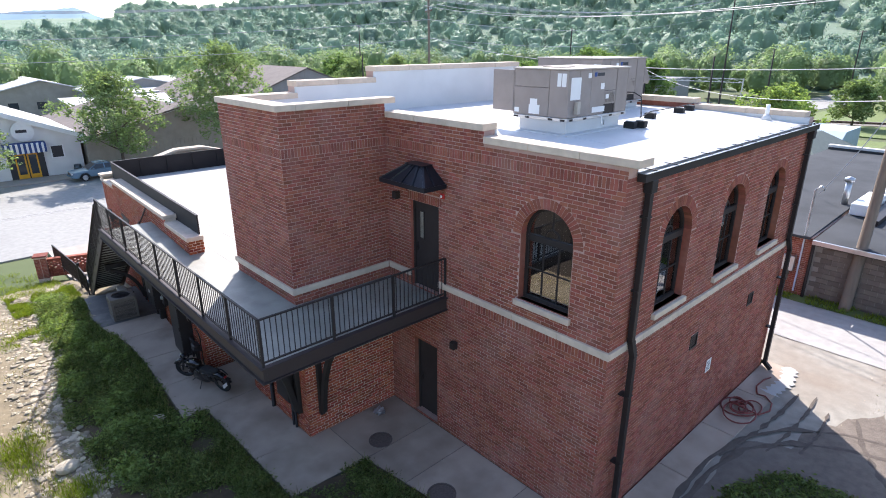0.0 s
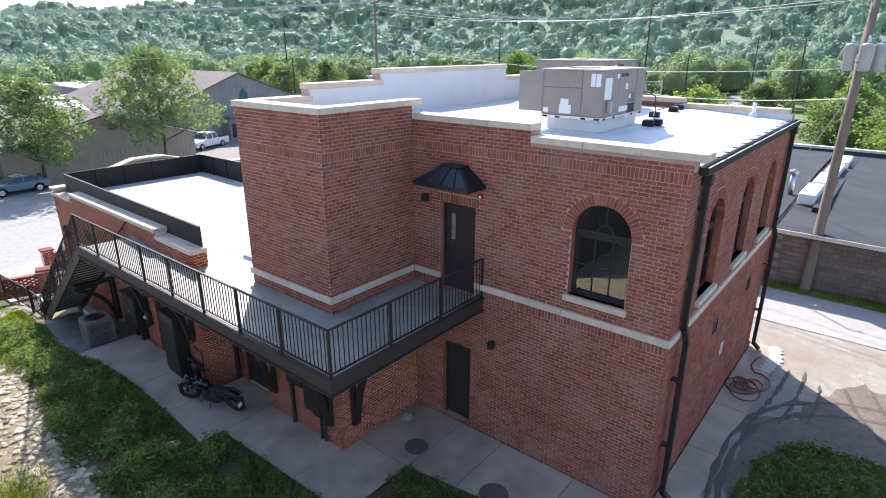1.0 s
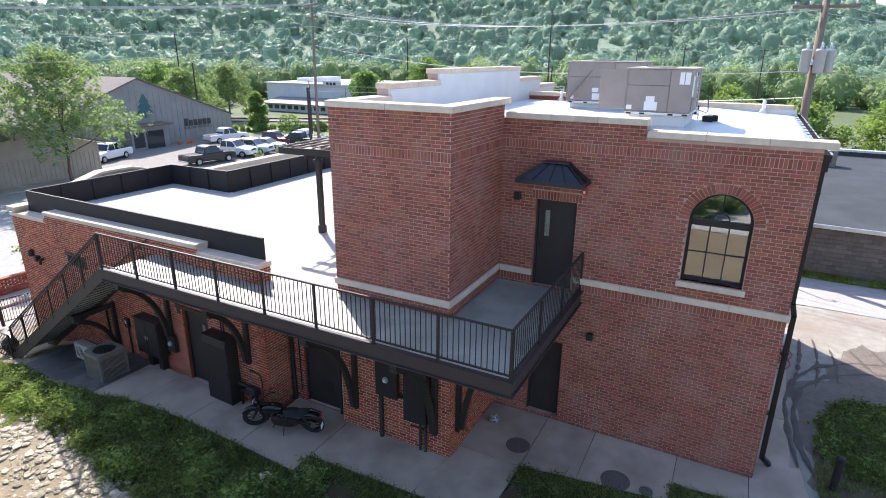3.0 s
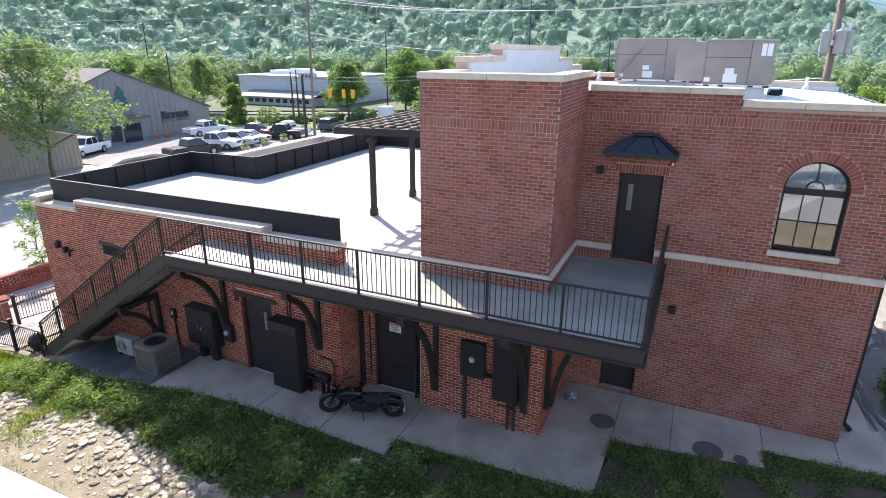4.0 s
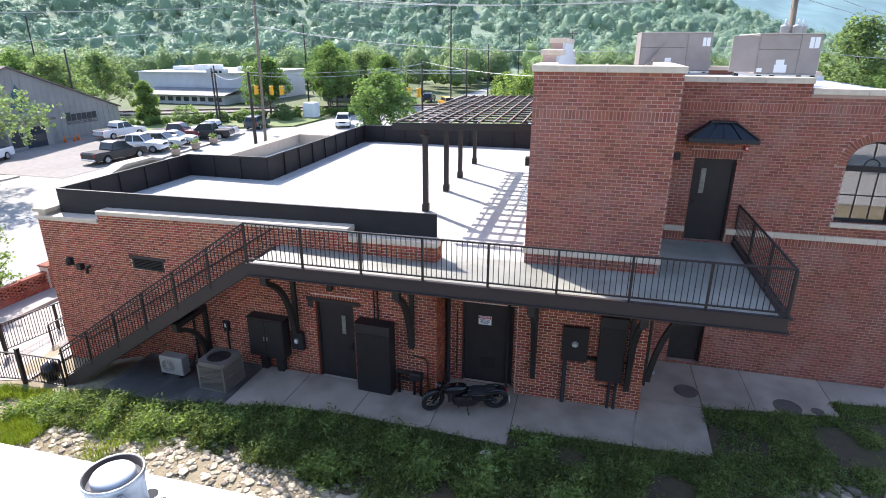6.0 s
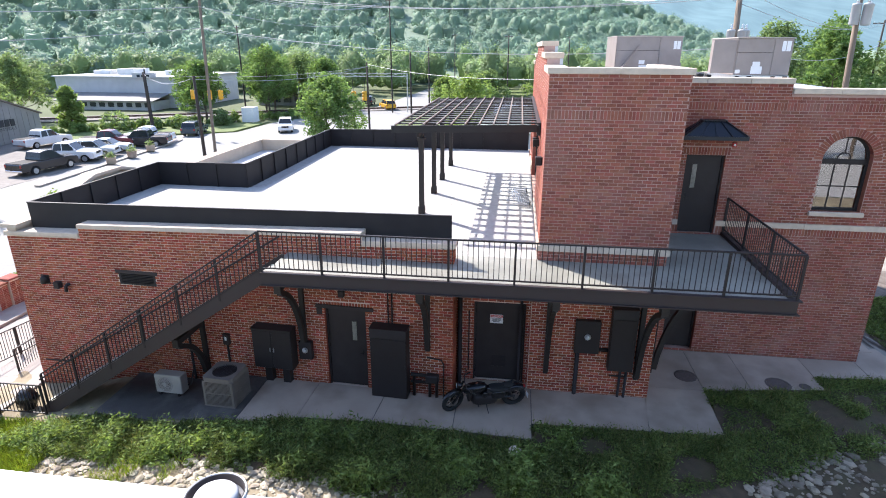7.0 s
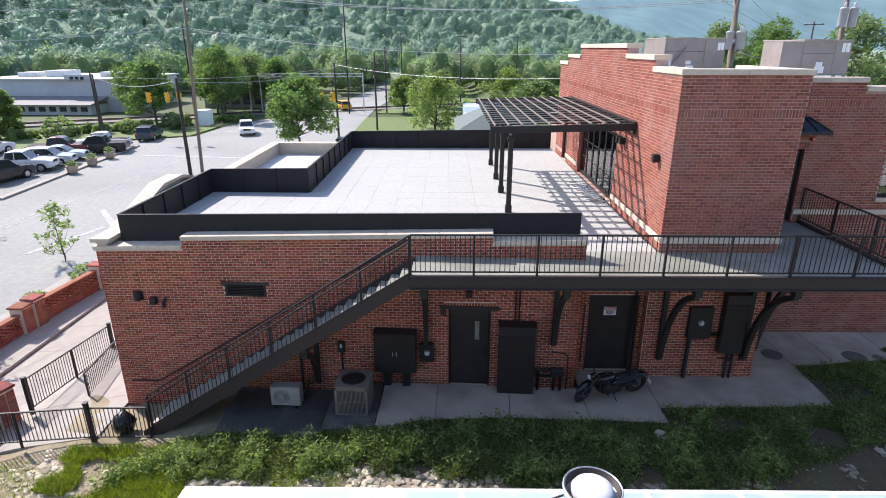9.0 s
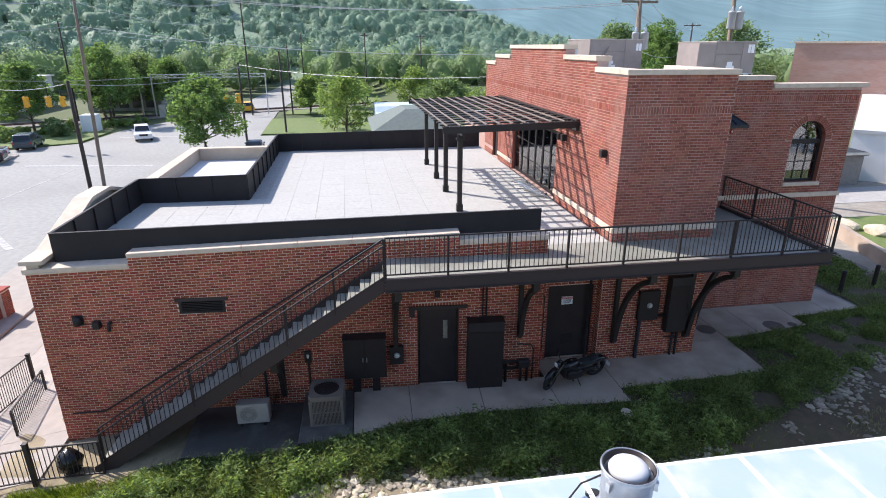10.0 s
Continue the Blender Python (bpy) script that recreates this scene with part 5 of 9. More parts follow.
wall_lamp(W_WEST, yy(9.55), 5.98)
wall_lamp(W_WEST, yy(7.50), 2.68)
wall_lamp(W_NORTH, NX(5.76), 6.02, s=1.15)
wall_lamp(W_NORTH, NX(8.75), 6.0, s=1.15)
wall_lamp(W_NORTH, NX(9.1), 6.0, s=1.15)
wall_lamp(W_WING, wing_at(17.93), 2.80)
wall_lamp(W_WING, wing_at(26.37), 2.50, "black twin wall lamp on the wing wall", 1.1)
for y, kind in ((26.82, "hood"), (26.08, "elbow")):
    t = thing("exhaust_hood" if kind == "hood" else "vent_elbow", "black rounded exhaust hood on the brick" if kind == "hood" else "black elbow vent pipe on the brick", "vent")
    t.matrix_basis = W_WING.m(wing_at(y), 2.62 if kind == "hood" else 2.42, 0.008)
    if kind == "hood":
        part("cowl", MB().lathe([(0.001, 0.13), (0.06, 0.12), (0.10, 0.06), (0.105, -0.1), (0.09, -0.1)], 16, pose(0, -0.05, 0)), BLACK, t, smooth=True)
        part("flange", MB().box(-0.13, 0.13, -0.012, 0.0, -0.14, 0.14), BLACK, t)
    else:
        part("pipe", MB().tube([(0, 0, 0.08), (0, -0.09, 0.08), (0, -0.13, 0.05), (0, -0.14, -0.1)], 0.045, 10), BLACK, t, smooth=True)
t = thing("fire_strobe", "small red fire alarm strobe by the canopy", "alarm")
t.matrix_basis = W_WEST.m(yy(7.95), 6.24, 0.008)
part("body", MB().box(-0.06, 0.06, -0.05, 0, -0.06, 0.06, None, 0.008), REDPLASTIC, t)
part("lens", MB().box(-0.025, 0.025, -0.075, -0.05, -0.03, 0.03, None, 0.006), LAMPGLASS, t)
t = thing("paper_notice", "white paper notice on the side wall", "notice")
t.matrix_basis = W_SOUTH.m(12.72 - WX, 1.80, 0.012)
part("sheet", MB().box(-0.14, 0.14, -0.003, 0, -0.18, 0.18), NOTICE, t)
for i in range(6):
    part("text_bar", MB().box(-0.10, 0.06 + 0.01 * (i % 3), -0.0045, -0.0032, 0.10 - 0.045 * i, 0.118 - 0.045 * i), DARKINK, t)

# ---- gutter and downpipes ----
gt = thing("gutter", "black metal gutter along the roof edge", "gutter")
part("trough", MB().box(7.98, EX + 0.1, SY - 0.17, SY - 0.15, 7.28, 7.42).box(7.98, EX + 0.1, SY - 0.15, SY - 0.012, 7.28, 7.30).box(7.98, 8.0, SY - 0.15, SY - 0.012, 7.30, 7.42).box(EX + 0.08, EX + 0.1, SY - 0.15, SY - 0.012, 7.30, 7.42), BLACK, gt)
part("drip_edge", MB().box(7.98, EX + 0.1, SY - 0.03, SY + 0.12, 7.428, 7.442), GALV, gt, "bright galvanised drip edge")
part("lip", MB().box(7.98, EX + 0.1, SY - 0.185, SY - 0.15, 7.42, 7.432), GALV, gt, "bright outer lip")
for i in range(13):
    part("hanger", MB().box(8.3 + 0.73 * i, 8.34 + 0.73 * i, SY - 0.18, SY + 0.06, 7.442, 7.452), BLACK, gt)
for x, lab in ((8.32, "black square downpipe at the building corner"), (EX - 0.2, "black square downpipe at the far corner")):
    t = thing("downpipe", lab, "downpipe", (x, SY - 0.1, 0))
    part("outlet", MB().box(-0.1, 0.1, -0.08, 0.08, 7.05, 7.279, None, 0.01), BLACK, t)
    part("upper_pipe", MB().box(-0.06, 0.06, -0.045, 0.06, 4.16, 7.05, None, 0.006), BLACK, t)
    part("offset", MB().beam((0, 0.0, 4.2), (0, -0.08, 3.88), 0.12, 0.11), BLACK, t)
    part("lower_pipe", MB().box(-0.06, 0.06, -0.125, -0.02, 0.18, 3.92, None, 0.006), BLACK, t)
    part("shoe", MB().beam((0, -0.07, 0.22), (0, -0.26, 0.05), 0.12, 0.10), BLACK, t)
    for z in (1.4, 3.0, 5.2, 6.6):
        part("strap", MB().box(-0.085, 0.085, -0.13 if z < 4 else -0.05, 0.095, z, z + 0.03), BLACK, t)


# ---- rooftop plant ----
def rooftop_unit(at, sx, sy, b0, sz, label, flap=0.0):
    """A packaged rooftop unit on a white curb; local x east, y north, origin on the roof."""
    t = thing("rooftop_unit", label, "air conditioner", at, group="rooftop units")
    part("curb", MB().box(0.1, sx - 0.1, 0.08, sy - 0.08, -0.02, b0 - 0.06, None, 0.01), MEMBRANE, t, "white membrane-wrapped curb")
    part("curb_apron", MB().box(-0.12, sx + 0.12, -0.14, sy + 0.14, -0.02, 0.008), MEMBRANE, t)
    rail = part("base_rail", MB().box(-0.02, sx + 0.02, -0.02, sy + 0.02, b0 - 0.06, b0 + 0.01, None, 0.006), GALV, t)
    for f in (0.06, 0.28, 0.72, 0.94):
        part("rail_slot", MB().box(-0.026, -0.021, sy * f - 0.06, sy * f + 0.06, b0 - 0.05, b0 - 0.008), BLACK, rail)
        part("rail_slot", MB().box(sx * f - 0.06, sx * f + 0.06, -0.026, -0.021, b0 - 0.05, b0 - 0.008), BLACK, rail)
    z0, z1 = b0 + 0.012, sz
    # end panels on the west face
    for nm, y0, y1, za, zb in (("west_panel", 0.0, 0.34 * sy, z0, z1), ("west_panel", 0.34 * sy, sy, z0, z0 + 0.62 * (z1 - z0)), ("west_panel", 0.34 * sy, sy, z0 + 0.62 * (z1 - z0), z1)):
        part(nm, MB().box(0.0, 0.05, y0 + 0.003, y1 - 0.003, za + 0.003, zb - 0.003, None, 0.008), ACPAINT, t)
    part("core", MB().box(0.03, sx, 0.03, sy, z0, z1), BLACK, t, "dark inner casing behind the panel joints")
    xs = (0.0, 0.17, 0.36, 0.60, 0.8, 1.0)
    for i in range(5):
        if i == 3:
            part("south_panel", MB().box(sx * xs[i] + 0.005, sx * xs[i + 1] - 0.005, 0.012, 0.06, z0 + 0.52 * (z1 - z0), z1 - 0.003, None, 0.006), ACPAINT, t)
            gr = part("louvre_panel", MB().box(sx * xs[i] + 0.005, sx * xs[i + 1] - 0.005, 0.006, 0.06, z0 + 0.22 * (z1 - z0), z0 + 0.51 * (z1 - z0), None, 0.006), ACPAINT, t)
            for k in range(7):
                x = sx * xs[i] + 0.05 + 0.055 * k
                part("louvre_slot", MB().box(x, x + 0.03, 0.0, 0.0055, z0 + 0.26 * (z1 - z0), z0 + 0.47 * (z1 - z0)), CONDENSER, gr)
        else:
            part("south_panel", MB().box(sx * xs[i] + 0.005, sx * xs[i + 1] - 0.005, 0.0, 0.05, z0 + 0.003, z1 - 0.003, None, 0.008), ACPAINT, t)
    for x in (sx, ):
        part("east_panel", MB().box(x, x + 0.03, 0.0, sy, z0, z1, None, 0.008), ACPAINT, t)
    part("north_panel", MB().box(0.0, sx, sy, sy + 0.03, z0, z1, None, 0.008), ACPAINT, t)
    tp = part("top", MB().box(-0.03, sx + 0.05, -0.03, sy + 0.05, z1, z1 + 0.03, None, 0.008), ACLIGHT, t, "pale sheet-metal top")
    part("fan_guard", MB().lathe([(0.36, 0.03), (0.36, 0.05), (0.34, 0.05), (0.06, 0.06), (0.001, 0.06)], 28, pose(sx * 0.3, sy * 0.55, z1)), CONDENSER, tp)
    h = z1 - z0
    for y, z, w, hh in ((0.06, 0.66, 0.11, 0.27), (0.19, 0.66, 0.10, 0.27), (0.50 * sy, 0.04, 0.30, 0.20), (0.55 * sy, 0.24, 0.20, 0.13), (0.9 * sy, 0.05, 0.13, 0.10)):
        part("label_sheet", MB().box(-0.004, -0.0005, y, y + w, z0 + z * h, z0 + z * h + hh), NOTICE, t, "white printed label sheet")
    for x, z, w, hh in ((0.09, 0.38, 0.36, 0.46), (0.52 * sx, 0.56, 0.14, 0.13), (0.62 * sx, 0.34, 0.12, 0.1), (0.3 * sx, 0.82, 0.12, 0.1), (0.40 * sx, 0.06, 0.5, 0.12)):
        part("label_sheet", MB().box(x, x + w, -0.005, -0.0005, z0 + z * h, z0 + z * h + hh), NOTICE, t, "white printed label sheet")
    part("logo_bar", MB().box(sx * 0.40, sx * 0.40 + 0.10, -0.004, -0.0005, z0 + 0.84 * h, z0 + 0.93 * h), BLUEFAB, t, "blue maker's mark")
    part("logo_bar", MB().box(sx * 0.40 + 0.12, sx * 0.40 + 0.40, -0.004, -0.0005, z0 + 0.85 * h, z0 + 0.92 * h), DARKINK, t, "dark maker's name bar")
    hd = part("intake_hood", MB().prism([(sx + 0.031, z0 + 0.42 * h), (sx + 0.5, z0 + 0.36 * h), (sx + 0.55, z0 + 0.5 * h), (sx + 0.031, z0 + 0.98 * h)], 0.1, sy * 0.75), ACPAINT, t, "sloped intake hood")
    part("hood_mouth", MB().box(sx + 0.1, sx + 0.48, 0.2, sy * 0.65, z0 + 0.33 * h, z0 + 0.345 * h), BLACK, hd)
    if flap:
        part("side_panel", MB().box(0.0, 0.03, sy + 0.035, sy + flap, z0 + 0.05, z1 - 0.03, None, 0.006), ACPAINT, t, "open access panel")
    part("disconnect", MB().box(sx * 0.10, sx * 0.10 + 0.12, -0.1, -0.006, z0 + 0.08, z0 + 0.34, None, 0.01), ACLIGHT, t)
    part("drain_trap", MB().tube([(sx * 0.5, -0.01, b0 - 0.0), (sx * 0.5, -0.12, b0 - 0.02), (sx * 0.5, -0.12, b0 - 0.18), (sx * 0.5 + 0.1, -0.12, b0 - 0.2), (sx * 0.5 + 0.1, -0.12, b0 - 0.1)], 0.016, 8), WHITEPAINT, t, smooth=True)
    return t


ROOFZ = 7.59
rooftop_unit((9.60, 6.15, ROOFZ), 2.35, 1.46, 0.33, 1.33, "taupe rooftop air conditioning unit with white label sheets", 0.66)
u2 = rooftop_unit((13.85, 8.05, ROOFZ + 0.005), 2.35, 2.24, 0.22, 1.44, "second taupe rooftop unit with a propped open panel")
part("propped_panel", MB().add([(-0.02, 1.45, 1.20), (-0.02, 2.15, 0.27), (-0.34, 2.15, 0.27), (-0.01, 1.45, 1.20), (-0.02, 2.13, 0.30), (-0.34, 2.13, 0.30)], [(0, 1, 2), (3, 5, 4), (0, 2, 5, 3), (1, 4, 5, 2), (0, 3, 4, 1)]), ACPAINT, u2, "propped access panel")
for k, (x, y) in enumerate(((11.75, 5.85), (12.05, 5.75), (13.75, 6.42), (15.55, 6.49), (16.4, 6.6))):
    t = thing("pipe_sleeper", "black rubber block that carries a gas pipe on the roof", "pipe support", (x, y, 7.572), 8, group="pipe blocks on the roof")
    part("block", MB().box(-0.11, 0.11, -0.13, 0.13, 0.0, 0.15, None, 0.012), TYRE, t)
    part("strut", MB().box(-0.03, 0.03, -0.11, 0.11, 0.151, 0.17), GALV, t)
single("gas_pipe", MB().tube([(12.1, 6.3, 8.35), (12.2, 6.1, 8.35), (12.3, 5.95, 8.25), (12.3, 5.9, 7.80), (12.35, 5.95, 7.76), (13.75, 6.42, 7.76), (15.55, 6.49, 7.76), (16.4, 6.6, 7.76), (17.0, 6.7, 7.76)], 0.014, 8), BLACK, "thin black gas pipe on rubber blocks across the roof", "pipe", smooth=True)
for x, y, z, h in ((16.55, 4.5, 7.47, 0.42), (16.7, 11.3, 7.59, 0.36)):
    t = thing("vent_pipe", "white plastic vent pipe with flashing on the roof", "vent pipe", (x, y, z))
    part("boot", MB().lathe([(0.16, 0.0), (0.08, 0.12), (0.06, 0.16)], 16), MEMBRANE, t, smooth=True)
    part("pipe", MB().cyl((0, 0, 0.1), (0, 0, h), 0.055, n=14), WHITEPAINT, t, smooth=True)

# ---- electrical gear on the lower walls ----
def cabinet(name, label, w, a, z, wd, h, d, doors=1, mat=BLACK, legs=0.0):
    t = thing(name, label, "electrical cabinet")
    t.matrix_basis = w.m(a, z, 0.01)
    part("body", MB().box(-wd / 2, wd / 2, -d, 0, 0, h, None, 0.008), mat, t)
    part("top", MB().box(-wd / 2 - 0.015, wd / 2 + 0.015, -d - 0.03, 0, h, h + 0.025), mat, t)
    for i in range(doors):
        x = -wd / 2 + wd / doors * i
        dr = part("door", MB().box(x + 0.012, x + wd / doors - 0.012, -d - 0.016, -d - 0.001, 0.03, h - (0.26 if h > 1.5 else 0.04), None, 0.004), mat, t)
        hx = x + wd / doors - 0.05 if i == 0 else x + 0.05
        part("latch", MB().box(hx - 0.012, hx + 0.012, -d - 0.035, -d - 0.016, h * 0.5 - 0.06, h * 0.5 + 0.06), GALV if doors == 2 else BLACK, dr, "bright latch" if doors == 2 else "")
    if h > 1.5:
        part("hood", MB().prism([(-d - 0.045, h - 0.22), (-d - 0.002, h + 0.02), (-d - 0.002, h - 0.22)], -wd / 2, wd / 2, pose(0, 0, 0, 0, 0, 90)), mat, t)
    for i in range(2 if legs else 0):
        x = (-wd * 0.22, wd * 0.25)[i]
        part("conduit", MB().box(x - 0.1, x + 0.1, -d * 0.6, -0.02, -legs, 0.0), mat, t)
    return t


METERGLASS = material("meter_glass", (0.55, 0.55, 0.52), 0.12, vary=0.6, scale=30, dark=(0.2, 0.2, 0.2))


def meter_at(w, a, z, wd, h, label):
    t = thing("electric_meter", label, "meter")
    t.matrix_basis = w.m(a, z, 0.01)
    part("box", MB().box(-wd / 2, wd / 2, -0.14, 0, -h / 2, h / 2, None, 0.008), BLACK, t)
    part("socket", MB().cyl((0, -0.14, 0.02), (0, -0.165, 0.02), 0.08, n=20), GALV, t, "bright meter ring")
    part("dial", MB().lathe([(0.062, 0.0), (0.062, 0.03), (0.05, 0.045), (0.001, 0.047)], 20, pose(0, -0.165, 0.02, 90, 0, 0)), METERGLASS, t, "glass meter dome", smooth=True)
    return t


cabinet("electrical_cabinet", "black double-door electrical cabinet on conduits", W_WING, wing_at(19.86), 0.50, 1.10, 1.15, 0.34, 2, BLACK, 0.55)
cabinet("electrical_cabinet", "tall black electrical cabinet standing at the wall", W_WING, wing_at(16.66), -0.02, 0.95, 1.98, 0.36, 1)
meter_at(W_WING, wing_at(19.02), 1.03, 0.36, 0.52, "black electric meter with a glass dial on the old wall")
meter_at(W_LOW, 13.12 - 11.69, 1.72, 0.62, 0.92, "large black electric meter panel under the balcony")
cabinet("electrical_cabinet", "tall black panel box hung on the old wall", W_LOW, 13.12 - 10.83, 0.86, 0.62, 1.72, 0.24, 1)
t = thing("small_meter", "small black switch box under the stair", "switch box")
t.matrix_basis = W_WING.m(wing_at(21.35), 1.12, 0.01)
part("box", MB().box(-0.09, 0.09, -0.1, 0, -0.16, 0.16, None, 0.006), BLACK, t)
part("window", MB().box(-0.03, 0.03, -0.105, -0.1, -0.02, 0.09), LAMPGLASS, t)
part("conduit", MB().cyl((0, -0.04, -1.4), (0, -0.04, -0.16), 0.03, n=8), BLACK, t)


def pipe(label, w, pts, r=0.025):
    return single("conduit_pipe", MB().tube([w.p(a, z, d) for a, z, d in pts], r, 8), BLACK, label, "conduit", smooth=True)


LW = lambda y: 13.12 - y
pipe("black vertical conduit below the meter panel", W_LOW, [(LW(11.9), -0.02, 0.06), (LW(11.9), 1.3, 0.06)], 0.055)
pipe("black horizontal conduit between the boxes", W_LOW, [(LW(11.38), 1.36, 0.07), (LW(11.14), 1.36, 0.07)], 0.05)
pipe("twin black conduit to the ground", W_LOW, [(LW(10.78), -0.02, 0.06), (LW(10.78), 0.88, 0.06)], 0.035)
pipe("twin black conduit to the ground", W_LOW, [(LW(10.63), -0.02, 0.06), (LW(10.63), 0.88, 0.06)], 0.035)
pipe("short black cross conduit", W_LOW, [(LW(11.05), 0.62, 0.06), (LW(10.6), 0.62, 0.06)], 0.022)
pipe("black conduit stub under the deck", W_LOW, [(LW(12.35), 2.6, 0.06), (LW(12.35), 3.4, 0.06)], 0.04)
pipe("thin black conduit up the wall above the tall cabinet", W_WING, [(wing_at(16.62), 2.0, 0.05), (wing_at(16.62), 3.42, 0.05)], 0.022)
pipe("thin black conduit up the wall above the tall cabinet", W_WING, [(wing_at(16.72), 2.0, 0.05), (wing_at(16.72), 3.42, 0.05)], 0.018)
pipe("thin black conduit bent round above a low bench of pipes", W_WING, [(wing_at(15.72), 1.12, 0.05), (wing_at(15.35), 1.08, 0.06), (wing_at(15.28), 0.95, 0.06), (wing_at(15.28), -0.02, 0.06)], 0.02)
pipe("brown downpipe on the old wall", W_RECESS, [(1.72, -0.05, 0.06), (1.72, 3.4, 0.06)], 0.04)
pipe("dark drain pipe in the recess corner", W_RECESS, [(0.12, -0.05, 0.07), (0.12, 3.4, 0.07)], 0.06)
pipe("thin conduit beside the wide door", W_RECESS, [(0.36, 0.3, 0.05), (0.36, 2.1, 0.05)], 0.016)
pipe("black conduit under the stair", W_WING, [(wing_at(22.5), -0.5, 0.05), (wing_at(22.5), 1.5, 0.05)], 0.035)
t = thing("pipe_manifold", "black gas pipe manifold close to the ground", "pipes")
t.matrix_basis = W_WING.m(wing_at(15.75), 0.0, 0.01)
part("header_pipe", MB().tube([(-0.38, -0.12, 0.62), (0.30, -0.12, 0.62)], 0.05, 8), BLACK, t, smooth=True)
part("header_pipe", MB().tube([(-0.38, -0.12, 0.42), (0.15, -0.12, 0.42)], 0.04, 8), BLACK, t, smooth=True)
for x in (-0.3, 0.12, 0.3):
    part("leg_pipe", MB().tube([(x, -0.12, 0.6), (x, -0.12, -0.02)], 0.04, 8), BLACK, t, smooth=True)
part("regulator", MB().box(0.02, 0.36, -0.24, -0.04, 0.46, 0.68, None, 0.03), BLACK, t)


# ---- condensers ----
def condenser(at, rz):
    t = thing("condenser_unit", "tan metal air conditioner condenser with a round top fan", "air conditioner", at, rz)
    s, H = 0.40, 0.84
    part("base", MB().box(-s - 0.02, s + 0.02, -s - 0.02, s + 0.02, 0, 0.05), CONDENSER, t)
    body = part("coil_core", MB().box(-s + 0.03, s - 0.03, -s + 0.03, s - 0.03, 0.05, H - 0.03), BLACK, t)
    for i in range(4):
        m = pose(0, 0, 0, 0, 0, 90 * i)
        for k in range(24):
            part("louvre_bar", MB().box(-s + 0.02 + k * 0.0325, -s + 0.038 + k * 0.0325, -s, -s + 0.02, 0.05, H - 0.12, m), CONDENSER, t)
        for z in (0.38,):
            part("louvre_rail", MB().box(-s, s, -s - 0.004, -s + 0.018, z, z + 0.022, m), CONDENSER, t)
        part("corner_post", MB().box(-s - 0.012, -s + 0.05, -s - 0.012, -s + 0.05, 0.05, H - 0.1, m), CONDENSER, t)
    top = MB()
    n = 32
    ring = [(s * (1 if abs(math.cos(e)) > abs(math.sin(e)) else abs(math.cos(e) / math.sin(e))) * (1 if math.cos(e) > 0 else -1), s * (1 if abs(math.sin(e)) >= abs(math.cos(e)) else abs(math.tan(e))) * (1 if math.sin(e) > 0 else -1)) for e in [2 * math.pi * (i + 0.5) / n for i in range(n)]]
    vs = []
    for z0, rr in ((H - 0.12, None), (H, None), (H, 0.31), (H - 0.16, 0.30)):
        for i in range(n):
            e = 2 * math.pi * (i + 0.5) / n
            vs.append((ring[i][0] * 1.03, ring[i][1] * 1.03, z0) if rr is None else (rr * math.cos(e), rr * math.sin(e), z0))
    top.add(vs, [(k * n + i, k * n + (i + 1) % n, (k + 1) * n + (i + 1) % n, (k + 1) * n + i) for k in range(3) for i in range(n)])
    tp = part("top_pan", top, CONDENSER, t)
    part("fan_well", MB().cyl((0, 0, H - 0.2), (0, 0, H - 0.16), 0.30, n=24), BLACK, tp)
    for i in range(3):
        part("fan_blade", MB().box(0.05, 0.27, -0.07, 0.07, H - 0.13, H - 0.12, pose(0, 0, 0, 0, 0, 120 * i)), GALV, tp)
    part("fan_hub", MB().cyl((0, 0, H - 0.15), (0, 0, H - 0.07), 0.07, n=16), BLACK, tp)
    for k in range(9):
        r = 0.04 + 0.033 * k
        part("guard_ring", MB().tube([(r * math.cos(2 * math.pi * i / 24), r * math.sin(2 * math.pi * i / 24), H + 0.006) for i in range(25)], 0.003, 4), BLACK, tp)
    return t


condenser((3.55, 20.86, -0.04), -3)
t = thing("mini_split_unit", "pale beige mini-split outdoor unit with a round grille", "air conditioner", (4.02, 22.75, -0.33), -3)
part("casing", MB().box(-0.15, 0.15, -0.4, 0.4, 0.06, 0.62, None, 0.02), ACLIGHT, t)
part("grille", MB().lathe([(0.001, 0.012), (0.06, 0.016), (0.07, 0.006), (0.2, 0.006), (0.22, 0.016), (0.23, 0.0)], 28, pose(-0.15, 0.1, 0.33, 0, -90, 0)), ACLIGHT, t)
for k in range(6):
    r = 0.08 + 0.022 * k
    part("guard_ring", MB().tube([(-0.16, 0.1 + r * math.cos(2 * math.pi * i / 24), 0.33 + r * math.sin(2 * math.pi * i / 24)) for i in range(25)], 0.004, 4), CONDENSER, t)
for y in (-0.28, 0.28):
    part("foot", MB().box(-0.17, 0.17, y - 0.03, y + 0.03, 0, 0.06), BLACK, t)
part("lineset", MB().tube([(0.12, -0.38, 0.2), (0.12, -0.5, 0.25), (0.3, -0.52, 0.6)], 0.025, 8), BLACK, t, smooth=True)


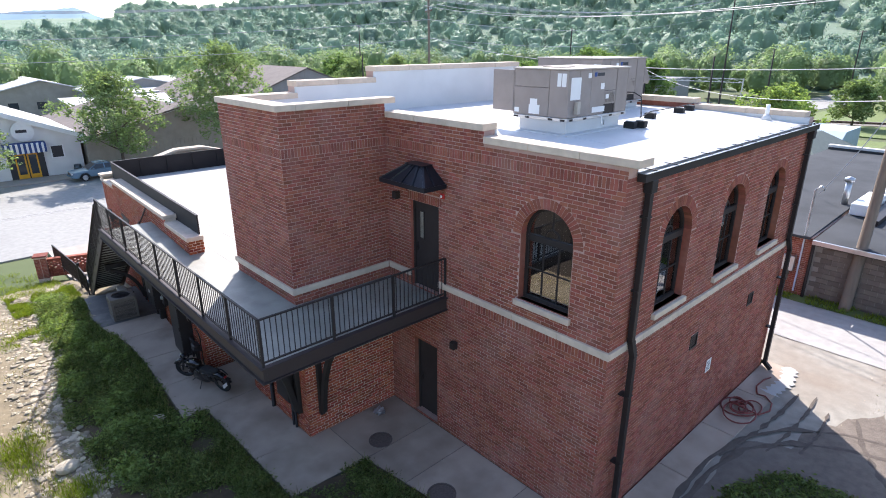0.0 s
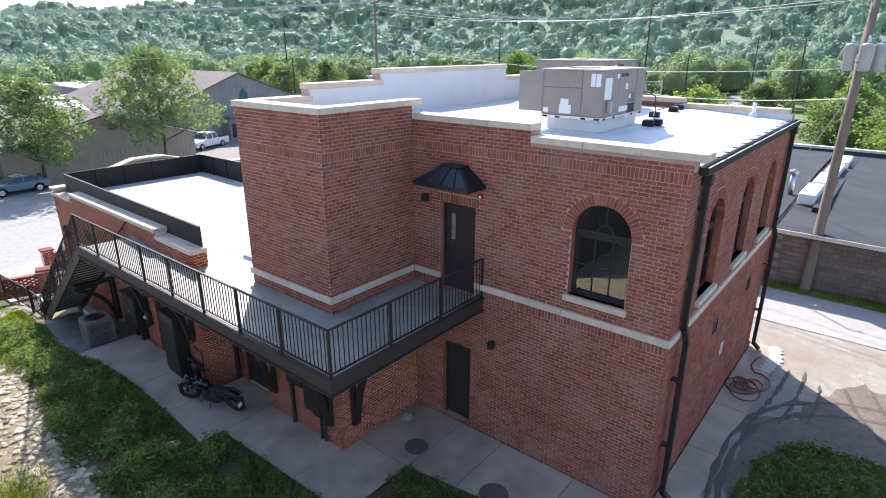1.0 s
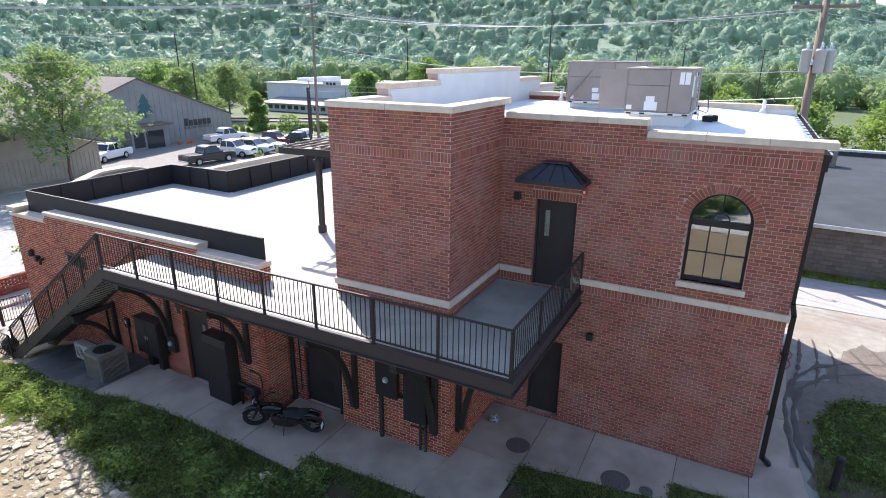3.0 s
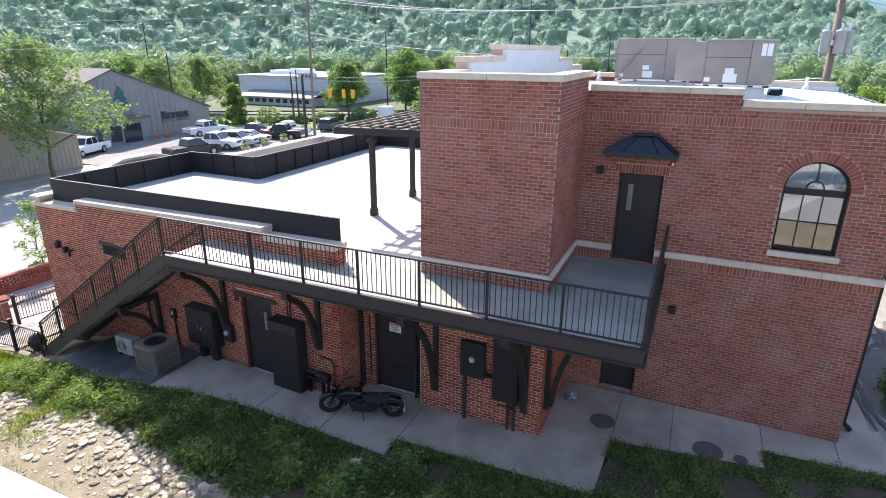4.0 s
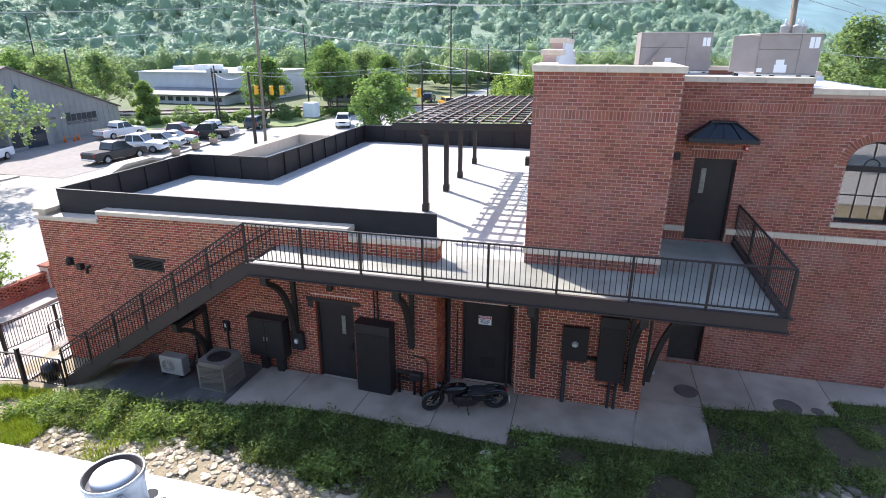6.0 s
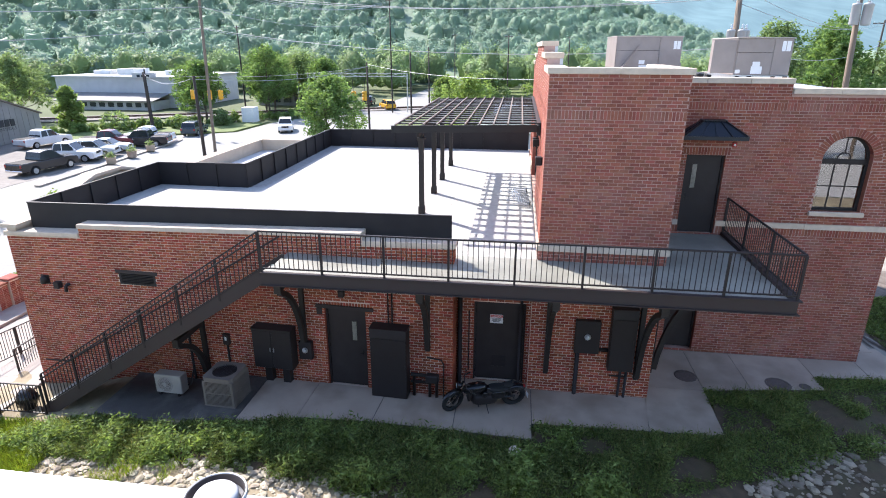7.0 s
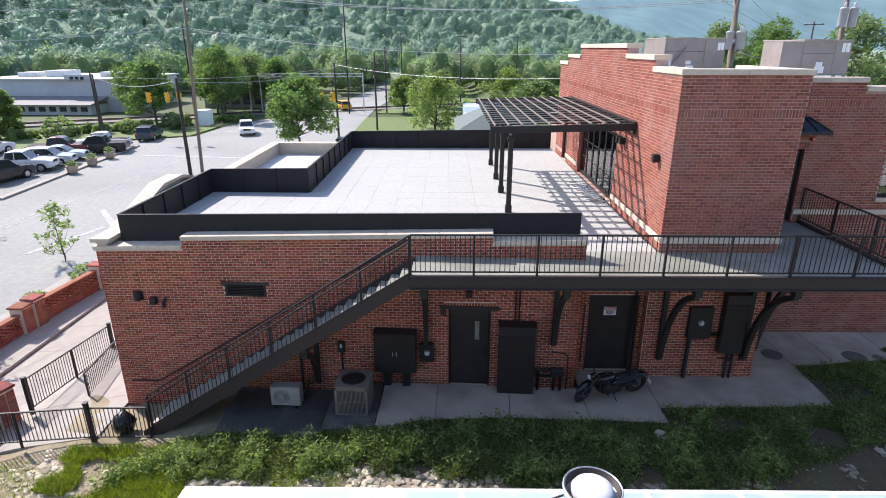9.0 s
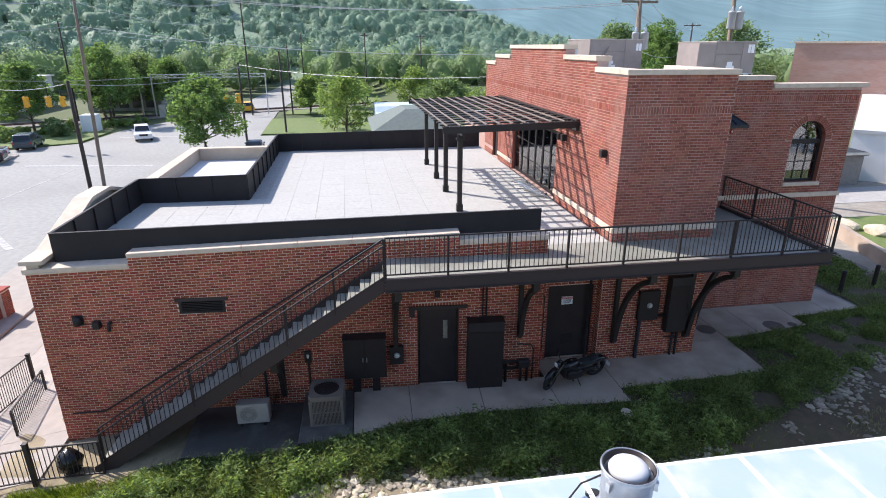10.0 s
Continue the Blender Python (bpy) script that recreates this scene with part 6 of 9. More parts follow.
# ---- motorcycle ----
def torus(R, r, n=28, k=10, m=None, flat_=1.0):
    mb = MB()
    vs = []
    for i in range(n):
        a = 2 * math.pi * i / n
        for j in range(k):
            b = 2 * math.pi * j / k
            vs.append(Vector(((R + r * math.cos(b)) * math.cos(a), r * flat_ * math.sin(b), (R + r * math.cos(b)) * math.sin(a))))
    if m is not None:
        vs = [m @ v for v in vs]
    return mb.add(vs, [(i * k + j, ((i + 1) % n) * k + j, ((i + 1) % n) * k + (j + 1) % k, i * k + (j + 1) % k) for i in range(n) for j in range(k)])


def blob(mb, c, s, m=None, n=12, k=8, power=0.8):
    """A rounded lump."""
    vs, fs = [], []
    sg_ = lambda v: math.copysign(abs(v) ** power, v)
    for j in range(k + 1):
        b = -math.pi / 2 + math.pi * j / k
        for i in range(n):
            a = 2 * math.pi * i / n
            p = Vector((c[0] + s[0] * sg_(math.cos(b)) * sg_(math.cos(a)), c[1] + s[1] * sg_(math.cos(b)) * sg_(math.sin(a)), c[2] + s[2] * sg_(math.sin(b))))
            vs.append(m @ p if m is not None else p)
    for j in range(k):
        for i in range(n):
            fs.append((j * n + i, j * n + (i + 1) % n, (j + 1) * n + (i + 1) % n, (j + 1) * n + i))
    return mb.add(vs, fs)


BIKE = material("black_bike_enamel", (0.010, 0.010, 0.011), 0.22, vary=0.2)
mc = thing("motorcycle", "black cruiser motorcycle leaning on its side stand on the walkway", "motorcycle", (4.0, 14.0, 0.0), 0)
mc.matrix_basis = pose(4.02, 14.2, 0.012) @ pose(0, 0, 0, 0, 0, math.degrees(math.atan2(1.55, -0.49))) @ pose(0, 0, 0, -12, 0, 0)
for nm, x, st in (("front_wheel", 0.83, 22), ("rear_wheel", -0.74, 0)):
    m = pose(x, 0, 0.315, 0, 0, st)
    fat = 0.052 if x > 0 else 0.066
    wl = part(nm, torus(0.315 - fat, fat, 32, 10, m=m), TYRE, mc, smooth=True)
    part("rim", torus(0.205, 0.012, m=m, flat_=2.2), BIKE, wl, smooth=True)
    part("hub", MB().cyl(m @ Vector((0, -0.06, 0)), m @ Vector((0, 0.06, 0)), 0.038, n=14), BIKE, wl)
    part("brake_disc", MB().lathe([(0.06, -0.002), (0.12, -0.002), (0.12, 0.002), (0.06, 0.002)], 24, m @ pose(0, 0.062, 0, 90, 0, 0)), IRON, wl)
    for i in range(9):
        a = 2 * math.pi * i / 9
        for s_ in (-0.12, 0.12):
            part("spoke", MB().beam(m @ Vector((0.035 * math.cos(a), 0, 0.035 * math.sin(a))), m @ Vector((0.2 * math.cos(a + s_), 0, 0.2 * math.sin(a + s_))), 0.009, 0.009), BIKE, wl)
part("fuel_tank", blob(MB(), (0.20, 0, 0.73), (0.31, 0.145, 0.125), pose(0, 0, 0, 0, 8, 0), 16, 10), BIKE, mc, smooth=True)
part("filler_cap", MB().cyl((0.24, 0, 0.82), (0.25, 0, 0.85), 0.032, n=14), CHROME, mc)
st_ = part("seat", blob(MB(), (-0.27, 0, 0.64), (0.30, 0.15, 0.075), pose(0, 0, 0, 0, -4, 0)), TYRE, mc, "black vinyl seat", smooth=True)
part("pillion_pad", blob(MB(), (-0.56, 0, 0.705), (0.14, 0.10, 0.04)), TYRE, st_, smooth=True)


def mudguard(c, r0, a0, a1, w, m=None):
    """A curved sheet mudguard over a wheel."""
    mb, n = MB(), 12
    vs = []
    for i in range(n + 1):
        a = radians(a0 + (a1 - a0) * i / n)
        for rr, yy_ in ((r0, -w), (r0 + 0.025, -w * 0.75), (r0 + 0.035, 0), (r0 + 0.025, w * 0.75), (r0, w)):
            v = Vector((rr * math.cos(a), yy_, rr * math.sin(a)))
            vs.append((m @ v) if m is not None else v + Vector(c))
    return mb.add(vs, [(5 * i + k, 5 * i + k + 1, 5 * i + k + 6, 5 * i + k + 5) for i in range(n) for k in range(4)])


part("rear_fender", mudguard((-0.74, 0, 0.315), 0.345, 12, 128, 0.085), BIKE, mc, smooth=True)
part("front_fender", mudguard((0, 0, 0), 0.33, 35, 140, 0.06, pose(0.83, 0, 0.315, 0, 0, 22)), BIKE, mc, smooth=True)
part("crankcase", blob(MB(), (0.02, 0, 0.34), (0.34, 0.16, 0.17), None, 14, 8, 0.6), BLACK, mc, smooth=True)
for lean_ in (-22, 22):
    cyl_ = part("cylinder", MB().cyl((0.04, 0, 0.40), (0.04 + 0.26 * math.sin(radians(lean_)), 0, 0.40 + 0.26 * math.cos(radians(lean_))), 0.06, n=14), BLACK, mc)
    for k in range(6):
        f_ = 0.08 + 0.028 * k
        c0 = Vector((0.04 + f_ * math.sin(radians(lean_)), 0, 0.40 + f_ * math.cos(radians(lean_))))
        ax = Vector((math.sin(radians(lean_)), 0, math.cos(radians(lean_)))) * 0.005
        part("fin", MB().cyl(c0 - ax, c0 + ax, 0.085, n=16), BIKE, cyl_)
    part("head", MB().box(-0.07, 0.07, -0.075, 0.075, -0.03, 0.04, pose(0.04 + 0.27 * math.sin(radians(lean_)), 0, 0.40 + 0.27 * math.cos(radians(lean_)), 0, lean_, 0), 0.015), BIKE, cyl_)
for s_ in (-1, 1):
    part("primary_cover", MB().lathe([(0.001, 0.03), (0.085, 0.026), (0.105, 0.0)], 20, pose(0.10, 0.115 * s_, 0.31, -90 * s_, 0, 0)), CHROME if s_ > 0 else BIKE, mc, smooth=True)
for s_ in (-1, 1):
    part("side_cover", blob(MB(), (-0.30, 0.12 * s_, 0.49), (0.19, 0.045, 0.12), None, 14, 8, 0.6), BIKE, mc, smooth=True)
    part("saddlebag_rail", MB().tube([(-0.40, 0.14 * s_, 0.60), (-0.70, 0.15 * s_, 0.66), (-0.98, 0.10 * s_, 0.62)], 0.02, 8), BLACK, mc, smooth=True)
part("belt_guard", MB().box(-0.74, 0.05, 0.10, 0.13, 0.36, 0.42, None, 0.01), BIKE, mc)
part("oil_tank", blob(MB(), (-0.16, 0, 0.50), (0.20, 0.13, 0.14), None, 14, 8, 0.6), BLACK, mc, smooth=True)
part("radiator", MB().box(0.40, 0.47, -0.12, 0.12, 0.34, 0.70, None, 0.02), BLACK, mc)
part("number_plate", MB().box(-1.06, -1.045, 0.06, 0.20, 0.36, 0.48, None, 0.004), NOTICE, mc, "pale blank plate")
part("air_cleaner", MB().lathe([(0.001, 0.05), (0.075, 0.045), (0.09, 0.02), (0.085, 0.0)], 18, pose(0.05, 0.10, 0.54, -90, 0, 0)), BIKE, mc, smooth=True)
part("frame_tube", MB().tube([(0.52, 0, 0.82), (0.42, 0, 0.45), (0.32, 0, 0.2), (-0.3, 0, 0.2), (-0.5, 0, 0.42), (-0.74, 0, 0.315)], 0.02, 8), BLACK, mc, smooth=True)
part("frame_tube", MB().tube([(0.52, 0, 0.82), (0.1, 0, 0.68), (-0.35, 0, 0.60), (-0.6, 0, 0.64)], 0.02, 8), BLACK, mc, smooth=True)
for y in (-0.09, 0.09):
    part("fork_leg", MB().cyl((0.84, y, 0.315), (0.57, y, 0.86), 0.03, n=10), BIKE, mc)
    part("shock", MB().cyl((-0.72, y * 1.45, 0.33), (-0.55, y * 1.45, 0.64), 0.024, n=10), BLACK, mc)
    part("exhaust", MB().tube([(0.14 + y, -0.1, 0.52), (0.26 + y, -0.16, 0.36), (0.1, -0.17, 0.22), (-0.25, -0.18, 0.2 + y * 0.4), (-0.85, -0.19, 0.26 + y * 0.6)], [0.022, 0.022, 0.024, 0.034, 0.038], 10), BLACK, mc, smooth=True)
    part("foot_peg", MB().cyl((0.22, y * 1.5, 0.28), (0.22, y * 3.0, 0.28), 0.014, n=8), CHROME, mc)
hb_ = part("handlebar", MB().tube([(0.36, -0.38, 0.85), (0.50, -0.28, 0.88), (0.55, -0.1, 0.87), (0.55, 0.1, 0.87), (0.50, 0.28, 0.88), (0.36, 0.38, 0.85)], 0.013, 8), BLACK, mc, smooth=True)
for y in (-0.37, 0.37):
    part("grip", MB().cyl((0.33, y * 1.06, 0.843), (0.43, y * 0.92, 0.862), 0.019, n=10), TYRE, hb_)
    part("mirror", MB().tube([(0.48, y * 0.84, 0.88), (0.46, y, 0.96)], 0.006, 6).box(0.445, 0.46, y - 0.05, y + 0.05, 0.945, 0.985), BLACK, hb_)
hl = part("headlight", MB().lathe([(0.001, 0.0), (0.075, 0.02), (0.08, 0.09), (0.04, 0.14)], 18, pose(0.76, 0, 0.83, 0, -90, 0)), BIKE, mc, smooth=True)
part("lens", MB().cyl((0.762, 0, 0.83), (0.767, 0, 0.83), 0.068, n=18), LAMPGLASS, hl)
part("tail_light", MB().box(-1.02, -0.97, -0.045, 0.045, 0.58, 0.63, None, 0.01), REDLENS, mc)
part("side_stand", MB().tube([(0.0, 0.11, 0.25), (-0.04, 0.30, 0.06)], 0.012, 6), BLACK, mc)

# ---- hose, planters, bits on the ground ----
r2 = random.Random(3)
pts = []
for i in range(190):
    a = i * 0.21 + 0.5 * math.sin(i * 0.083)
    rr = 0.30 + 0.16 * math.sin(i * 0.061 + 1.0) + 0.07 * math.sin(i * 0.31)
    pts.append((14.15 + rr * 1.15 * math.cos(a) + 0.22 * math.sin(i * 0.045), 2.98 + rr * 0.85 * math.sin(a) + 0.12 * math.sin(i * 0.071 + 2.0), 0.035 + 0.0007 * i))
pts += [(14.25, 2.55, 0.06), (14.7, 2.42, 0.035), (15.1, 2.5, 0.035), (15.35, 2.75, 0.035), (15.3, 2.95, 0.035), (15.7, 3.12, 0.035), (16.2, 3.1, 0.035), (16.5, 3.0, 0.035)]
single("garden_hose", MB().tube(pts, 0.02, 6), HOSE, "tangled dark red rubber hose coil on the concrete", "hose", smooth=True)
mb = MB()
for i in range(16):
    mb.tube([(6.75 + 0.24 * r2.random(), 9.45 + 0.3 * r2.random(), 0.03 + 0.1 * r2.random()) for _ in range(3)], 0.03, 6)
single("rag_heap", mb, GALV, "small crumpled heap of grey sheeting by the wall", "rubbish", smooth=True)
for x, y in ((8.13, 1.92), (8.46, 0.14)):
    t = thing("bollard", "short black bollard light in the grass", "bollard", (x, y, -0.03), group="bollards")
    part("post", MB().cyl((0, 0, 0), (0, 0, 0.86), 0.08, n=16), BLACK, t)
    part("cap", MB().lathe([(0.08, 0.86), (0.085, 0.90), (0.04, 0.93), (0.001, 0.935)], 16), BLACK, t, smooth=True)
# galvanised carts by the folding doors
ct = thing("folded_trestle", "folded galvanised trestle frames lying by the terrace doors", "trestle", (10.6, 13.50, Z_DECK), 3)
for i in range(7):
    part("tube", MB().tube([(-0.9 + 0.05 * i, -0.3 + 0.09 * i, 0.05 + 0.03 * i), (1.5 - 0.1 * i, -0.25 + 0.08 * i, 0.06 + 0.03 * i)], 0.018, 6), GALV, ct)
for i in range(9):
    part("rung", MB().tube([(-0.8 + 0.28 * i, -0.32, 0.09 + 0.01 * i), (-0.75 + 0.28 * i, 0.34, 0.14 + 0.01 * i)], 0.014, 6), GALV, ct)
for x in (-0.7, 1.3):
    part("wheel", torus(0.07, 0.02, 14, 6, pose(x, -0.3, 0.09)), TYRE, ct, smooth=True)


# ---- planting helpers ----
def quad_mesh(name, quads, mat):
    """A mesh from an array of four-cornered leaves (n, 4, 3)."""
    q = np.asarray(quads, dtype=np.float32)
    n = len(q)
    me = bpy.data.meshes.new(name)
    me.vertices.add(n * 4)
    me.vertices.foreach_set("co", q.reshape(-1))
    me.loops.add(n * 4)
    me.loops.foreach_set("vertex_index", np.arange(n * 4, dtype=np.int32))
    me.polygons.add(n)
    me.polygons.foreach_set("loop_start", np.arange(0, n * 4, 4, dtype=np.int32))
    me.polygons.foreach_set("loop_total", np.full(n, 4, dtype=np.int32))
    me.materials.append(mat)
    me.update(calc_edges=True)
    return me


def leaves(rs, centres, size, up=0.5, long=1.6):
    """Leaf shapes (pointed lozenges) at the centres, turned at random."""
    n = len(centres)
    a = rs.normal(size=(n, 3))
    a[:, 2] *= 0.5
    a /= np.linalg.norm(a, axis=1)[:, None]
    b = rs.normal(size=(n, 3))
    b[:, 2] += up
    c = np.cross(a, b)
    c /= np.linalg.norm(c, axis=1)[:, None] + 1e-9
    s = (size * rs.uniform(0.6, 1.3, n))[:, None]
    return np.stack([centres - a * s * long * 0.5, centres + c * s * 0.42 + a * s * 0.05, centres + a * s * long * 0.5, centres - c * s * 0.42 + a * s * 0.05], axis=1)


def crown_points(rs, lobes, per, spread):
    """Places for leaves in clumps on the shells of lobes (x, y, z, r)."""
    out = []
    for x, y, z, r in lobes:
        k = max(4, int(per * r * r))
        d = rs.normal(size=(k, 3))
        d /= np.linalg.norm(d, axis=1)[:, None]
        rad = r * (rs.uniform(0.35, 1.0, k) ** 0.5) * (1 + 0.25 * np.sin(d[:, 0] * 5 + x) * np.cos(d[:, 1] * 6 + y))
        cl = np.array([x, y, z]) + d * rad[:, None] * np.array([1, 1, 0.8])
        pts = cl[:, None, :] + rs.normal(size=(k, 9, 3)) * spread
        out.append(pts.reshape(-1, 3))
    return np.concatenate(out)


def tree(at, height, width, mat, label, seed, trunk=0.16, bare=0.28, leaf=0.22, per=17, name="tree"):
    """A tapered trunk with limbs and a crown of leaf clumps."""
    rs = np.random.RandomState(seed)
    t = thing(name, label, "tree", at)
    mb = MB()
    top = height * 0.8
    spine = [(0.12 * math.sin(i * 1.7 + seed), 0.12 * math.cos(i * 1.3 + seed), -0.2 + (top + 0.2) * i / 6) for i in range(7)]
    spine[0] = (0, 0, -0.2)
    mb.tube(spine, [trunk * (1.25 - 1.1 * i / 6) for i in range(7)], 9)
    lobes = []
    n = 13
    for i in range(n):
        f = bare + (0.93 - bare) * (i + 0.5) / n
        ang = i * 2.4 + seed
        prof = math.sin(math.pi * min(1.0, 0.18 + 0.80 * (f - bare) / (1 - bare)) ** 0.8)
        reach = width / 2 * prof * rs.uniform(0.5, 1.08)
        z = height * f
        s = Vector(spine[min(6, int(f * 7))])
        e = Vector((reach * math.cos(ang), reach * math.sin(ang), z))
        b = Vector((s.x, s.y, max(height * bare * 0.7, z - reach * 0.7 - 0.3)))
        mb.tube([b, b.lerp(e, 0.5) + Vector((0, 0, -0.05 * reach)), e], [trunk * 0.4, trunk * 0.25, trunk * 0.08], 6)
        lobes.append((e.x, e.y, e.z, width * rs.uniform(0.10, 0.20)))
        lobes.append((e.x * 0.5, e.y * 0.5, e.z + 0.1 * height * rs.uniform(-0.5, 0.8), width * rs.uniform(0.09, 0.17)))
    lobes.append((0, 0, height * 0.90, width * 0.15))
    part("trunk", mb, BARK, t, smooth=True)
    pts = crown_points(rs, lobes, per * 3.4 / max(width * width * 0.03, 0.35), leaf * 0.8)
    part("crown", quad_mesh("crown", leaves(rs, pts, leaf), mat), None, t)
    return t


def bank_z(x, y):
    return ground_z(x, y) - 0.03 + 0.05 * noise.noise(Vector((x * 1.3, y * 1.3, 0)))


rs = np.random.RandomState(11)


def sprigs(count, place, size, tall, per, long=2.2):
    """Leafy weeds: stems of leaves at places given by place(rs)."""
    cs = []
    while len(cs) < count:
        p = place()
        if p:
            cs.append(p)
    cs = np.array(cs)
    h = tall * rs.uniform(0.25, 1.0, len(cs)) ** 1.3
    f = rs.uniform(0.1, 1.0, (len(cs), per))
    off = rs.normal(size=(len(cs), per, 3)) * np.array([0.055, 0.055, 0.02])
    pts = cs[:, None, :3] + off * (0.6 + f[..., None])
    pts[..., 2] += f * h[:, None] * cs[:, 3][:, None]
    return leaves(rs, pts.reshape(-1, 3), size, 0.45, long)


OUTER = [(1.0, 4.9), (4.0, 4.0), (6.0, 3.1), (9.0, 2.1), (10.0, 1.6), (12.0, 0.85), (13.4, 0.7), (16.35, 0.85), (18.5, 1.02), (20.9, 1.3), (23.4, 1.35), (27.0, 1.5)]


def weed_outer(y):
    """Where the weeds give way to stones and bare soil."""
    for (y0, x0), (y1, x1) in zip(OUTER, OUTER[1:]):
        if y0 <= y <= y1:
            return x0 + (x1 - x0) * (y - y0) / (y1 - y0) + 0.3 * noise.noise(Vector((y * 0.7, 3, 0)))
    return 1.6


def weed_place():
    y = rs.uniform(1.2, 26.3)
    e = walk_edge(y)
    depth = e - weed_outer(y)
    u = rs.uniform() ** 1.1
    x = e - 0.12 - u * depth + 0.1 * noise.noise(Vector((y * 2.5, 1, 0)))
    den = noise.noise(Vector((x * 0.8, y * 0.8, 4.0)))
    if den < -0.08 and u > 0.10 or rs.uniform() < (u - 0.7) * 1.6:
        return None
    if x > 2.4 and y > 18.9 and y < 24.5 and x > e:
        return None
    return (x, y, bank_z(x, y), 0.2 + 0.25 * min(1.0, u * 3) + 1.7 * min(1.0, u * 4) * max(0.0, noise.noise(Vector((x * 1.9, y * 1.9, 9.0))) + 0.05))


single("weeds", quad_mesh("weeds", sprigs(12000, weed_place, 0.032, 0.40, 12, 2.8), WEED), None, "dense low green weeds along the walkway edge", "weeds", "stuff")


def belt_place():
    p = weed_place()
    return p and (p[0], p[1], p[2], 1)


# dark soil under the weeds
mb = MB()
ys_ = [1.6 + 0.2 * j for j in range(124)]
for y in ys_:
    x0, x1 = weed_outer(y) - 0.2 - 0.35 * noise.noise(Vector((y * 1.1, 7.0, 0))), walk_edge(y) - 0.02
    x0 -= 2.0 * smooth(12.5, 9.0, y)
    for i in range(13):
        x = x0 + (x1 - x0) * i / 12
        mb.v.append((x, y, bank_z(x, y) + (0.014 if 0 < i else -0.02)))
mb.f += [(13 * j + i, 13 * j + i + 1, 13 * j + i + 14, 13 * j + i + 13) for j in range(len(ys_) - 1) for i in range(12)]
single("ground_humus", mb, HUMUS, "dark brown leafy soil under the weeds", "ground", "structure", True)


def low_place():
    y = rs.uniform(1.2, 26.3)
    e, o = walk_edge(y), weed_outer(y)
    x = rs.uniform(o - 0.1, e - 0.03)
    if noise.noise(Vector((x * 1.1, y * 1.1, 21.0))) < 0.02:
        return None
    return (x, y, bank_z(x, y) + 0.01, 1)


single("ground_cover", quad_mesh("ground_cover", sprigs(9000, low_place, 0.028, 0.09, 7), WEED), None, "low creeping green plants on the dark soil", "weeds", "stuff")


def tall_place():
    k = rs.randint(34)
    y = 11.5 + 0.44 * k + 0.5 * math.sin(k * 2.3)
    o, e = weed_outer(y), walk_edge(y)
    x, y = o + (e - 0.5 - o) * (0.12 + 0.75 * abs(math.sin(k * 1.7)) ** 2) + rs.normal() * 0.16, y + rs.normal() * 0.2
    if x > walk_edge(y) - 0.3:
        return None
    return (x, y, bank_z(x, y), 1.0)


single("tall_weeds", quad_mesh("tall_weeds", sprigs(1150, tall_place, 0.042, 0.62, 22, 2.8), WEED_PALE), None, "taller leafy weeds in clumps on the bank", "weeds", "stuff")


def blades(count, place, tall, wide):
    cs = []
    while len(cs) < count:
        p = place()
        if p:
            cs.append(p)
    cs = np.array(cs)
    n = len(cs)
    ang = rs.uniform(0, 2 * math.pi, n)
    d = np.stack([np.cos(ang), np.sin(ang), np.zeros(n)], 1)
    lean = rs.normal(size=(n, 2)) * 0.4
    h = (tall * rs.uniform(0.4, 1.0, n))[:, None]
    tip = cs[:, :3] + np.concatenate([lean * h, h], 1)
    mid = cs[:, :3] * 0.5 + tip * 0.5 - np.concatenate([lean * h * 0.15, np.zeros((n, 1))], 1)
    return np.stack([cs[:, :3] - d * wide * 0.5, mid - d * wide * 0.4, tip, mid + d * wide * 0.5], 1)


single("belt_grass", quad_mesh("belt_grass", blades(24000, belt_place, 0.30, 0.010), WEED), None, "long grass blades among the weeds", "grass", "stuff")
single("dry_stalks", quad_mesh("dry_stalks", blades(3600, belt_place, 0.36, 0.010), STRAW), None, "dry tan stalks among the weeds", "grass", "stuff")


def grass_place():
    k = rs.randint(10)
    if k < 6:
        x, y = rs.uniform(0.6, 3.1), rs.uniform(24.3, 28.2)
    elif k < 8:
        x, y = rs.uniform(-3.0, 2.9), rs.uniform(28.0, 34.5)
    else:
        c = ((0.6, 21.6), (-0.6, 14.5), (-1.8, 18.0), (0.2, 11.8))[rs.randint(4)]
        x, y = c[0] + rs.normal() * 0.35, c[1] + rs.normal() * 0.6
    if noise.noise(Vector((x * 1.1, y * 1.1, 6.0))) < -0.12 or (x > 2.6 and y < 26.2):
        return None
    return (x, y, bank_z(x, y), 1)


single("bright_grass", quad_mesh("bright_grass", blades(26000, grass_place, 0.26, 0.016), GRASS), None, "bright sunlit tufts of grass near the fence", "grass", "stuff")


def scrub_place():
    x, y = rs.uniform(-3.4, 1.6), rs.uniform(3.0, 30.0)
    if x > weed_outer(y) + 0.2 or noise.noise(Vector((x * 0.9, y * 0.6, 14.0))) < 0.05:
        return None
    return (x, y, bank_z(x, y), 1)


single("dry_scrub", quad_mesh("dry_scrub", blades(9000, scrub_place, 0.13, 0.014), STRAW), None, "thin dry straw and low grass on the bare soil", "grass", "stuff")


def side_place():
    x, y = rs.uniform(8.0, 13.4), rs.uniform(-2.6, 2.5)
    if ((x - 10.75) / 1.95) ** 2 + ((y - 0.55 + 0.25 * (x - 10.75)) / 1.55) ** 2 > 1 + 0.4 * noise.noise(Vector((x, y, 2.0))):
        return None
    return (x, y, ground_z(x, y) - 0.01, 1)


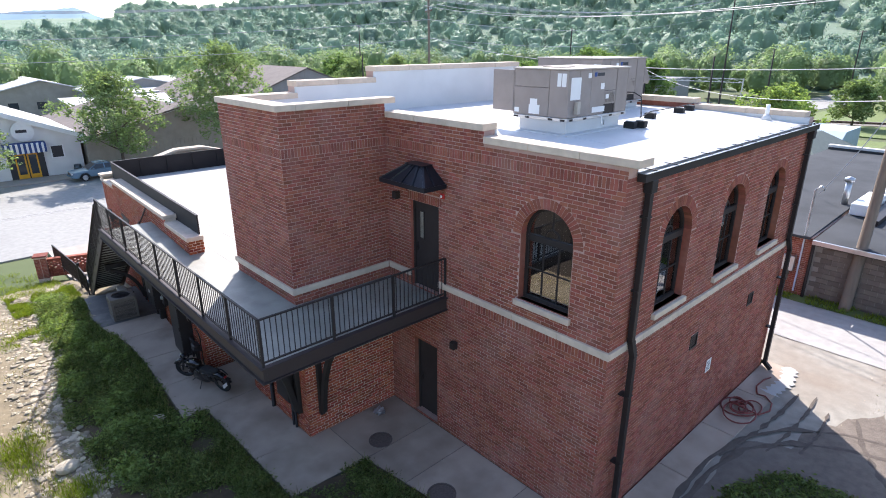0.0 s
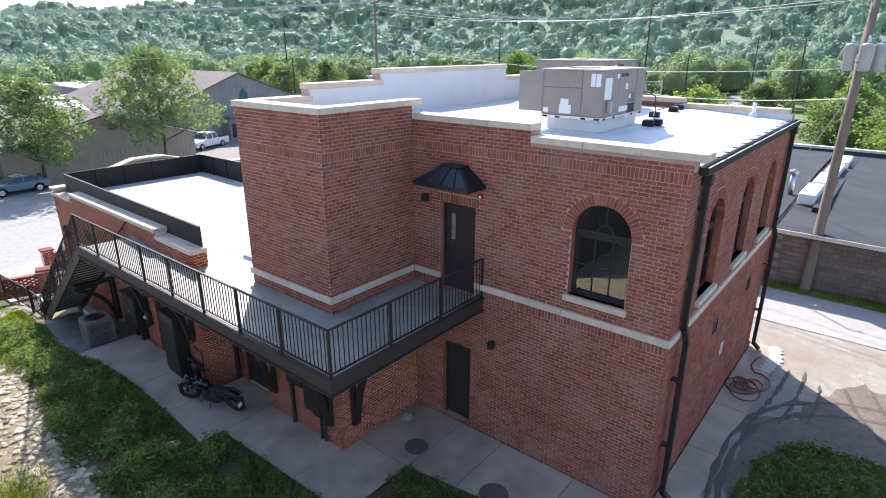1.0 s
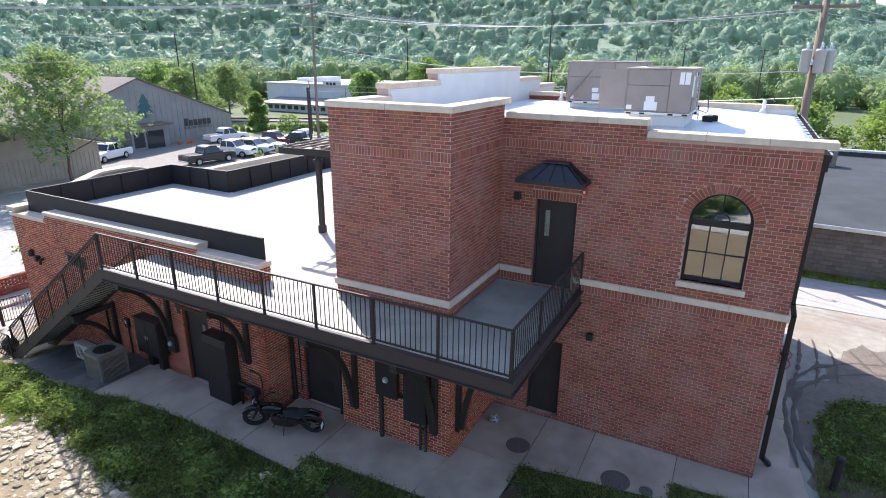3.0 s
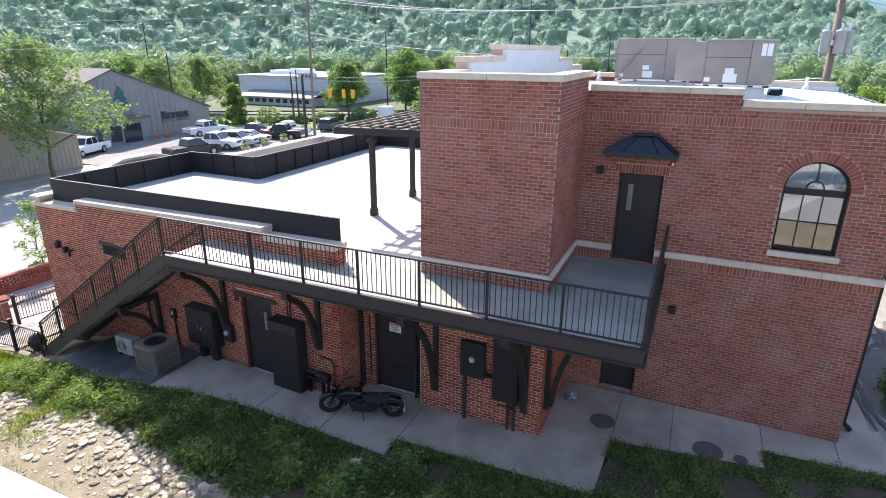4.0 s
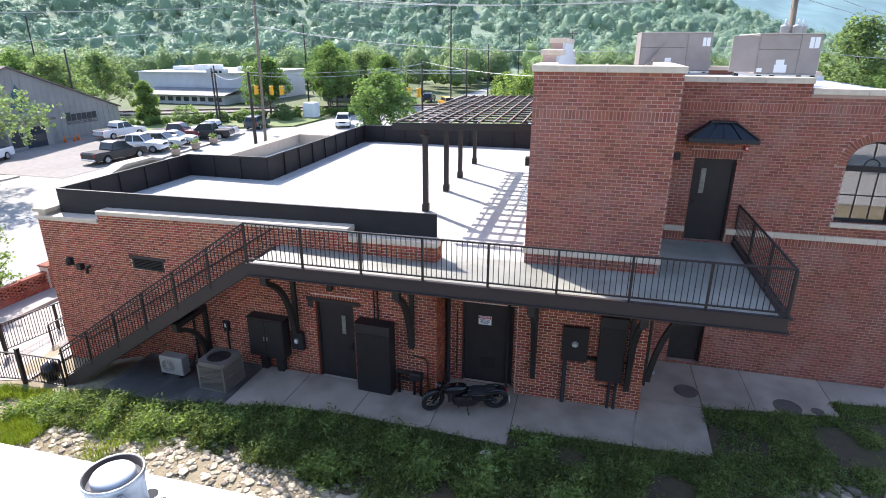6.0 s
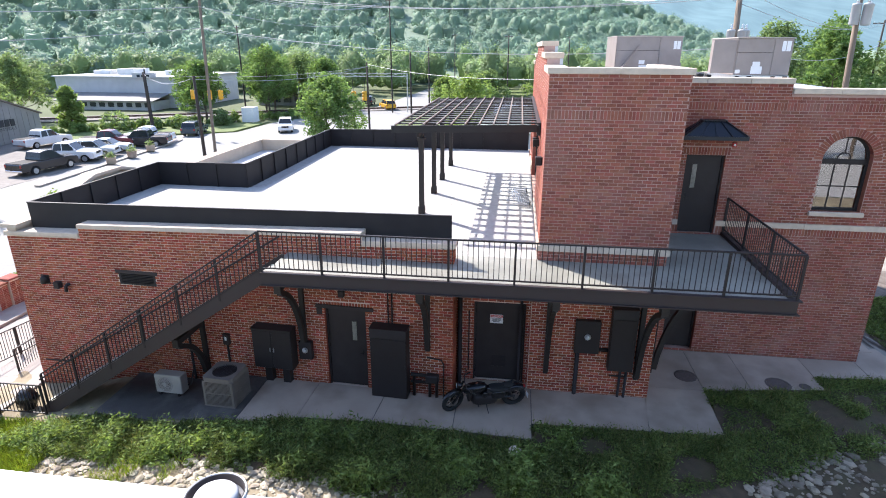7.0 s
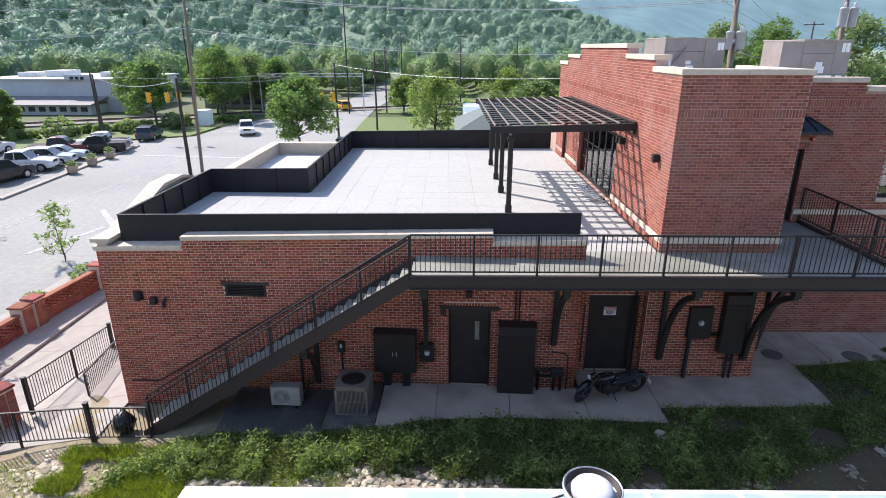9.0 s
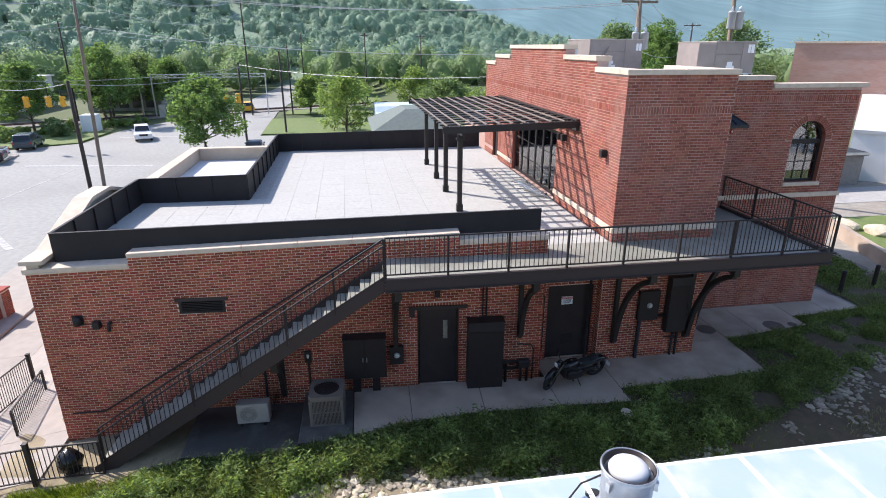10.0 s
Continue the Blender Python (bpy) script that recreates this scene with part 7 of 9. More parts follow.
sheet("ground_side_soil", 6.3, 9.5, -1.7, 2.2, 14, 16, HUMUS, "dark soil under the grass at the walkway's end", "ground", 0.022, 0.012)


def end_place():
    x, y = rs.uniform(5.6, 9.7), rs.uniform(-1.6, 2.25)
    return None if noise.noise(Vector((x * 1.2, y * 1.2, 17.0))) < -0.3 else (x, y, 0.02, 1)


single("end_grass", quad_mesh("end_grass", blades(9000, end_place, 0.17, 0.014), WEED), None, "shaded grass beyond the end of the walkway", "grass", "stuff")
single("side_grass", quad_mesh("side_grass", blades(9000, side_place, 0.16, 0.014), WEED), None, "shaded grass island in the dirt drive", "grass", "stuff")
single("side_weeds", quad_mesh("side_weeds", sprigs(1500, lambda: (lambda p: p and (p[0], p[1], p[2], 0.5))(side_place()), 0.055, 0.3, 8), WEED), None, "low weeds on the grass island", "weeds", "stuff")


# ---- stones on the bank ----
def ico(level):
    bm = bmesh.new()
    bmesh.ops.create_icosphere(bm, subdivisions=level, radius=1.0)
    v = np.array([p.co[:] for p in bm.verts])
    f = [tuple(q.index for q in p.verts) for p in bm.faces]
    bm.free()
    return v, f


ICO1, ICO1F = ico(1)
ICO2, ICO2F = ico(2)


def stones(name, label, count, place, lo, hi, mat=ROCK, seed=5):
    rr = np.random.RandomState(seed)
    mb = MB()
    k = 0
    while k < count:
        p = place(rr)
        if not p:
            continue
        s = lo + (hi - lo) * rr.uniform() ** 2.2
        v = ICO1 * (1 + rr.uniform(-0.22, 0.22, (len(ICO1), 1))) * np.array([s * rr.uniform(0.8, 1.4), s * rr.uniform(0.7, 1.1), s * rr.uniform(0.25, 0.5)])
        a = rr.uniform(0, 6.28)
        c, q = math.cos(a), math.sin(a)
        v = v @ np.array([[c, q, 0], [-q, c, 0], [0, 0, 1]])
        mb.add(v + np.array([p[0], p[1], p[2] + s * 0.12]), ICO1F)
        k += 1
    return single(name, mb, mat, label, "stones", "stuff")


def rock_place(rr):
    y = rr.uniform(11.5, 26.5)
    x = weed_outer(y) + 0.1 - abs(rr.normal()) * 0.85
    if x > walk_edge(y) - 1.2:
        return None
    return (x, y, bank_z(x, y))


stones("bank_stones", "rough grey and tan stones scattered along the bank", 1900, rock_place, 0.02, 0.12)
def flat_place(rr):
    y = rr.uniform(4.0, 9.8)
    x = weed_outer(y) + 0.2 - abs(rr.normal()) * 0.8
    return None if noise.noise(Vector((x * 0.7, y * 0.7, 31.0))) < 0.05 else (x, y, bank_z(x, y) + 0.02)


stones("flat_stones", "flat pale stones, darkened for shade, heaped on the dark soil of the bank", 430, flat_place, 0.03, 0.12, mat=ROCK_SHADED, seed=15)
stones("fence_rubble", "loose grey rubble stones beside the fence", 420, lambda rr: (lambda x, y: (x, y, bank_z(x, y)))(rr.uniform(0.2, 3.2), 28.4 + rr.normal() * 0.9), 0.03, 0.12, seed=16)
stones("bank_gravel", "small broken stones and rubble in the soil", 4200, lambda rr: (lambda x, y: (x, y, bank_z(x, y)))(rr.uniform(-3.2, 1.6), rr.uniform(3.0, 30.0)), 0.012, 0.042, seed=8)
stones("drive_gravel", "loose pale gravel at the edge of the drive", 900, lambda rr: (lambda x, y: (x, y, ground_z(x, y) - 0.01))(rr.uniform(13.0, 22.0), rr.uniform(-6.0, 1.0)), 0.008, 0.025, seed=9)
for k, (x, y, s) in enumerate(((15.4, -5.1, 0.55), (14.2, -5.9, 0.6), (2.35, 13.4, 0.16), (0.2, 13.1, 0.22))):
    v = ICO2 * (1 + 0.18 * np.array([[noise.noise(Vector(p * 1.7) + Vector((k, 0, 0)))] for p in ICO2])) * np.array([s * 1.3, s, s * 0.55])
    single("boulder", MB().add(v + np.array([x, y, ground_z(x, y) + s * 0.2]), ICO2F), ROCK, "pale weathered boulder in the grass", "boulder", smooth=False)
sheet("ground_lawn_side", 10.0, 17.0, -9.0, -3.6, 14, 14, TURF, "strip of grass beyond the drive", "grass", 0.0, 0.02)
single("retaining_wall", MB().beam((8.9, -1.75, 0.22), (24.0, -6.8, 0.22), 0.25, 0.8), CONCRETE, "low weathered concrete retaining wall", "wall", "structure")

# ---- neighbour's metal roof under the camera ----
nb = thing("neighbour_building", "neighbouring low building with a bright coated metal roof", "building")
NZ, NX1, NY1 = 3.25, -2.98, 21.9
part("wall", MB().box(-24.0, NX1 - 0.35, 11.4, NY1 - 0.3, -0.8, NZ - 0.22), DARKSIDE, nb)
for i in range(9):
    y1 = NY1 - 1.2 * i
    part("roof_sheet", MB().box(-24.0, NX1, y1 - 1.195, y1, NZ - 0.05, NZ, None, 0.006), ALUM, nb)
    part("roof_seam", MB().box(-24.0, NX1 - 0.01, y1 - 1.235, y1 - 1.16, NZ + 0.001, NZ + 0.006), WHITEPAINT, nb, "white brushed sealant over the lap")
part("eave", MB().box(NX1 + 0.001, NX1 + 0.06, 11.1, NY1 + 0.04, NZ - 0.16, NZ - 0.004).box(-24.0, NX1, NY1 + 0.001, NY1 + 0.05, NZ - 0.16, NZ - 0.004), WHITEPAINT, nb)
ev = thing("roof_exhaust_fan", "round galvanised kitchen exhaust fan on the metal roof", "exhaust fan", (-3.66, 16.82, NZ))
DULLGALV = material("weathered_galvanised_sheet", (0.50, 0.51, 0.52), 0.42, 0.7, vary=0.7, scale=5, dark=(0.27, 0.27, 0.28), stain=0.6, stain_scale=3.0, stain_color=(0.14, 0.13, 0.125), bump=0.06)
part("curb", MB().lathe([(0.37, 0.0), (0.335, 0.03), (0.31, 0.10)], 28), DULLGALV, ev)
part("drum", MB().lathe([(0.28, 0.1), (0.305, 0.14), (0.318, 0.62), (0.342, 0.66), (0.342, 0.70), (0.322, 0.70), (0.30, 0.60)], 40), DULLGALV, ev, smooth=True)
part("rim", torus(0.332, 0.012, 40, 8, pose(0, 0, 0.70, 90, 0, 0)), DULLGALV, ev, "rolled metal rim", smooth=True)
part("throat", MB().cyl((0, 0, 0.48), (0, 0, 0.56), 0.295, n=32), BLACK, ev)
# Black tube added so the gap between rim and dome looks shaded.
part("liner", MB().lathe([(0.296, 0.52), (0.318, 0.706), (0.308, 0.706), (0.286, 0.52)], 36), BLACK, ev, "black tube that puts shade into the gap round the dome", smooth=True)
part("motor_dome", MB().lathe([(0.225, 0.52), (0.24, 0.60), (0.245, 0.67), (0.225, 0.705), (0.16, 0.725), (0.08, 0.732), (0.001, 0.735)], 36), PALEROOF, ev, "pale domed motor cap", smooth=True)
for i in range(3):
    a = 2.1 * i + 0.4
    part("latch", MB().box(-0.03, 0.03, 0.318, 0.36, 0.48, 0.60, pose(0, 0, 0, 0, 0, math.degrees(a))), GALV, ev)
part("cable", MB().tube([(0.34, 0.16, 0.3), (0.42, 0.4, 0.12), (0.2, 0.7, 0.03), (-0.4, 0.9, 0.03)], 0.014, 6), BLACK, ev, smooth=True)
tar = MB()
for i in range(9):
    tar.lathe([(0.001, 0.006), (0.09 + 0.05 * rng.random(), 0.004), (0.12, 0.0)], 9, pose(0.40 * math.cos(i * 0.7) + 0.02, 0.38 * math.sin(i * 0.7), 0.0))
part("sealant", tar, TYRE, ev, "black sealant smears")

# ---- fences ----
railing("fence", "black steel picket fence from the stair foot to the corner post", (3.42, 26.24, -1.02), (3.45, 27.80, -1.06), height=0.98, posts=1.6)
railing("fence", "black steel picket fence along the bank", (3.45, 27.80, -1.06), (3.36, 33.6, -1.5), height=0.98, posts=1.9, lead=(True, True))
railing("fence", "black steel ramp fence across the plaza", (5.17, 30.72, -1.42), (9.29, 30.65, -1.78), height=1.05, posts=2.0)
railing("fence_gate", "black steel gate leaf standing open", (5.85, 29.42, -1.55), (8.3, 29.8, -1.72), height=1.0, posts=2.6, low=0.06)
for x, y, z in ((3.45, 27.80, -1.06), (5.17, 30.72, -1.42), (9.29, 30.65, -1.78)):
    t = thing("fence_post", "square black steel fence post with a cap", "post", (x, y, z), group="fence posts")
    part("post", MB().box(-0.05, 0.05, -0.05, 0.05, -0.1, 1.12, None, 0.004), BLACK, t)
    part("cap", MB().box(-0.06, 0.06, -0.06, 0.06, 1.12, 1.15, None, 0.006), BLACK, t)
v = ICO2 * (1 + 0.3 * np.array([[noise.noise(Vector(p * 2.1))] for p in ICO2])) * np.array([0.26, 0.3, 0.34])
single("rubbish_bag", MB().add(v + np.array([3.80, 27.15, -0.78]), ICO2F), BAGPLASTIC, "black plastic rubbish bag by the fence", "bag", smooth=True)
# plaza
plaza = thing("pavement_plaza", "pale concrete plaza slabs beside the wing", "pavement", kind="structure")
for i in range(9):
    for j in range(3):
        x0, y0 = 3.55 + 2.0 * i, 27.78 + 2.0 * j
        mb = MB()
        cs = [(x0 + 0.006, y0 + 0.006), (x0 + 1.994, y0 + 0.006), (x0 + 1.994, y0 + 1.994), (x0 + 0.006, y0 + 1.994)]
        vs = [(x, y, ground_z(x, y) - 0.12) for x, y in cs] + [(x, y, ground_z(x, y) + 0.02) for x, y in cs]
        mb.add(vs, [(3, 2, 1, 0), (4, 5, 6, 7), (0, 1, 5, 4), (1, 2, 6, 5), (2, 3, 7, 6), (3, 0, 4, 7)])
        part("slab", mb, SIDEWALK, plaza)


def pierced_wall(p0, p1, z0, h, label):
    """A brick garden wall with a pattern of open gaps and end piers."""
    a, b = Vector((*p0, 0)), Vector((*p1, 0))
    L = (b - a).length
    d = (b - a).normalized()
    w = Wall((a.x, a.y, z0), d, (d.y, -d.x, 0))
    t = thing("garden_wall", label, "garden wall")
    mb = MB()
    rows = int(h / 0.075)
    for k in range(rows):
        open_ = rows - 6 <= k < rows - 1
        st = 0.3 if open_ else 0.215
        x = (st / 2 if k % 2 else 0.0)
        while x < L - 0.1:
            mb.box(0, 0.205 if not open_ else 0.19, -0.1, 0.1, 0, 0.066, w.m(x, k * 0.075))
            x += st
    part("brickwork", mb, BRICK, t, kind="stuff")
    part("core", MB().box(0, L, -0.07, 0.07, 0, (rows - 6) * 0.075, w.m(0, 0)), MORTAR_OLD, t)
    part("cap", MB().box(-0.05, L + 0.05, -0.14, 0.14, rows * 0.075, rows * 0.075 + 0.06, w.m(0, 0), 0.008), BRICK, t)
    for x in (0, L):
        pr = part("pier", MB().box(x - 0.25, x + 0.25, -0.25, 0.25, -0.2, h + 0.22, w.m(0, 0)), MORTAR_OLD, t)
        pb = MB()
        for k in range(int((h + 0.2) / 0.075)):
            o = 0.0 if k % 2 else 0.11
            for sx in (-0.255, 0.005 + 0):
                pb.box(x + sx + 0.006, x + sx + 0.245, -0.262, 0.262, k * 0.075, k * 0.075 + 0.064, w.m(0, 0))
        part("pier_bricks", pb, BRICK, pr, kind="stuff")
        part("pier_cap", MB().box(x - 0.31, x + 0.31, -0.31, 0.31, h + 0.22, h + 0.30, w.m(0, 0), 0.02), BRICK, pr)
    return t


pierced_wall((11.6, 35.0), (15.3, 34.6), -2.0, 1.05, "pierced red brick garden wall with piers by the street")
pierced_wall((6.3, 35.3), (11.0, 35.1), -2.0, 0.95, "pierced red brick garden wall along the pavement")
pierced_wall((2.6, 32.2), (5.0, 31.4), -1.7, 0.9, "short red brick garden wall by the fence")

# ---- block building beside the drive ----
bb = thing("block_building", "low grey block building with a dark rolled roof", "building")
part("wall", MB().box(23.86, 44.2, -14.0, 4.35, -0.3, 2.12), MORTARGREY, bb)
part("brick_wing", MB().box(23.75, 44.0, 4.36, 9.2, -0.3, 2.45), MORTAR, bb)
me = MB().box(0, 0.03, -0.192, 0.192, 0, 0.19).mesh("block", BLOCK)
for k in range(11):
    for j in range(22):
        part("block", me, None, bb, m=pose(23.835, -4.6 + 0.4 * j + (0.2 if k % 2 else 0), -0.1 + 0.2 * k))
W_BAY = Wall((23.75, 8.0, 0), (0, -1, 0), (-1, 0, 0))
LATER.append(lambda: W_BAY.bricks("bay", BRICK, bb, 0.0, 3.64, -0.1, [(99, 2.4)], [], seed=31))
for nm, vs in (("low_roof", [(23.55, -14, 2.2), (23.55, 4.3, 2.42), (36, 4.3, 2.75), (36, -14, 2.6), (44.4, 4.3, 2.7), (44.4, -14, 2.6)]), ("high_roof", [(23.5, 4.42, 2.5), (23.5, 9.3, 2.55), (36, 9.3, 2.85), (36, 4.42, 2.85), (44.2, 9.3, 2.8), (44.2, 4.42, 2.8)])):
    q = [(0, 3, 2, 1), (3, 5, 4, 2)] if nm == "high_roof" else [(0, 2, 3), (0, 1, 2), (3, 2, 4), (3, 4, 5)]
    vs2 = vs + [(x, y, z - 0.1) for x, y, z in vs]
    if nm == "high_roof":
        fs = [(0, 3, 2, 1), (3, 5, 4, 2), (0, 6, 9, 3), (3, 9, 11, 5), (0, 1, 7, 6)]
    else:
        fs = [(0, 3, 2, 1), (3, 5, 4, 2), (0, 1, 7, 6)]
    part(nm, MB().add(vs2, fs), BLACKROOF, bb)
part("eave", MB().beam((23.5, -14, 2.12), (23.5, 4.3, 2.34), 0.1, 0.16), GALV, bb)
part("eave_board", MB().beam((23.62, -14, 2.03), (23.62, 4.3, 2.25), 0.12, 0.1), BLACK, bb)
part("far_parapet", MB().box(44.3, 44.6, -14, 9.3, 2.4, 2.95), BLACKROOF, bb)
part("far_coping", MB().box(44.2, 44.7, -14, 9.3, 2.95, 3.1), PALEROOF, bb, "pale metal coping")
part("rain_pipe", MB().cyl((23.68, 4.28, 0.0), (23.68, 4.28, 2.3), 0.06, n=10), BLACK, bb)
for i in range(4):
    part("roof_curb", MB().box(28.0 + 3.5 * i, 31.0 + 3.5 * i, 3.55 - 0.1 * i, 4.25 - 0.1 * i, 2.55, 3.05, None, 0.03), WHITEPAINT, bb, "long white roof curb")
part("valley_strip", MB().box(27.0, 43.0, 3.0, 3.5, 2.5, 2.72), BLACK, bb)
t = thing("condenser_box", "grey metal condenser standing on the dark roof", "air conditioner", (38.6, 0.0, 2.62))
part("casing", MB().box(-0.5, 0.5, -0.5, 0.5, 0.06, 1.1, None, 0.03), CONDENSER, t)
part("base", MB().box(-0.8, 0.8, -0.8, 0.8, 0.0, 0.06), PALEROOF, t)
t = thing("roof_flue", "galvanised flue pipe on the dark roof", "flue", (29.35, 4.75, 2.6))
part("pipe", MB().cyl((0, 0, 0), (0, 0, 1.1), 0.13, n=16), GALV, t, smooth=True)
part("cap", MB().lathe([(0.2, 1.1), (0.2, 1.25), (0.001, 1.33)], 16), GALV, t, smooth=True)
t = thing("service_mast", "grey electrical service mast with a box on the wall", "service mast", (23.62, 4.62, 0))
part("mast", MB().tube([(0, 0, 0.2), (0, 0, 4.3), (0.1, -0.15, 4.45), (0.2, -0.25, 4.3)], 0.035, 8), GALV, t, smooth=True)
part("box", MB().box(-0.1, 0.15, 0.15, 0.6, 1.0, 1.6, None, 0.01), GALV, t)
part("conduit", MB().tube([(0, 0.3, 1.0), (0, 0.3, 0.6), (0, 0.9, 0.5)], 0.03, 8), GALV, t, smooth=True)
sheet("grass_verge", 23.05, 23.9, -10.0, 9.0, 4, 40, TURF, "ragged strip of grass at the wall foot", "grass", 0.02, 0.03)


# blades of grass at the wall foot and the drive's edge
def verge_place():
    x, y = rs.uniform(23.0, 23.85), rs.uniform(-8.0, 8.5)
    return None if noise.noise(Vector((x, y * 1.3, 8.0))) < -0.15 else (x, y, ground_z(x, y), 1)


single("verge_grass", quad_mesh("verge_grass", blades(3500, verge_place, 0.22, 0.03), GRASS), None, "ragged grass along the block wall's foot", "grass", "stuff")
sheet("ground_lane", 19.6, 23.1, -30.0, 10.0, 10, 60, LANE, "pale worn lane beside the neighbour's wall", "lane", 0.004, 0.012)


# ---- tyre tracks in the dirt ----
def track(pts, w, mat, label):
    mb = MB()
    P = [Vector((x, y, ground_z(x, y) + 0.014)) for x, y in pts]
    n = 40
    row = []
    for i in range(n + 1):
        f = i / n * (len(P) - 1)
        k = min(int(f), len(P) - 2)
        q = P[k].lerp(P[k + 1], f - k)
        d = (P[k + 1] - P[k]).normalized()
        nrm = Vector((-d.y, d.x, 0))
        ww = w * (0.55 + 0.8 * noise.noise(Vector((i * 0.35, w, len(pts)))))
        if i in (0, n):
            ww *= 0.3
        row += [q + nrm * ww, q + Vector((0, 0, 0.006)), q - nrm * ww]
    mb.add(row, [(3 * i + j, 3 * i + j + 1, 3 * i + j + 4, 3 * i + j + 3) for i in range(n) for j in range(2)])
    return single("tyre_track", mb, mat, label, "tyre track", "structure")


for pts, w, mat in (
    ([(15.6, 2.75), (16.6, 2.6), (17.6, 2.8)], 0.3, PALEDUST),
    ([(8.5, 2.25), (9.6, 2.50), (11.2, 2.55), (12.6, 2.3), (13.7, 1.6), (14.4, 0.6), (14.9, -0.8)], 0.13, RUT),
    ([(8.6, 2.55), (10.0, 2.72), (11.6, 2.75), (13.0, 2.5), (14.3, 1.8), (15.1, 0.7), (15.5, -0.6)], 0.11, RUT),
    ([(11.9, 2.62), (13.4, 2.35), (14.8, 2.2), (16.2, 2.15)], 0.09, RUT),
    ([(12.9, 1.9), (14.0, 1.75), (15.3, 1.7), (16.4, 1.75)], 0.07, RUT),
    ([(13.4, 1.3), (14.6, 1.2), (15.8, 1.3)], 0.06, RUT),
    ([(13.0, -0.9), (13.9, -0.2), (14.9, 0.35), (16.0, 0.7)], 0.10, RUT),
    ([(13.3, -1.4), (14.3, -0.7), (15.4, -0.2), (16.4, 0.1)], 0.08, RUT),
):
    track(pts, w, mat, "dark muddy tyre track across the drive" if mat is RUT else "pale dusty smear across the drive")
# worn dirt in the middle of the drive, with a ragged edge
mb = MB()
n = 72
for k, f in ((0, 0.0), (1, 0.55), (2, 0.85), (3, 1.0)):
    for i in range(n):
        a = 2 * math.pi * i / n
        r = f * (1 + 0.35 * noise.noise(Vector((math.cos(a) * 2.2, math.sin(a) * 2.2, 3.0))) + 0.16 * noise.noise(Vector((math.cos(a) * 9, math.sin(a) * 9, 5.0))))
        x, y = 12.2 + 4.6 * r * math.cos(a) - 1.0 * r * math.sin(a), 0.35 + 2.35 * r * math.sin(a) - 0.5 * r * math.cos(a)
        y = min(y, 2.66)
        mb.v.append((x, y, ground_z(x, y) + 0.012 * (1 - f) + (0.006 if f < 1 else -0.03)))
mb.f += [(k * n + i, k * n + (i + 1) % n, (k + 1) * n + (i + 1) % n, (k + 1) * n + i) for k in range(3) for i in range(n)]
single("dirt_patch", mb, MUD, "worn brown dirt in the middle of the drive", "dirt", "structure", True)


# ---- streets ----
SZ = -2.0


def flat_patch(name, poly, z, mat, label, category, kind="structure"):
    return single(name, MB().slab(poly, z - 0.12, z), mat, label, category, kind)


flat_patch("road", [(-90, 37.2), (23.0, 37.2), (23.0, 14.0), (66.5, 14.0), (66.5, 31.0), (98, 31.8), (170, 28), (170, 38), (99, 40.5), (74, 50.0), (63.5, 50.5), (57.5, 60.0), (-90, 60.0)], SZ + 0.03, ASPHALT, "pale sun-bleached asphalt streets and crossing", "road")
flat_patch("pavement_street", [(3.5, 33.8), (22.8, 33.8), (22.8, 37.1), (3.5, 37.1)], SZ + 0.14, SIDEWALK, "pale concrete street pavement with a kerb", "pavement")
flat_patch("pavement_far", [(-40, 58.6), (29.0, 58.0), (29.0, 60.6), (-40, 60.6)], SZ + 0.14, SIDEWALK, "narrow concrete pavement by the beige building", "pavement")
flat_patch("parking_lot", [(29.5, 54.0), (57.0, 54.4), (60.5, 63.5), (56.0, 71.8), (29.5, 70.8)], SZ + 0.05, PARKING, "grey asphalt parking lot with faded lines", "parking lot")
flat_patch("kerb_parking", [(31.5, 51.3), (55.8, 53.6), (55.8, 54.1), (31.5, 51.8)], SZ + 0.18, SIDEWALK, "concrete kerb along the parked cars", "kerb")
flat_patch("lawn_verge", [(52.0, 66.5), (57.8, 63.0), (63.5, 51.2), (72.5, 50.8), (73.5, 53.0), (62.0, 78.0), (56.0, 74.0)], SZ + 0.12, TURF, "rough grass verge beside the railway", "grass")
flat_patch("lawn", [(67.5, 10.0), (67.5, 31.0), (84.0, 31.5), (87.0, 8.0)], SZ + 0.12, TURF, "bright mown lawn at the crossing", "lawn")
flat_patch("lawn_far", [(90.0, -10.0), (90.0, 30.5), (150.0, 27.0), (150.0, -20.0)], SZ + 0.10, TURF, "mown grass beyond the railway", "lawn")
flat_patch("railway_bed", [(57.0, 104.0), (63.0, 108.0), (93.0, 52.0), (112.0, 10.0), (107.0, 8.0), (87.0, 50.0)], SZ + 0.16, BALLAST, "grey-brown ballast bed of the railway", "railway bed")
tr = thing("railway_track", "pair of rusty steel rails on the ballast", "railway track")
for o in (-0.72, 0.72):
    part("rail", MB().beam((60 + o, 106, SZ + 0.26), (90 + o, 51, SZ + 0.26), 0.08, 0.15), RUST, tr)
    part("rail", MB().beam((90 + o, 51, SZ + 0.26), (109.5 + o, 9, SZ + 0.26), 0.08, 0.15), RUST, tr)


def road_line(a, b, w=0.15):
    single("road_marking", MB().beam((*a, SZ + 0.036), (*b, SZ + 0.036), w, 0.012, up=(0, 0, 1)), MARK, "worn white painted road line", "road marking", "structure")


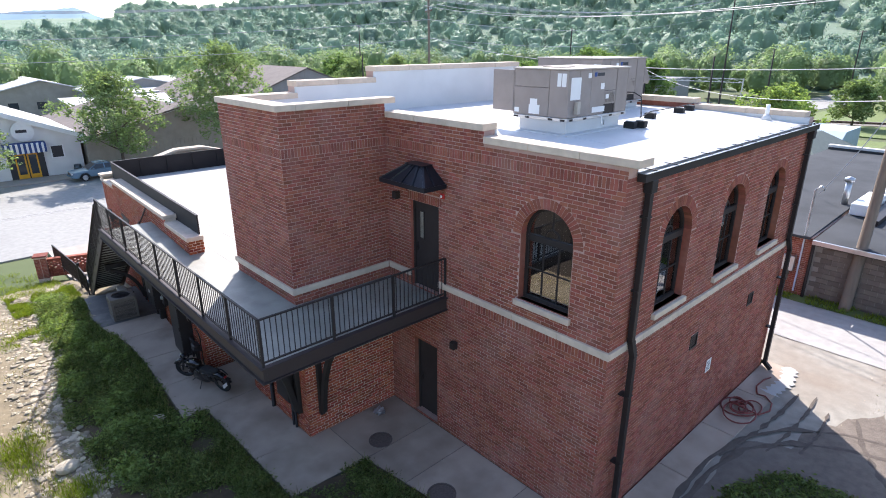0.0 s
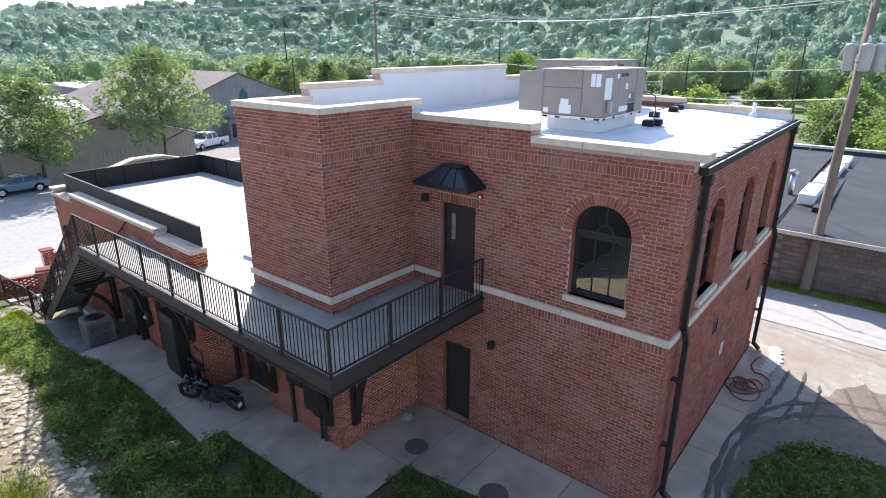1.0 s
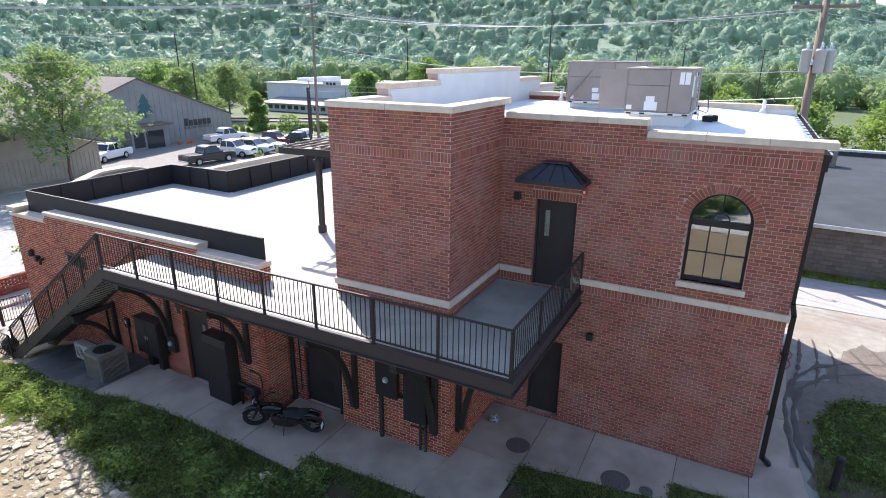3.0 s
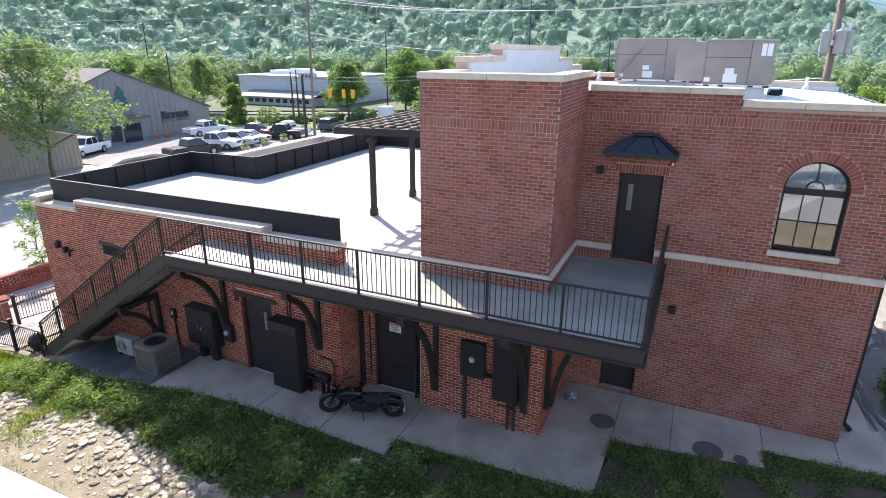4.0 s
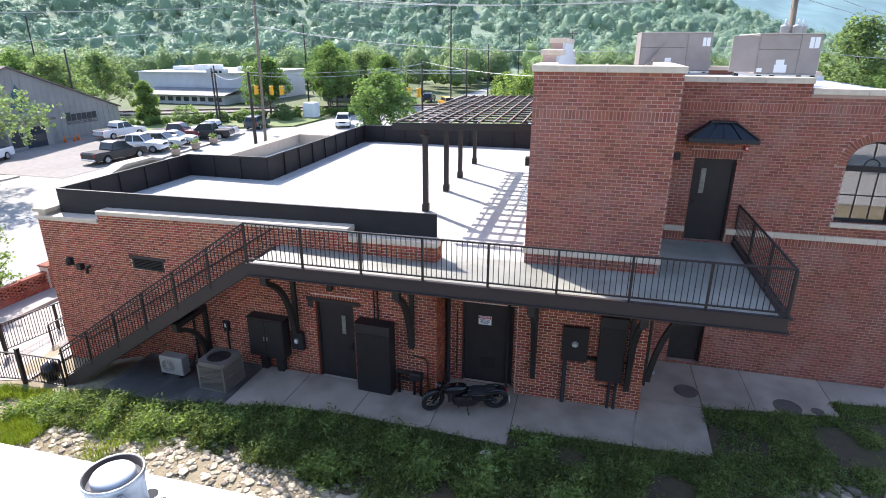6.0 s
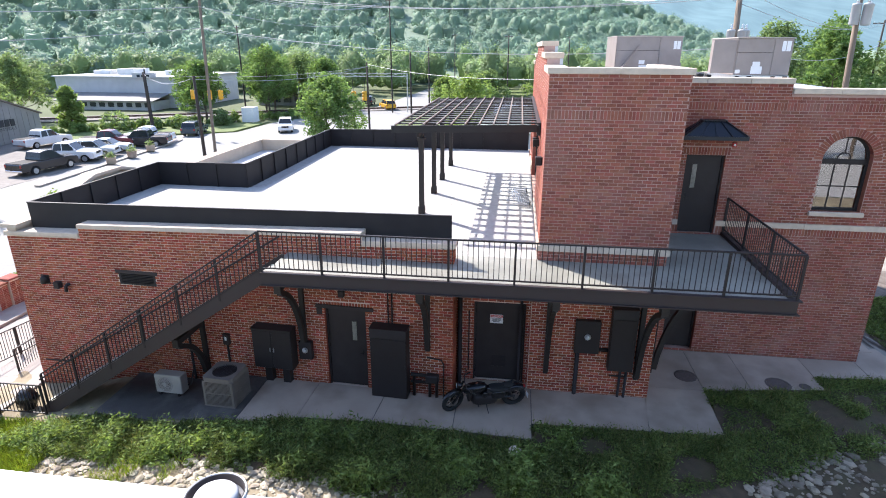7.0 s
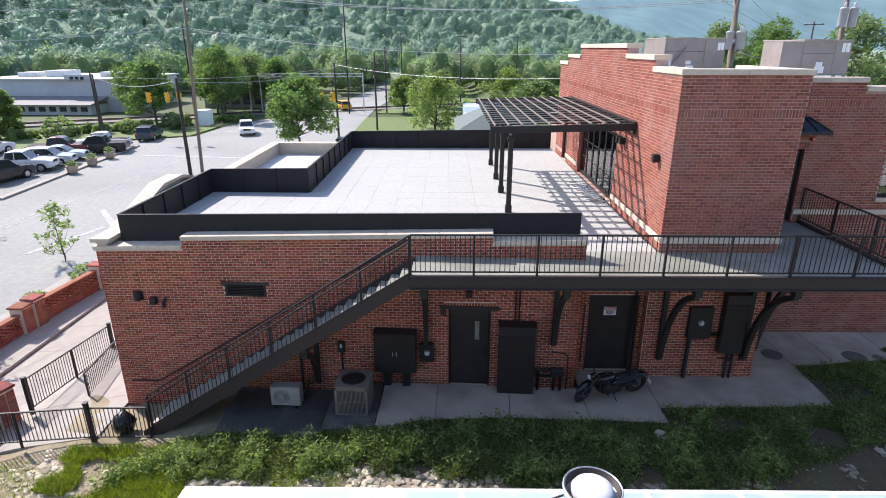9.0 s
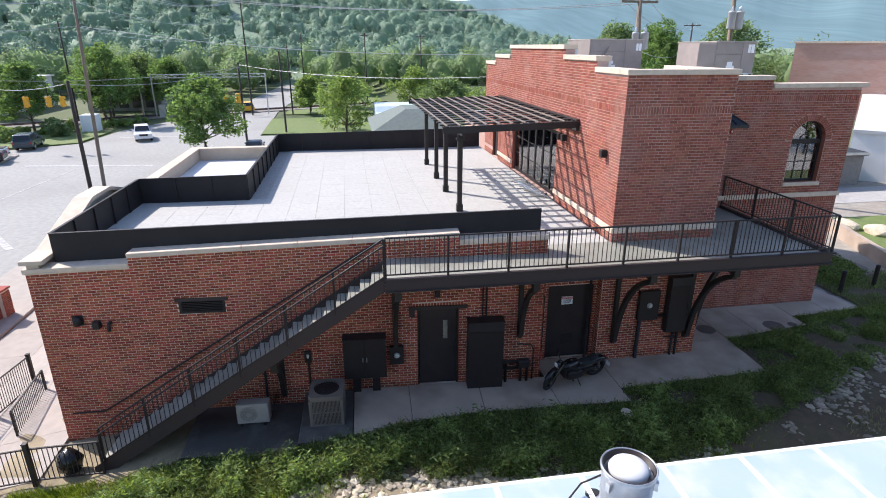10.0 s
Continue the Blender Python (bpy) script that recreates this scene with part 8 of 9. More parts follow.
for a, b, w in (((-20, 47.5), (28, 46.0), 0.13), ((-20, 47.9), (28, 46.4), 0.13), ((30, 46.0), (48, 45.0), 0.13), ((48.5, 38.5), (50, 50.5), 0.5), ((24.5, 39.0), (29, 42.5), 0.4), ((20, 41.5), (25, 40.0), 0.35), ((67.2, 33.5), (67.6, 48.0), 0.45), ((26, 36.0), (60, 35.4), 0.13)):
    road_line(a, b, w)
for i in range(11):
    road_line((33.0 + 2.25 * i, 55.0), (33.8 + 2.25 * i, 60.2), 0.1)


# ---- cars ----
def vehicle(kind, paint, at, rz, label, name="car"):
    """A parked road vehicle: local x forward."""
    t = thing(name, label, name if name != "car" else "car", at, rz, group="parked vehicles")
    P = CARPAINT[paint]
    L, W, H = {"pickup": (5.7, 1.95, 1.88), "sedan": (4.6, 1.8, 1.45), "suv": (4.7, 1.87, 1.72)}[kind]
    h, r = L / 2, 0.36 if kind == "pickup" else 0.33
    zb, zs = 0.32, {"pickup": 1.12, "sedan": 0.92, "suv": 1.05}[kind]
    wx = (h - 0.95, -h + (1.25 if kind == "pickup" else 0.95))
    arc = lambda c: [(c + (r + 0.07) * math.cos(math.pi * i / 8), 0.33 + (r + 0.05) * math.sin(math.pi * i / 8)) for i in range(9)]
    low = [(h, zb + 0.1), (h + 0.02, zs - 0.30), (h - 0.07, zs - 0.15), (h - 0.3, zs - 0.085), (h - 0.8, zs - 0.035)] + [(h - 1.3, zs), (-h + 0.22, zs), (-h + 0.05, zs - 0.05), (-h, zs - 0.16), (-h, zb + 0.1), (-h + 0.12, zb)] + list(reversed(arc(wx[1]))) + list(reversed(arc(wx[0]))) + [(h - 0.15, zb)]
    body = soften(part("body", MB().prism(low, -W / 2, W / 2), P, t), 0.09, 3)
    cab = {"pickup": [(h - 1.55, zs), (h - 2.25, H), (h - 3.55, H - 0.02), (h - 3.8, zs)], "sedan": [(h - 1.25, zs), (h - 2.05, H), (h - 3.2, H - 0.02), (-h + 0.55, zs)], "suv": [(h - 1.2, zs), (h - 1.95, H), (-h + 0.5, H - 0.04), (-h + 0.12, zs)]}[kind]
    mb = MB()
    ins = 0.14
    (ax, az), (bx, bz), (cx, cz), (dx, dz) = cab
    rim_ = [(ax, az), (bx + 0.06, bz - 0.075), (bx - 0.22, bz - 0.008), ((bx + cx) / 2, bz + 0.02), (cx + 0.22, cz), (cx - 0.05, cz - 0.07), (dx, dz)]
    vs = [Vector((x, s * (W / 2 - 0.05 - (ins + 0.01) * min(1.0, (z - zs) / (H - zs))), z)) for s in (-1, 1) for x, z in rim_]
    n = len(rim_)
    mb.add(vs, [tuple(range(n)), tuple(range(2 * n - 1, n - 1, -1))] + [(i, i + n, (i + 1) % n + n, (i + 1) % n) for i in range(n)])
    soften(part("cabin", mb, P, t), 0.05, 2)
    mid = lambda p, q, f: (p[0] + (q[0] - p[0]) * f, p[1] + (q[1] - p[1]) * f)

    def panel(nm, quad):
        part(nm, MB().add(quad, [(0, 1, 2, 3)]), CARGLASS, t, "dark glass")

    yw = lambda z: W / 2 - 0.05 - (0.15 * (z - zs) / (H - zs))
    a, b, c, d = cab
    for s in (-1, 1):
        z0, z1 = zs + 0.05, H - 0.09
        fx = lambda p, q, z: p[0] + (q[0] - p[0]) * (z - p[1]) / (q[1] - p[1])
        x0, x1, x2, x3 = fx(a, b, z0) - 0.1, fx(a, b, z1) - 0.06, fx(d, c, z1) + 0.06, fx(d, c, z0) + 0.1
        xm = (x1 + x2) / 2
        for p0, p1, p2, p3 in ((x0, x1, xm + 0.04, xm + 0.04), (xm - 0.04, xm - 0.04, x2, x3)):
            panel("side_window", [Vector((p0, s * (yw(z0) + 0.006), z0)), Vector((p1, s * (yw(z1) + 0.006), z1)), Vector((p2, s * (yw(z1) + 0.006), z1)), Vector((p3, s * (yw(z0) + 0.006), z0))])
    for nm, p, q, sg_ in (("windscreen", a, b, 1), ("rear_window", d, c, -1)):
        lo, hi = mid(p, q, 0.1), mid(p, q, 0.9)
        o = 0.008 * sg_
        panel(nm, [Vector((lo[0] + o, -yw(lo[1]) + 0.07, lo[1] + 0.004)), Vector((lo[0] + o, yw(lo[1]) - 0.07, lo[1] + 0.004)), Vector((hi[0] + o, yw(hi[1]) - 0.07, hi[1] + 0.004)), Vector((hi[0] + o, -yw(hi[1]) + 0.07, hi[1] + 0.004))])
    if kind == "pickup":
        part("cargo_bed", MB().box(-h + 0.12, h - 3.9, -W / 2 + 0.12, W / 2 - 0.12, zs - 0.3, zs + 0.006), TYRE, t, "dark open cargo bed")
    for x in wx:
        for s in (-1, 1):
            wl = part("wheel", MB().cyl((x, s * (W / 2 - 0.24), r), (x, s * (W / 2 - 0.01), r), r, n=20), TYRE, t, smooth=False)
            part("rim", MB().lathe([(0.001, 0.03), (0.07, 0.03), (r * 0.5, 0.012), (r * 0.64, 0.02), (r * 0.66, 0.0)], 16, pose(x, s * (W / 2 - 0.008), r, -90 * s, 0, 0)), GALV, wl)
    for s in (-1, 1):
        part("headlight", MB().box(h - 0.08, h + 0.025, s * (W / 2 - 0.28) - 0.17, s * (W / 2 - 0.28) + 0.17, zs - 0.30, zs - 0.16, None, 0.02), LAMPGLASS, t)
        part("tail_light", MB().box(-h - 0.012, -h + 0.05, s * (W / 2 - 0.13) - 0.09, s * (W / 2 - 0.13) + 0.09, zs - 0.34, zs - 0.1, None, 0.01), REDLENS, t)
        part("mirror", MB().box(h - 1.75, h - 1.62, s * (W / 2 + 0.06) - 0.07, s * (W / 2 + 0.06) + 0.07, zs + 0.02, zs + 0.17, None, 0.02), P, t)
    part("grille", MB().box(h - 0.02, h + 0.022, -0.45, 0.45, zs - 0.36, zs - 0.14), BLACK, t)
    part("bumper", MB().box(h - 0.1, h + 0.06, -W / 2 + 0.06, W / 2 - 0.06, zb + 0.05, zb + 0.22, None, 0.03), CHROME if kind == "pickup" else P, t)
    part("bumper", MB().box(-h - 0.06, -h + 0.1, -W / 2 + 0.06, W / 2 - 0.06, zb + 0.05, zb + 0.22, None, 0.03), CHROME if kind == "pickup" else P, t)
    return t


GZ = SZ + 0.055
for kind, paint, x, y, rz, lab, nm in (
    ("pickup", "black", 37.3, 55.9, -8, "dark blue-black pickup truck parked in the lot", "pickup_truck"),
    ("pickup", "white", 41.8, 57.2, -75, "white pickup truck parked in the row", "pickup_truck"),
    ("suv", "silver", 44.5, 56.6, -75, "silver-green car parked in the row", "car"),
    ("sedan", "silver", 47.2, 57.0, -75, "silver sedan parked in the row", "car"),
    ("pickup", "maroon", 50.2, 59.0, -75, "maroon pickup truck parked in the row", "pickup_truck"),
    ("pickup", "black", 51.3, 55.6, 105, "black pickup truck parked beside the kerb", "pickup_truck"),
    ("pickup", "white", 53.6, 56.6, 105, "white pickup truck parked at the row's end", "pickup_truck"),
    ("pickup", "white", 49.5, 66.5, -10, "white pickup truck parked by the grey building", "pickup_truck"),
    ("suv", "dark", 61.0, 55.0, 10, "dark grey car on the street", "car"),
    ("pickup", "white", 33.0, 66.5, 200, "white pickup truck beside the beige building", "pickup_truck"),
    ("suv", "white", 65.6, 44.6, 200, "white car on the street by the crossing", "car"),
    ("sedan", "blue", 10.9, 57.2, 184, "pale blue sedan parked by the pavement", "car"),
    ("sedan", "dark", 53.6, 29.8, 5, "dark car parked under the street tree", "car"),
    ("suv", "yellow", 96.0, 37.5, 30, "yellow vehicle far down the street", "car"),
    ("suv", "black", 104.0, 43.0, 5, "black car far down the street", "car"),
):
    vehicle(kind, paint, (x, y, GZ), rz, lab, nm)


# ---- buildings ----
def gable_house(name, label, x0, x1, y0, y1, z0, eave, apex, wall, roof_m, apex_x=None, over=0.4, trim=None):
    """A gabled building whose gable faces -y; the ridge runs along y."""
    t = thing(name, label, "building")
    ax = (x0 + x1) / 2 if apex_x is None else apex_x
    part("wall", MB().prism([(x0, z0), (x1, z0), (x1, eave), (ax, apex), (x0, eave)], y0, y1), wall, t)
    for xa, za, xb, zb in ((x0 - over, eave - over * (apex - eave) / (ax - x0), ax, apex), (x1 + over, eave - over * (apex - eave) / (x1 - ax), ax, apex)):
        vs = [(xa, y0 - over, za + 0.02), (xb, y0 - over, zb + 0.02), (xb, y1, zb + 0.02), (xa, y1, za + 0.02)]
        vs += [(x, y, z + 0.16) for x, y, z in vs]
        part("roof", MB().add(vs, [(0, 1, 2, 3), (4, 7, 6, 5), (0, 4, 5, 1), (1, 5, 6, 2), (2, 6, 7, 3), (3, 7, 4, 0)]), roof_m, t)
    return t


hb = gable_house("grey_store_building", "large grey gabled store building with dark painted lettering bars", 27.5, 55.3, 71.6, 104.0, SZ - 0.1, 1.0, 6.25, GREYSIDE, BROWNROOF, 41.2, 0.25)
for i in range(34):
    x = 28.0 + 0.8 * i
    zt = 1.0 + 5.25 * (1 - abs(x - 41.2) / 14.0)
    part("siding_batten", MB().box(x - 0.025, x + 0.025, 71.56, 71.6, SZ, zt - 0.25), GREYSIDE, hb)
for i in range(6):
    part("sign_bar", MB().box(47.2 + 0.75 * i, 47.78 + 0.75 * i, 71.50, 71.555, 0.0, 1.0 if i == 0 else 0.78), DARKINK, hb, "dark painted letter bar")
tc = bpy.data.curves.new("store_words", "FONT")
tc.body, tc.size, tc.align_x, tc.align_y = "BUILDING MATERIALS", 0.46, "CENTER", "CENTER"
tc.materials.append(DARKINK)
tx = new("painted_words", tc)
tx.parent = hb
tx.matrix_basis = pose(49.4, 71.55, -0.28, 90, 0, 0)
part("logo_tree", MB().prism([(41.6, 1.6), (41.9, 1.6), (41.9, 2.1), (42.9, 2.1), (42.35, 2.8), (42.7, 2.8), (42.2, 3.45), (42.45, 3.45), (41.75, 4.5), (41.05, 3.45), (41.3, 3.45), (40.8, 2.8), (41.15, 2.8), (40.6, 2.1), (41.6, 2.1)], 71.50, 71.555), TEAL, hb, "teal fir-tree emblem")
en = part("entrance", MB().box(38.2, 43.4, 69.8, 71.55, SZ, 0.75), GREYSIDE, hb)
part("porch_roof", MB().box(37.9, 43.7, 69.2, 71.55, 0.76, 1.0), BROWNROOF, en)
part("glass_door", MB().box(40.2, 42.6, 69.76, 69.8, SZ + 0.05, 0.2), PANEGLASS, en)
# Dark panel stands in for the shade of an open porch.
part("porch_void", MB().box(38.5, 39.9, 69.76, 69.8, SZ + 0.3, 0.1), DARKINK, en)
for x in (33.0, 38.0):
    part("roof_vent", MB().cyl((x, 84, 4.0), (x, 84, 5.4), 0.18, n=10), RUST, hb)
for i, (x, y) in enumerate(((44.6, 69.6), (45.5, 69.2), (51.0, 69.0), (46.3, 69.4))):
    t = thing("traffic_cone", "orange traffic cone by the store wall", "traffic cone", (x, y, GZ), group="traffic cones")
    part("cone", MB().lathe([(0.16, 0.03), (0.03, 0.7)], 12), ORANGE, t, smooth=True)
    part("base", MB().box(-0.2, 0.2, -0.2, 0.2, 0, 0.035), ORANGE, t)
bg = gable_house("beige_metal_building", "long beige metal-sided building with a shallow gable", 10.9, 28.1, 60.0, 82.0, SZ - 0.1, 1.15, 3.45, BEIGE, BROWNROOF, 19.85, 0.5)
for i in range(42):
    x = 11.1 + 0.41 * i
    part("siding_rib", MB().box(x - 0.02, x + 0.02, 59.96, 60.0, SZ, 0.4), BEIGE, bg)
part("gable_trim", MB().beam((10.4, 59.6, 0.98), (19.85, 59.6, 3.52), 0.12, 0.14), WHITEPAINT, bg, "pale gable trim")
part("gable_trim", MB().beam((28.6, 59.6, 0.98), (19.85, 59.6, 3.52), 0.12, 0.14), WHITEPAINT, bg, "pale gable trim")
part("siding_band", MB().box(10.9, 28.1, 59.95, 60.0, 0.4, 0.46), BEIGE, bg)
part("side_rib_band", MB().box(28.1, 28.14, 60.0, 82, 0.6, 0.8), BEIGE, bg)
wh = gable_house("white_shop", "small white shop with a striped blue awning", -2.6, 10.6, 60.8, 78.0, SZ - 0.1, 1.5, 4.3, WHITEWALL, PALEROOF, 4.0, 0.35)
aw = part("awning", MB().prism([(4.7, 0.42), (7.8, 0.42), (7.8, 1.3), (4.7, 1.3)], 59.9, 60.78), BLUEFAB, wh, "blue and white striped awning")
for i in range(8):
    part("stripe", MB().box(4.8 + 0.38 * i, 4.98 + 0.38 * i, 59.88, 59.897, 0.42, 1.28), WHITEPAINT, aw)
part("shop_front", MB().box(4.9, 7.6, 60.74, 60.8, SZ, 0.4), DARKINK, wh)
for x0, x1 in ((5.4, 6.2), (6.3, 7.1)):
    dl = part("door_leaf", MB().box(x0, x1, 60.69, 60.74, SZ + 0.12, 0.35), AMBER, wh, "ochre door leaf")
    part("pane", MB().box(x0 + 0.12, x1 - 0.12, 60.67, 60.688, SZ + 0.5, 0.2), PANEGLASS, dl)
w_ = part("window", MB().box(8.15, 9.2, 60.74, 60.8, -0.35, 0.82), WHITEPAINT, wh)
part("pane", MB().box(8.25, 9.1, 60.72, 60.738, -0.27, 0.74), DARKINK, w_)
part("fascia", MB().beam((4.0, 60.3, 4.25), (11.0, 60.3, 1.42), 0.12, 0.4), WHITEPAINT, wh, "white roof fascia")
em = part("roof_emblem", MB().cyl((6.4, 60.5, 2.25), (6.4, 60.6, 2.25), 0.85, n=28), WHITEPAINT, wh, "round white sign board")
part("emblem_mark", MB().box(5.9, 6.7, 60.46, 60.495, 2.15, 2.4), DARKINK, em)
for x in (9.9, 11.6, 13.4):
    t = thing("barrel_planter", "round dark blue barrel planter at the shop front", "planter", (x, 60.25, SZ + 0.14), group="barrel planters")
    part("barrel", MB().lathe([(0.001, 0.0), (0.26, 0.0), (0.33, 0.4), (0.29, 0.8), (0.24, 0.8), (0.001, 0.72)], 18), CARPAINT["dark"], t, smooth=True)
    part("hoop", torus(0.325, 0.018, 20, 6, pose(0, 0, 0.45, 90, 0, 0)), BLACK, t)
dk = thing("dark_store", "low dark store with a white lettered sign bar among pale roofs", "building")
part("wall", MB().box(26.8, 36.0, 100.0, 112.0, SZ, 2.1), DARKINK, dk)
part("roof", MB().box(26.5, 36.3, 99.6, 112.3, 2.1, 2.3), PALEROOF, dk)
part("sign_bar", MB().box(27.6, 30.4, 99.9, 99.98, 1.0, 1.7), WHITEPAINT, dk, "white sign bar")
for x0, x1, y0, y1, zt, lab in ((16.0, 30.0, 88.0, 97.0, 1.7, "flat pale metal roof behind the beige building"), (31.0, 40.0, 112.0, 120.0, 2.6, "flat pale roof of a long shed"), (36.8, 48.0, 118.0, 126.0, 2.9, "pale canopy roof behind the sheds")):
    t = thing("shed", lab, "building")
    part("wall", MB().box(x0, x1, y0, y1, SZ, zt - 0.2), GREYSIDE, t)
    part("roof", MB().add([(x0 - 0.4, y0 - 0.4, zt - 0.2), (x1 + 0.4, y0 - 0.4, zt - 0.2), (x1 + 0.4, y1, zt + 0.5), (x0 - 0.4, y1, zt + 0.5), (x0 - 0.4, y0 - 0.4, zt - 0.35), (x1 + 0.4, y0 - 0.4, zt - 0.35), (x1 + 0.4, y1, zt + 0.35), (x0 - 0.4, y1, zt + 0.35)], [(0, 1, 2, 3), (7, 6, 5, 4), (0, 4, 5, 1), (1, 5, 6, 2), (3, 7, 4, 0)]), PALEROOF, t)
for k, (x0, x1, y0, y1, zt, m, r) in enumerate(((22, 40, 110, 128, 3.2, GREYSIDE, PALEROOF), (42, 60, 128, 140, 2.4, WHITEWALL, PALEROOF), (10, 24, 118, 134, 3.0, BEIGE, PALEROOF), (26, 36, 160, 175, 4.0, WHITEWALL, PALEROOF))):
    t = gable_house("far_house", "pale low roof of a far building among the trees", x0, x1, y0, y1, SZ, zt - 1.2, zt + 0.6, m, r)
    for i in range(3):
        part("window", MB().box(x0 + 2 + 4 * i, x0 + 3.4 + 4 * i, y0 - 0.05, y0, SZ + 1.0, SZ + 2.2), PANEGLASS, t)
wa = thing("warehouse", "long pale warehouse with a dark lean-to roof behind the railway", "building")
part("high_wall", MB().box(92.0, 114.0, 75.0, 100.0, SZ, 3.35), WAREWALL, wa)
part("high_roof", MB().box(91.6, 114.4, 74.6, 100.4, 3.35, 3.55), PALEROOF, wa)
part("low_wall", MB().box(87.0, 92.0, 77.6, 96.0, SZ, -0.45), WAREWALL, wa)
part("low_roof", MB().add([(86.3, 77.2, -0.45), (86.3, 96.4, -0.45), (92.0, 96.4, 0.5), (92.0, 77.2, 0.5), (86.3, 77.2, -0.3), (86.3, 96.4, -0.3), (92.0, 96.4, 0.65), (92.0, 77.2, 0.65)], [(0, 1, 2, 3), (7, 6, 5, 4), (0, 4, 5, 1), (3, 2, 6, 7), (0, 3, 7, 4), (1, 5, 6, 2)]), GREYSIDE, wa)
for i in range(10):
    w_ = part("window", MB().box(86.94, 87.0, 78.2 + 1.75 * i, 79.3 + 1.75 * i, -1.45, -0.7), PANEGLASS, wa)
part("stepped_gable", MB().box(91.5, 92.0, 79.5, 84.0, 3.35, 4.2), WAREWALL, wa)
for i in range(3):
    part("gable_vent", MB().box(91.44, 91.5, 80.6 + 0.9 * i, 81.2 + 0.9 * i, 3.45, 3.9), PANEGLASS, wa)
for y, h in ((78, 0.9), (88, 1.1), (93, 0.8)):
    part("roof_unit", MB().box(98, 103, y, y + 3.5, 3.55, 3.55 + h), WHITEWALL, wa)
rb = thing("red_fronted_shop", "dark brick shop with a red fascia behind the trees", "building")
part("wall", MB().box(100.0, 116.0, 52.0, 64.0, SZ, 3.2), GREYSIDE, rb)
part("fascia", MB().box(99.7, 100.0, 52.0, 64.0, 1.8, 3.0), NOTICERED, rb)
for i in range(5):
    part("window", MB().box(99.9, 99.99, 53 + 2.2 * i, 54.5 + 2.2 * i, SZ + 0.6, 1.0), PANEGLASS, rb)
gp = thing("pale_blue_building", "pale blue building with a green-grey shingle roof", "building")
part("wall", MB().box(45.5, 56.0, 9.8, 17.3, SZ, 1.2), PALEBLUE, gp)
part("roof", MB().add([(45.0, 9.5, 1.2), (56.5, 9.5, 1.2), (56.5, 17.8, 1.2), (45.0, 17.8, 1.2), (48.5, 12.0, 2.9), (53.0, 12.0, 2.9), (53.0, 14.3, 2.9), (48.5, 14.3, 2.9)], [(0, 1, 5, 4), (1, 2, 6, 5), (2, 3, 7, 6), (3, 0, 4, 7), (4, 5, 6, 7)]), GREENROOF, gp)
part("stepped_wall", MB().prism([(56.6, SZ), (66.0, SZ), (66.0, 2.0), (61.0, 2.0), (60.0, 1.4), (57.5, 1.4), (56.6, 0.9)], 12.0, 16.6), PALEBLUE, gp)
wr = thing("white_brick_building", "building with a white ground floor and red brick wall above", "building")
M45 = Matrix.Translation((24.9, -15.2, 0)) @ pose(0, 0, 0, 0, 0, -45)
wl = part("wall", MB().box(0.0, 41.5, -45.0, 1.05, -1.0, 3.2, M45), WHITEWALL, wr)
part("roof", MB().box(0.3, 41.5, -45.0, 0.75, 3.2, 3.26, M45), MEMBRANE, wr, "white flat roof")
for i in range(7):
    part("window", MB().box(-0.05, 0.0, -3.4 - 3.6 * i, -1.4 - 3.6 * i, 1.5, 2.6, M45), PANEGLASS, wl)
part("parapet", MB().box(-0.12, 0.28, -45.0, 1.1, 3.2, 3.42, M45), PALEROOF, wr)
up_ = part("upper_wall", MB().box(41.6, 70.0, -45.0, 9.4, -1.0, 9.2, M45), FARBRICK, wr, "red brick upper wall")
part("coping", MB().box(41.4, 70.0, -45.0, 9.6, 9.2, 9.45, M45), STONE, wr)
for i in range(3):
    part("roof_unit", MB().box(46, 49, -12 - 9 * i, -9 - 9 * i, 9.45, 10.8, M45), GALV, wr)

# ---- poles, wires and signals ----
def utility_pole(at, top, lean=(0, 0), r=0.16, mat=POLEDARK, arms=0, label="tall dark wooden utility pole", arm_rz=40.0):
    t = thing("utility_pole", label, "utility pole", at, group="utility poles")
    h = top - at[2]
    part("pole", MB().tube([(0, 0, -0.3), (lean[0] * 0.5, lean[1] * 0.5, h / 2), (lean[0], lean[1], h)], [r, r * 0.85, r * 0.68], 12), mat, t, smooth=True)
    for i in range(arms):
        z = h - 0.35 - 0.9 * i
        f = z / h
        m = Matrix.Translation((lean[0] * f, lean[1] * f, z)) @ pose(0, 0, 0, 0, 0, arm_rz)
        ar = part("crossarm", MB().box(-1.2, 1.2, -0.06, 0.06, -0.06, 0.06, m, 0.006), mat, t)
        for x in (-1.1, -0.55, 0.55, 1.1):
            part("insulator", MB().lathe([(0.03, 0.06), (0.055, 0.1), (0.035, 0.16), (0.045, 0.2), (0.001, 0.22)], 10, m @ pose(x, 0, 0)), GALV, ar, smooth=True)
    return t


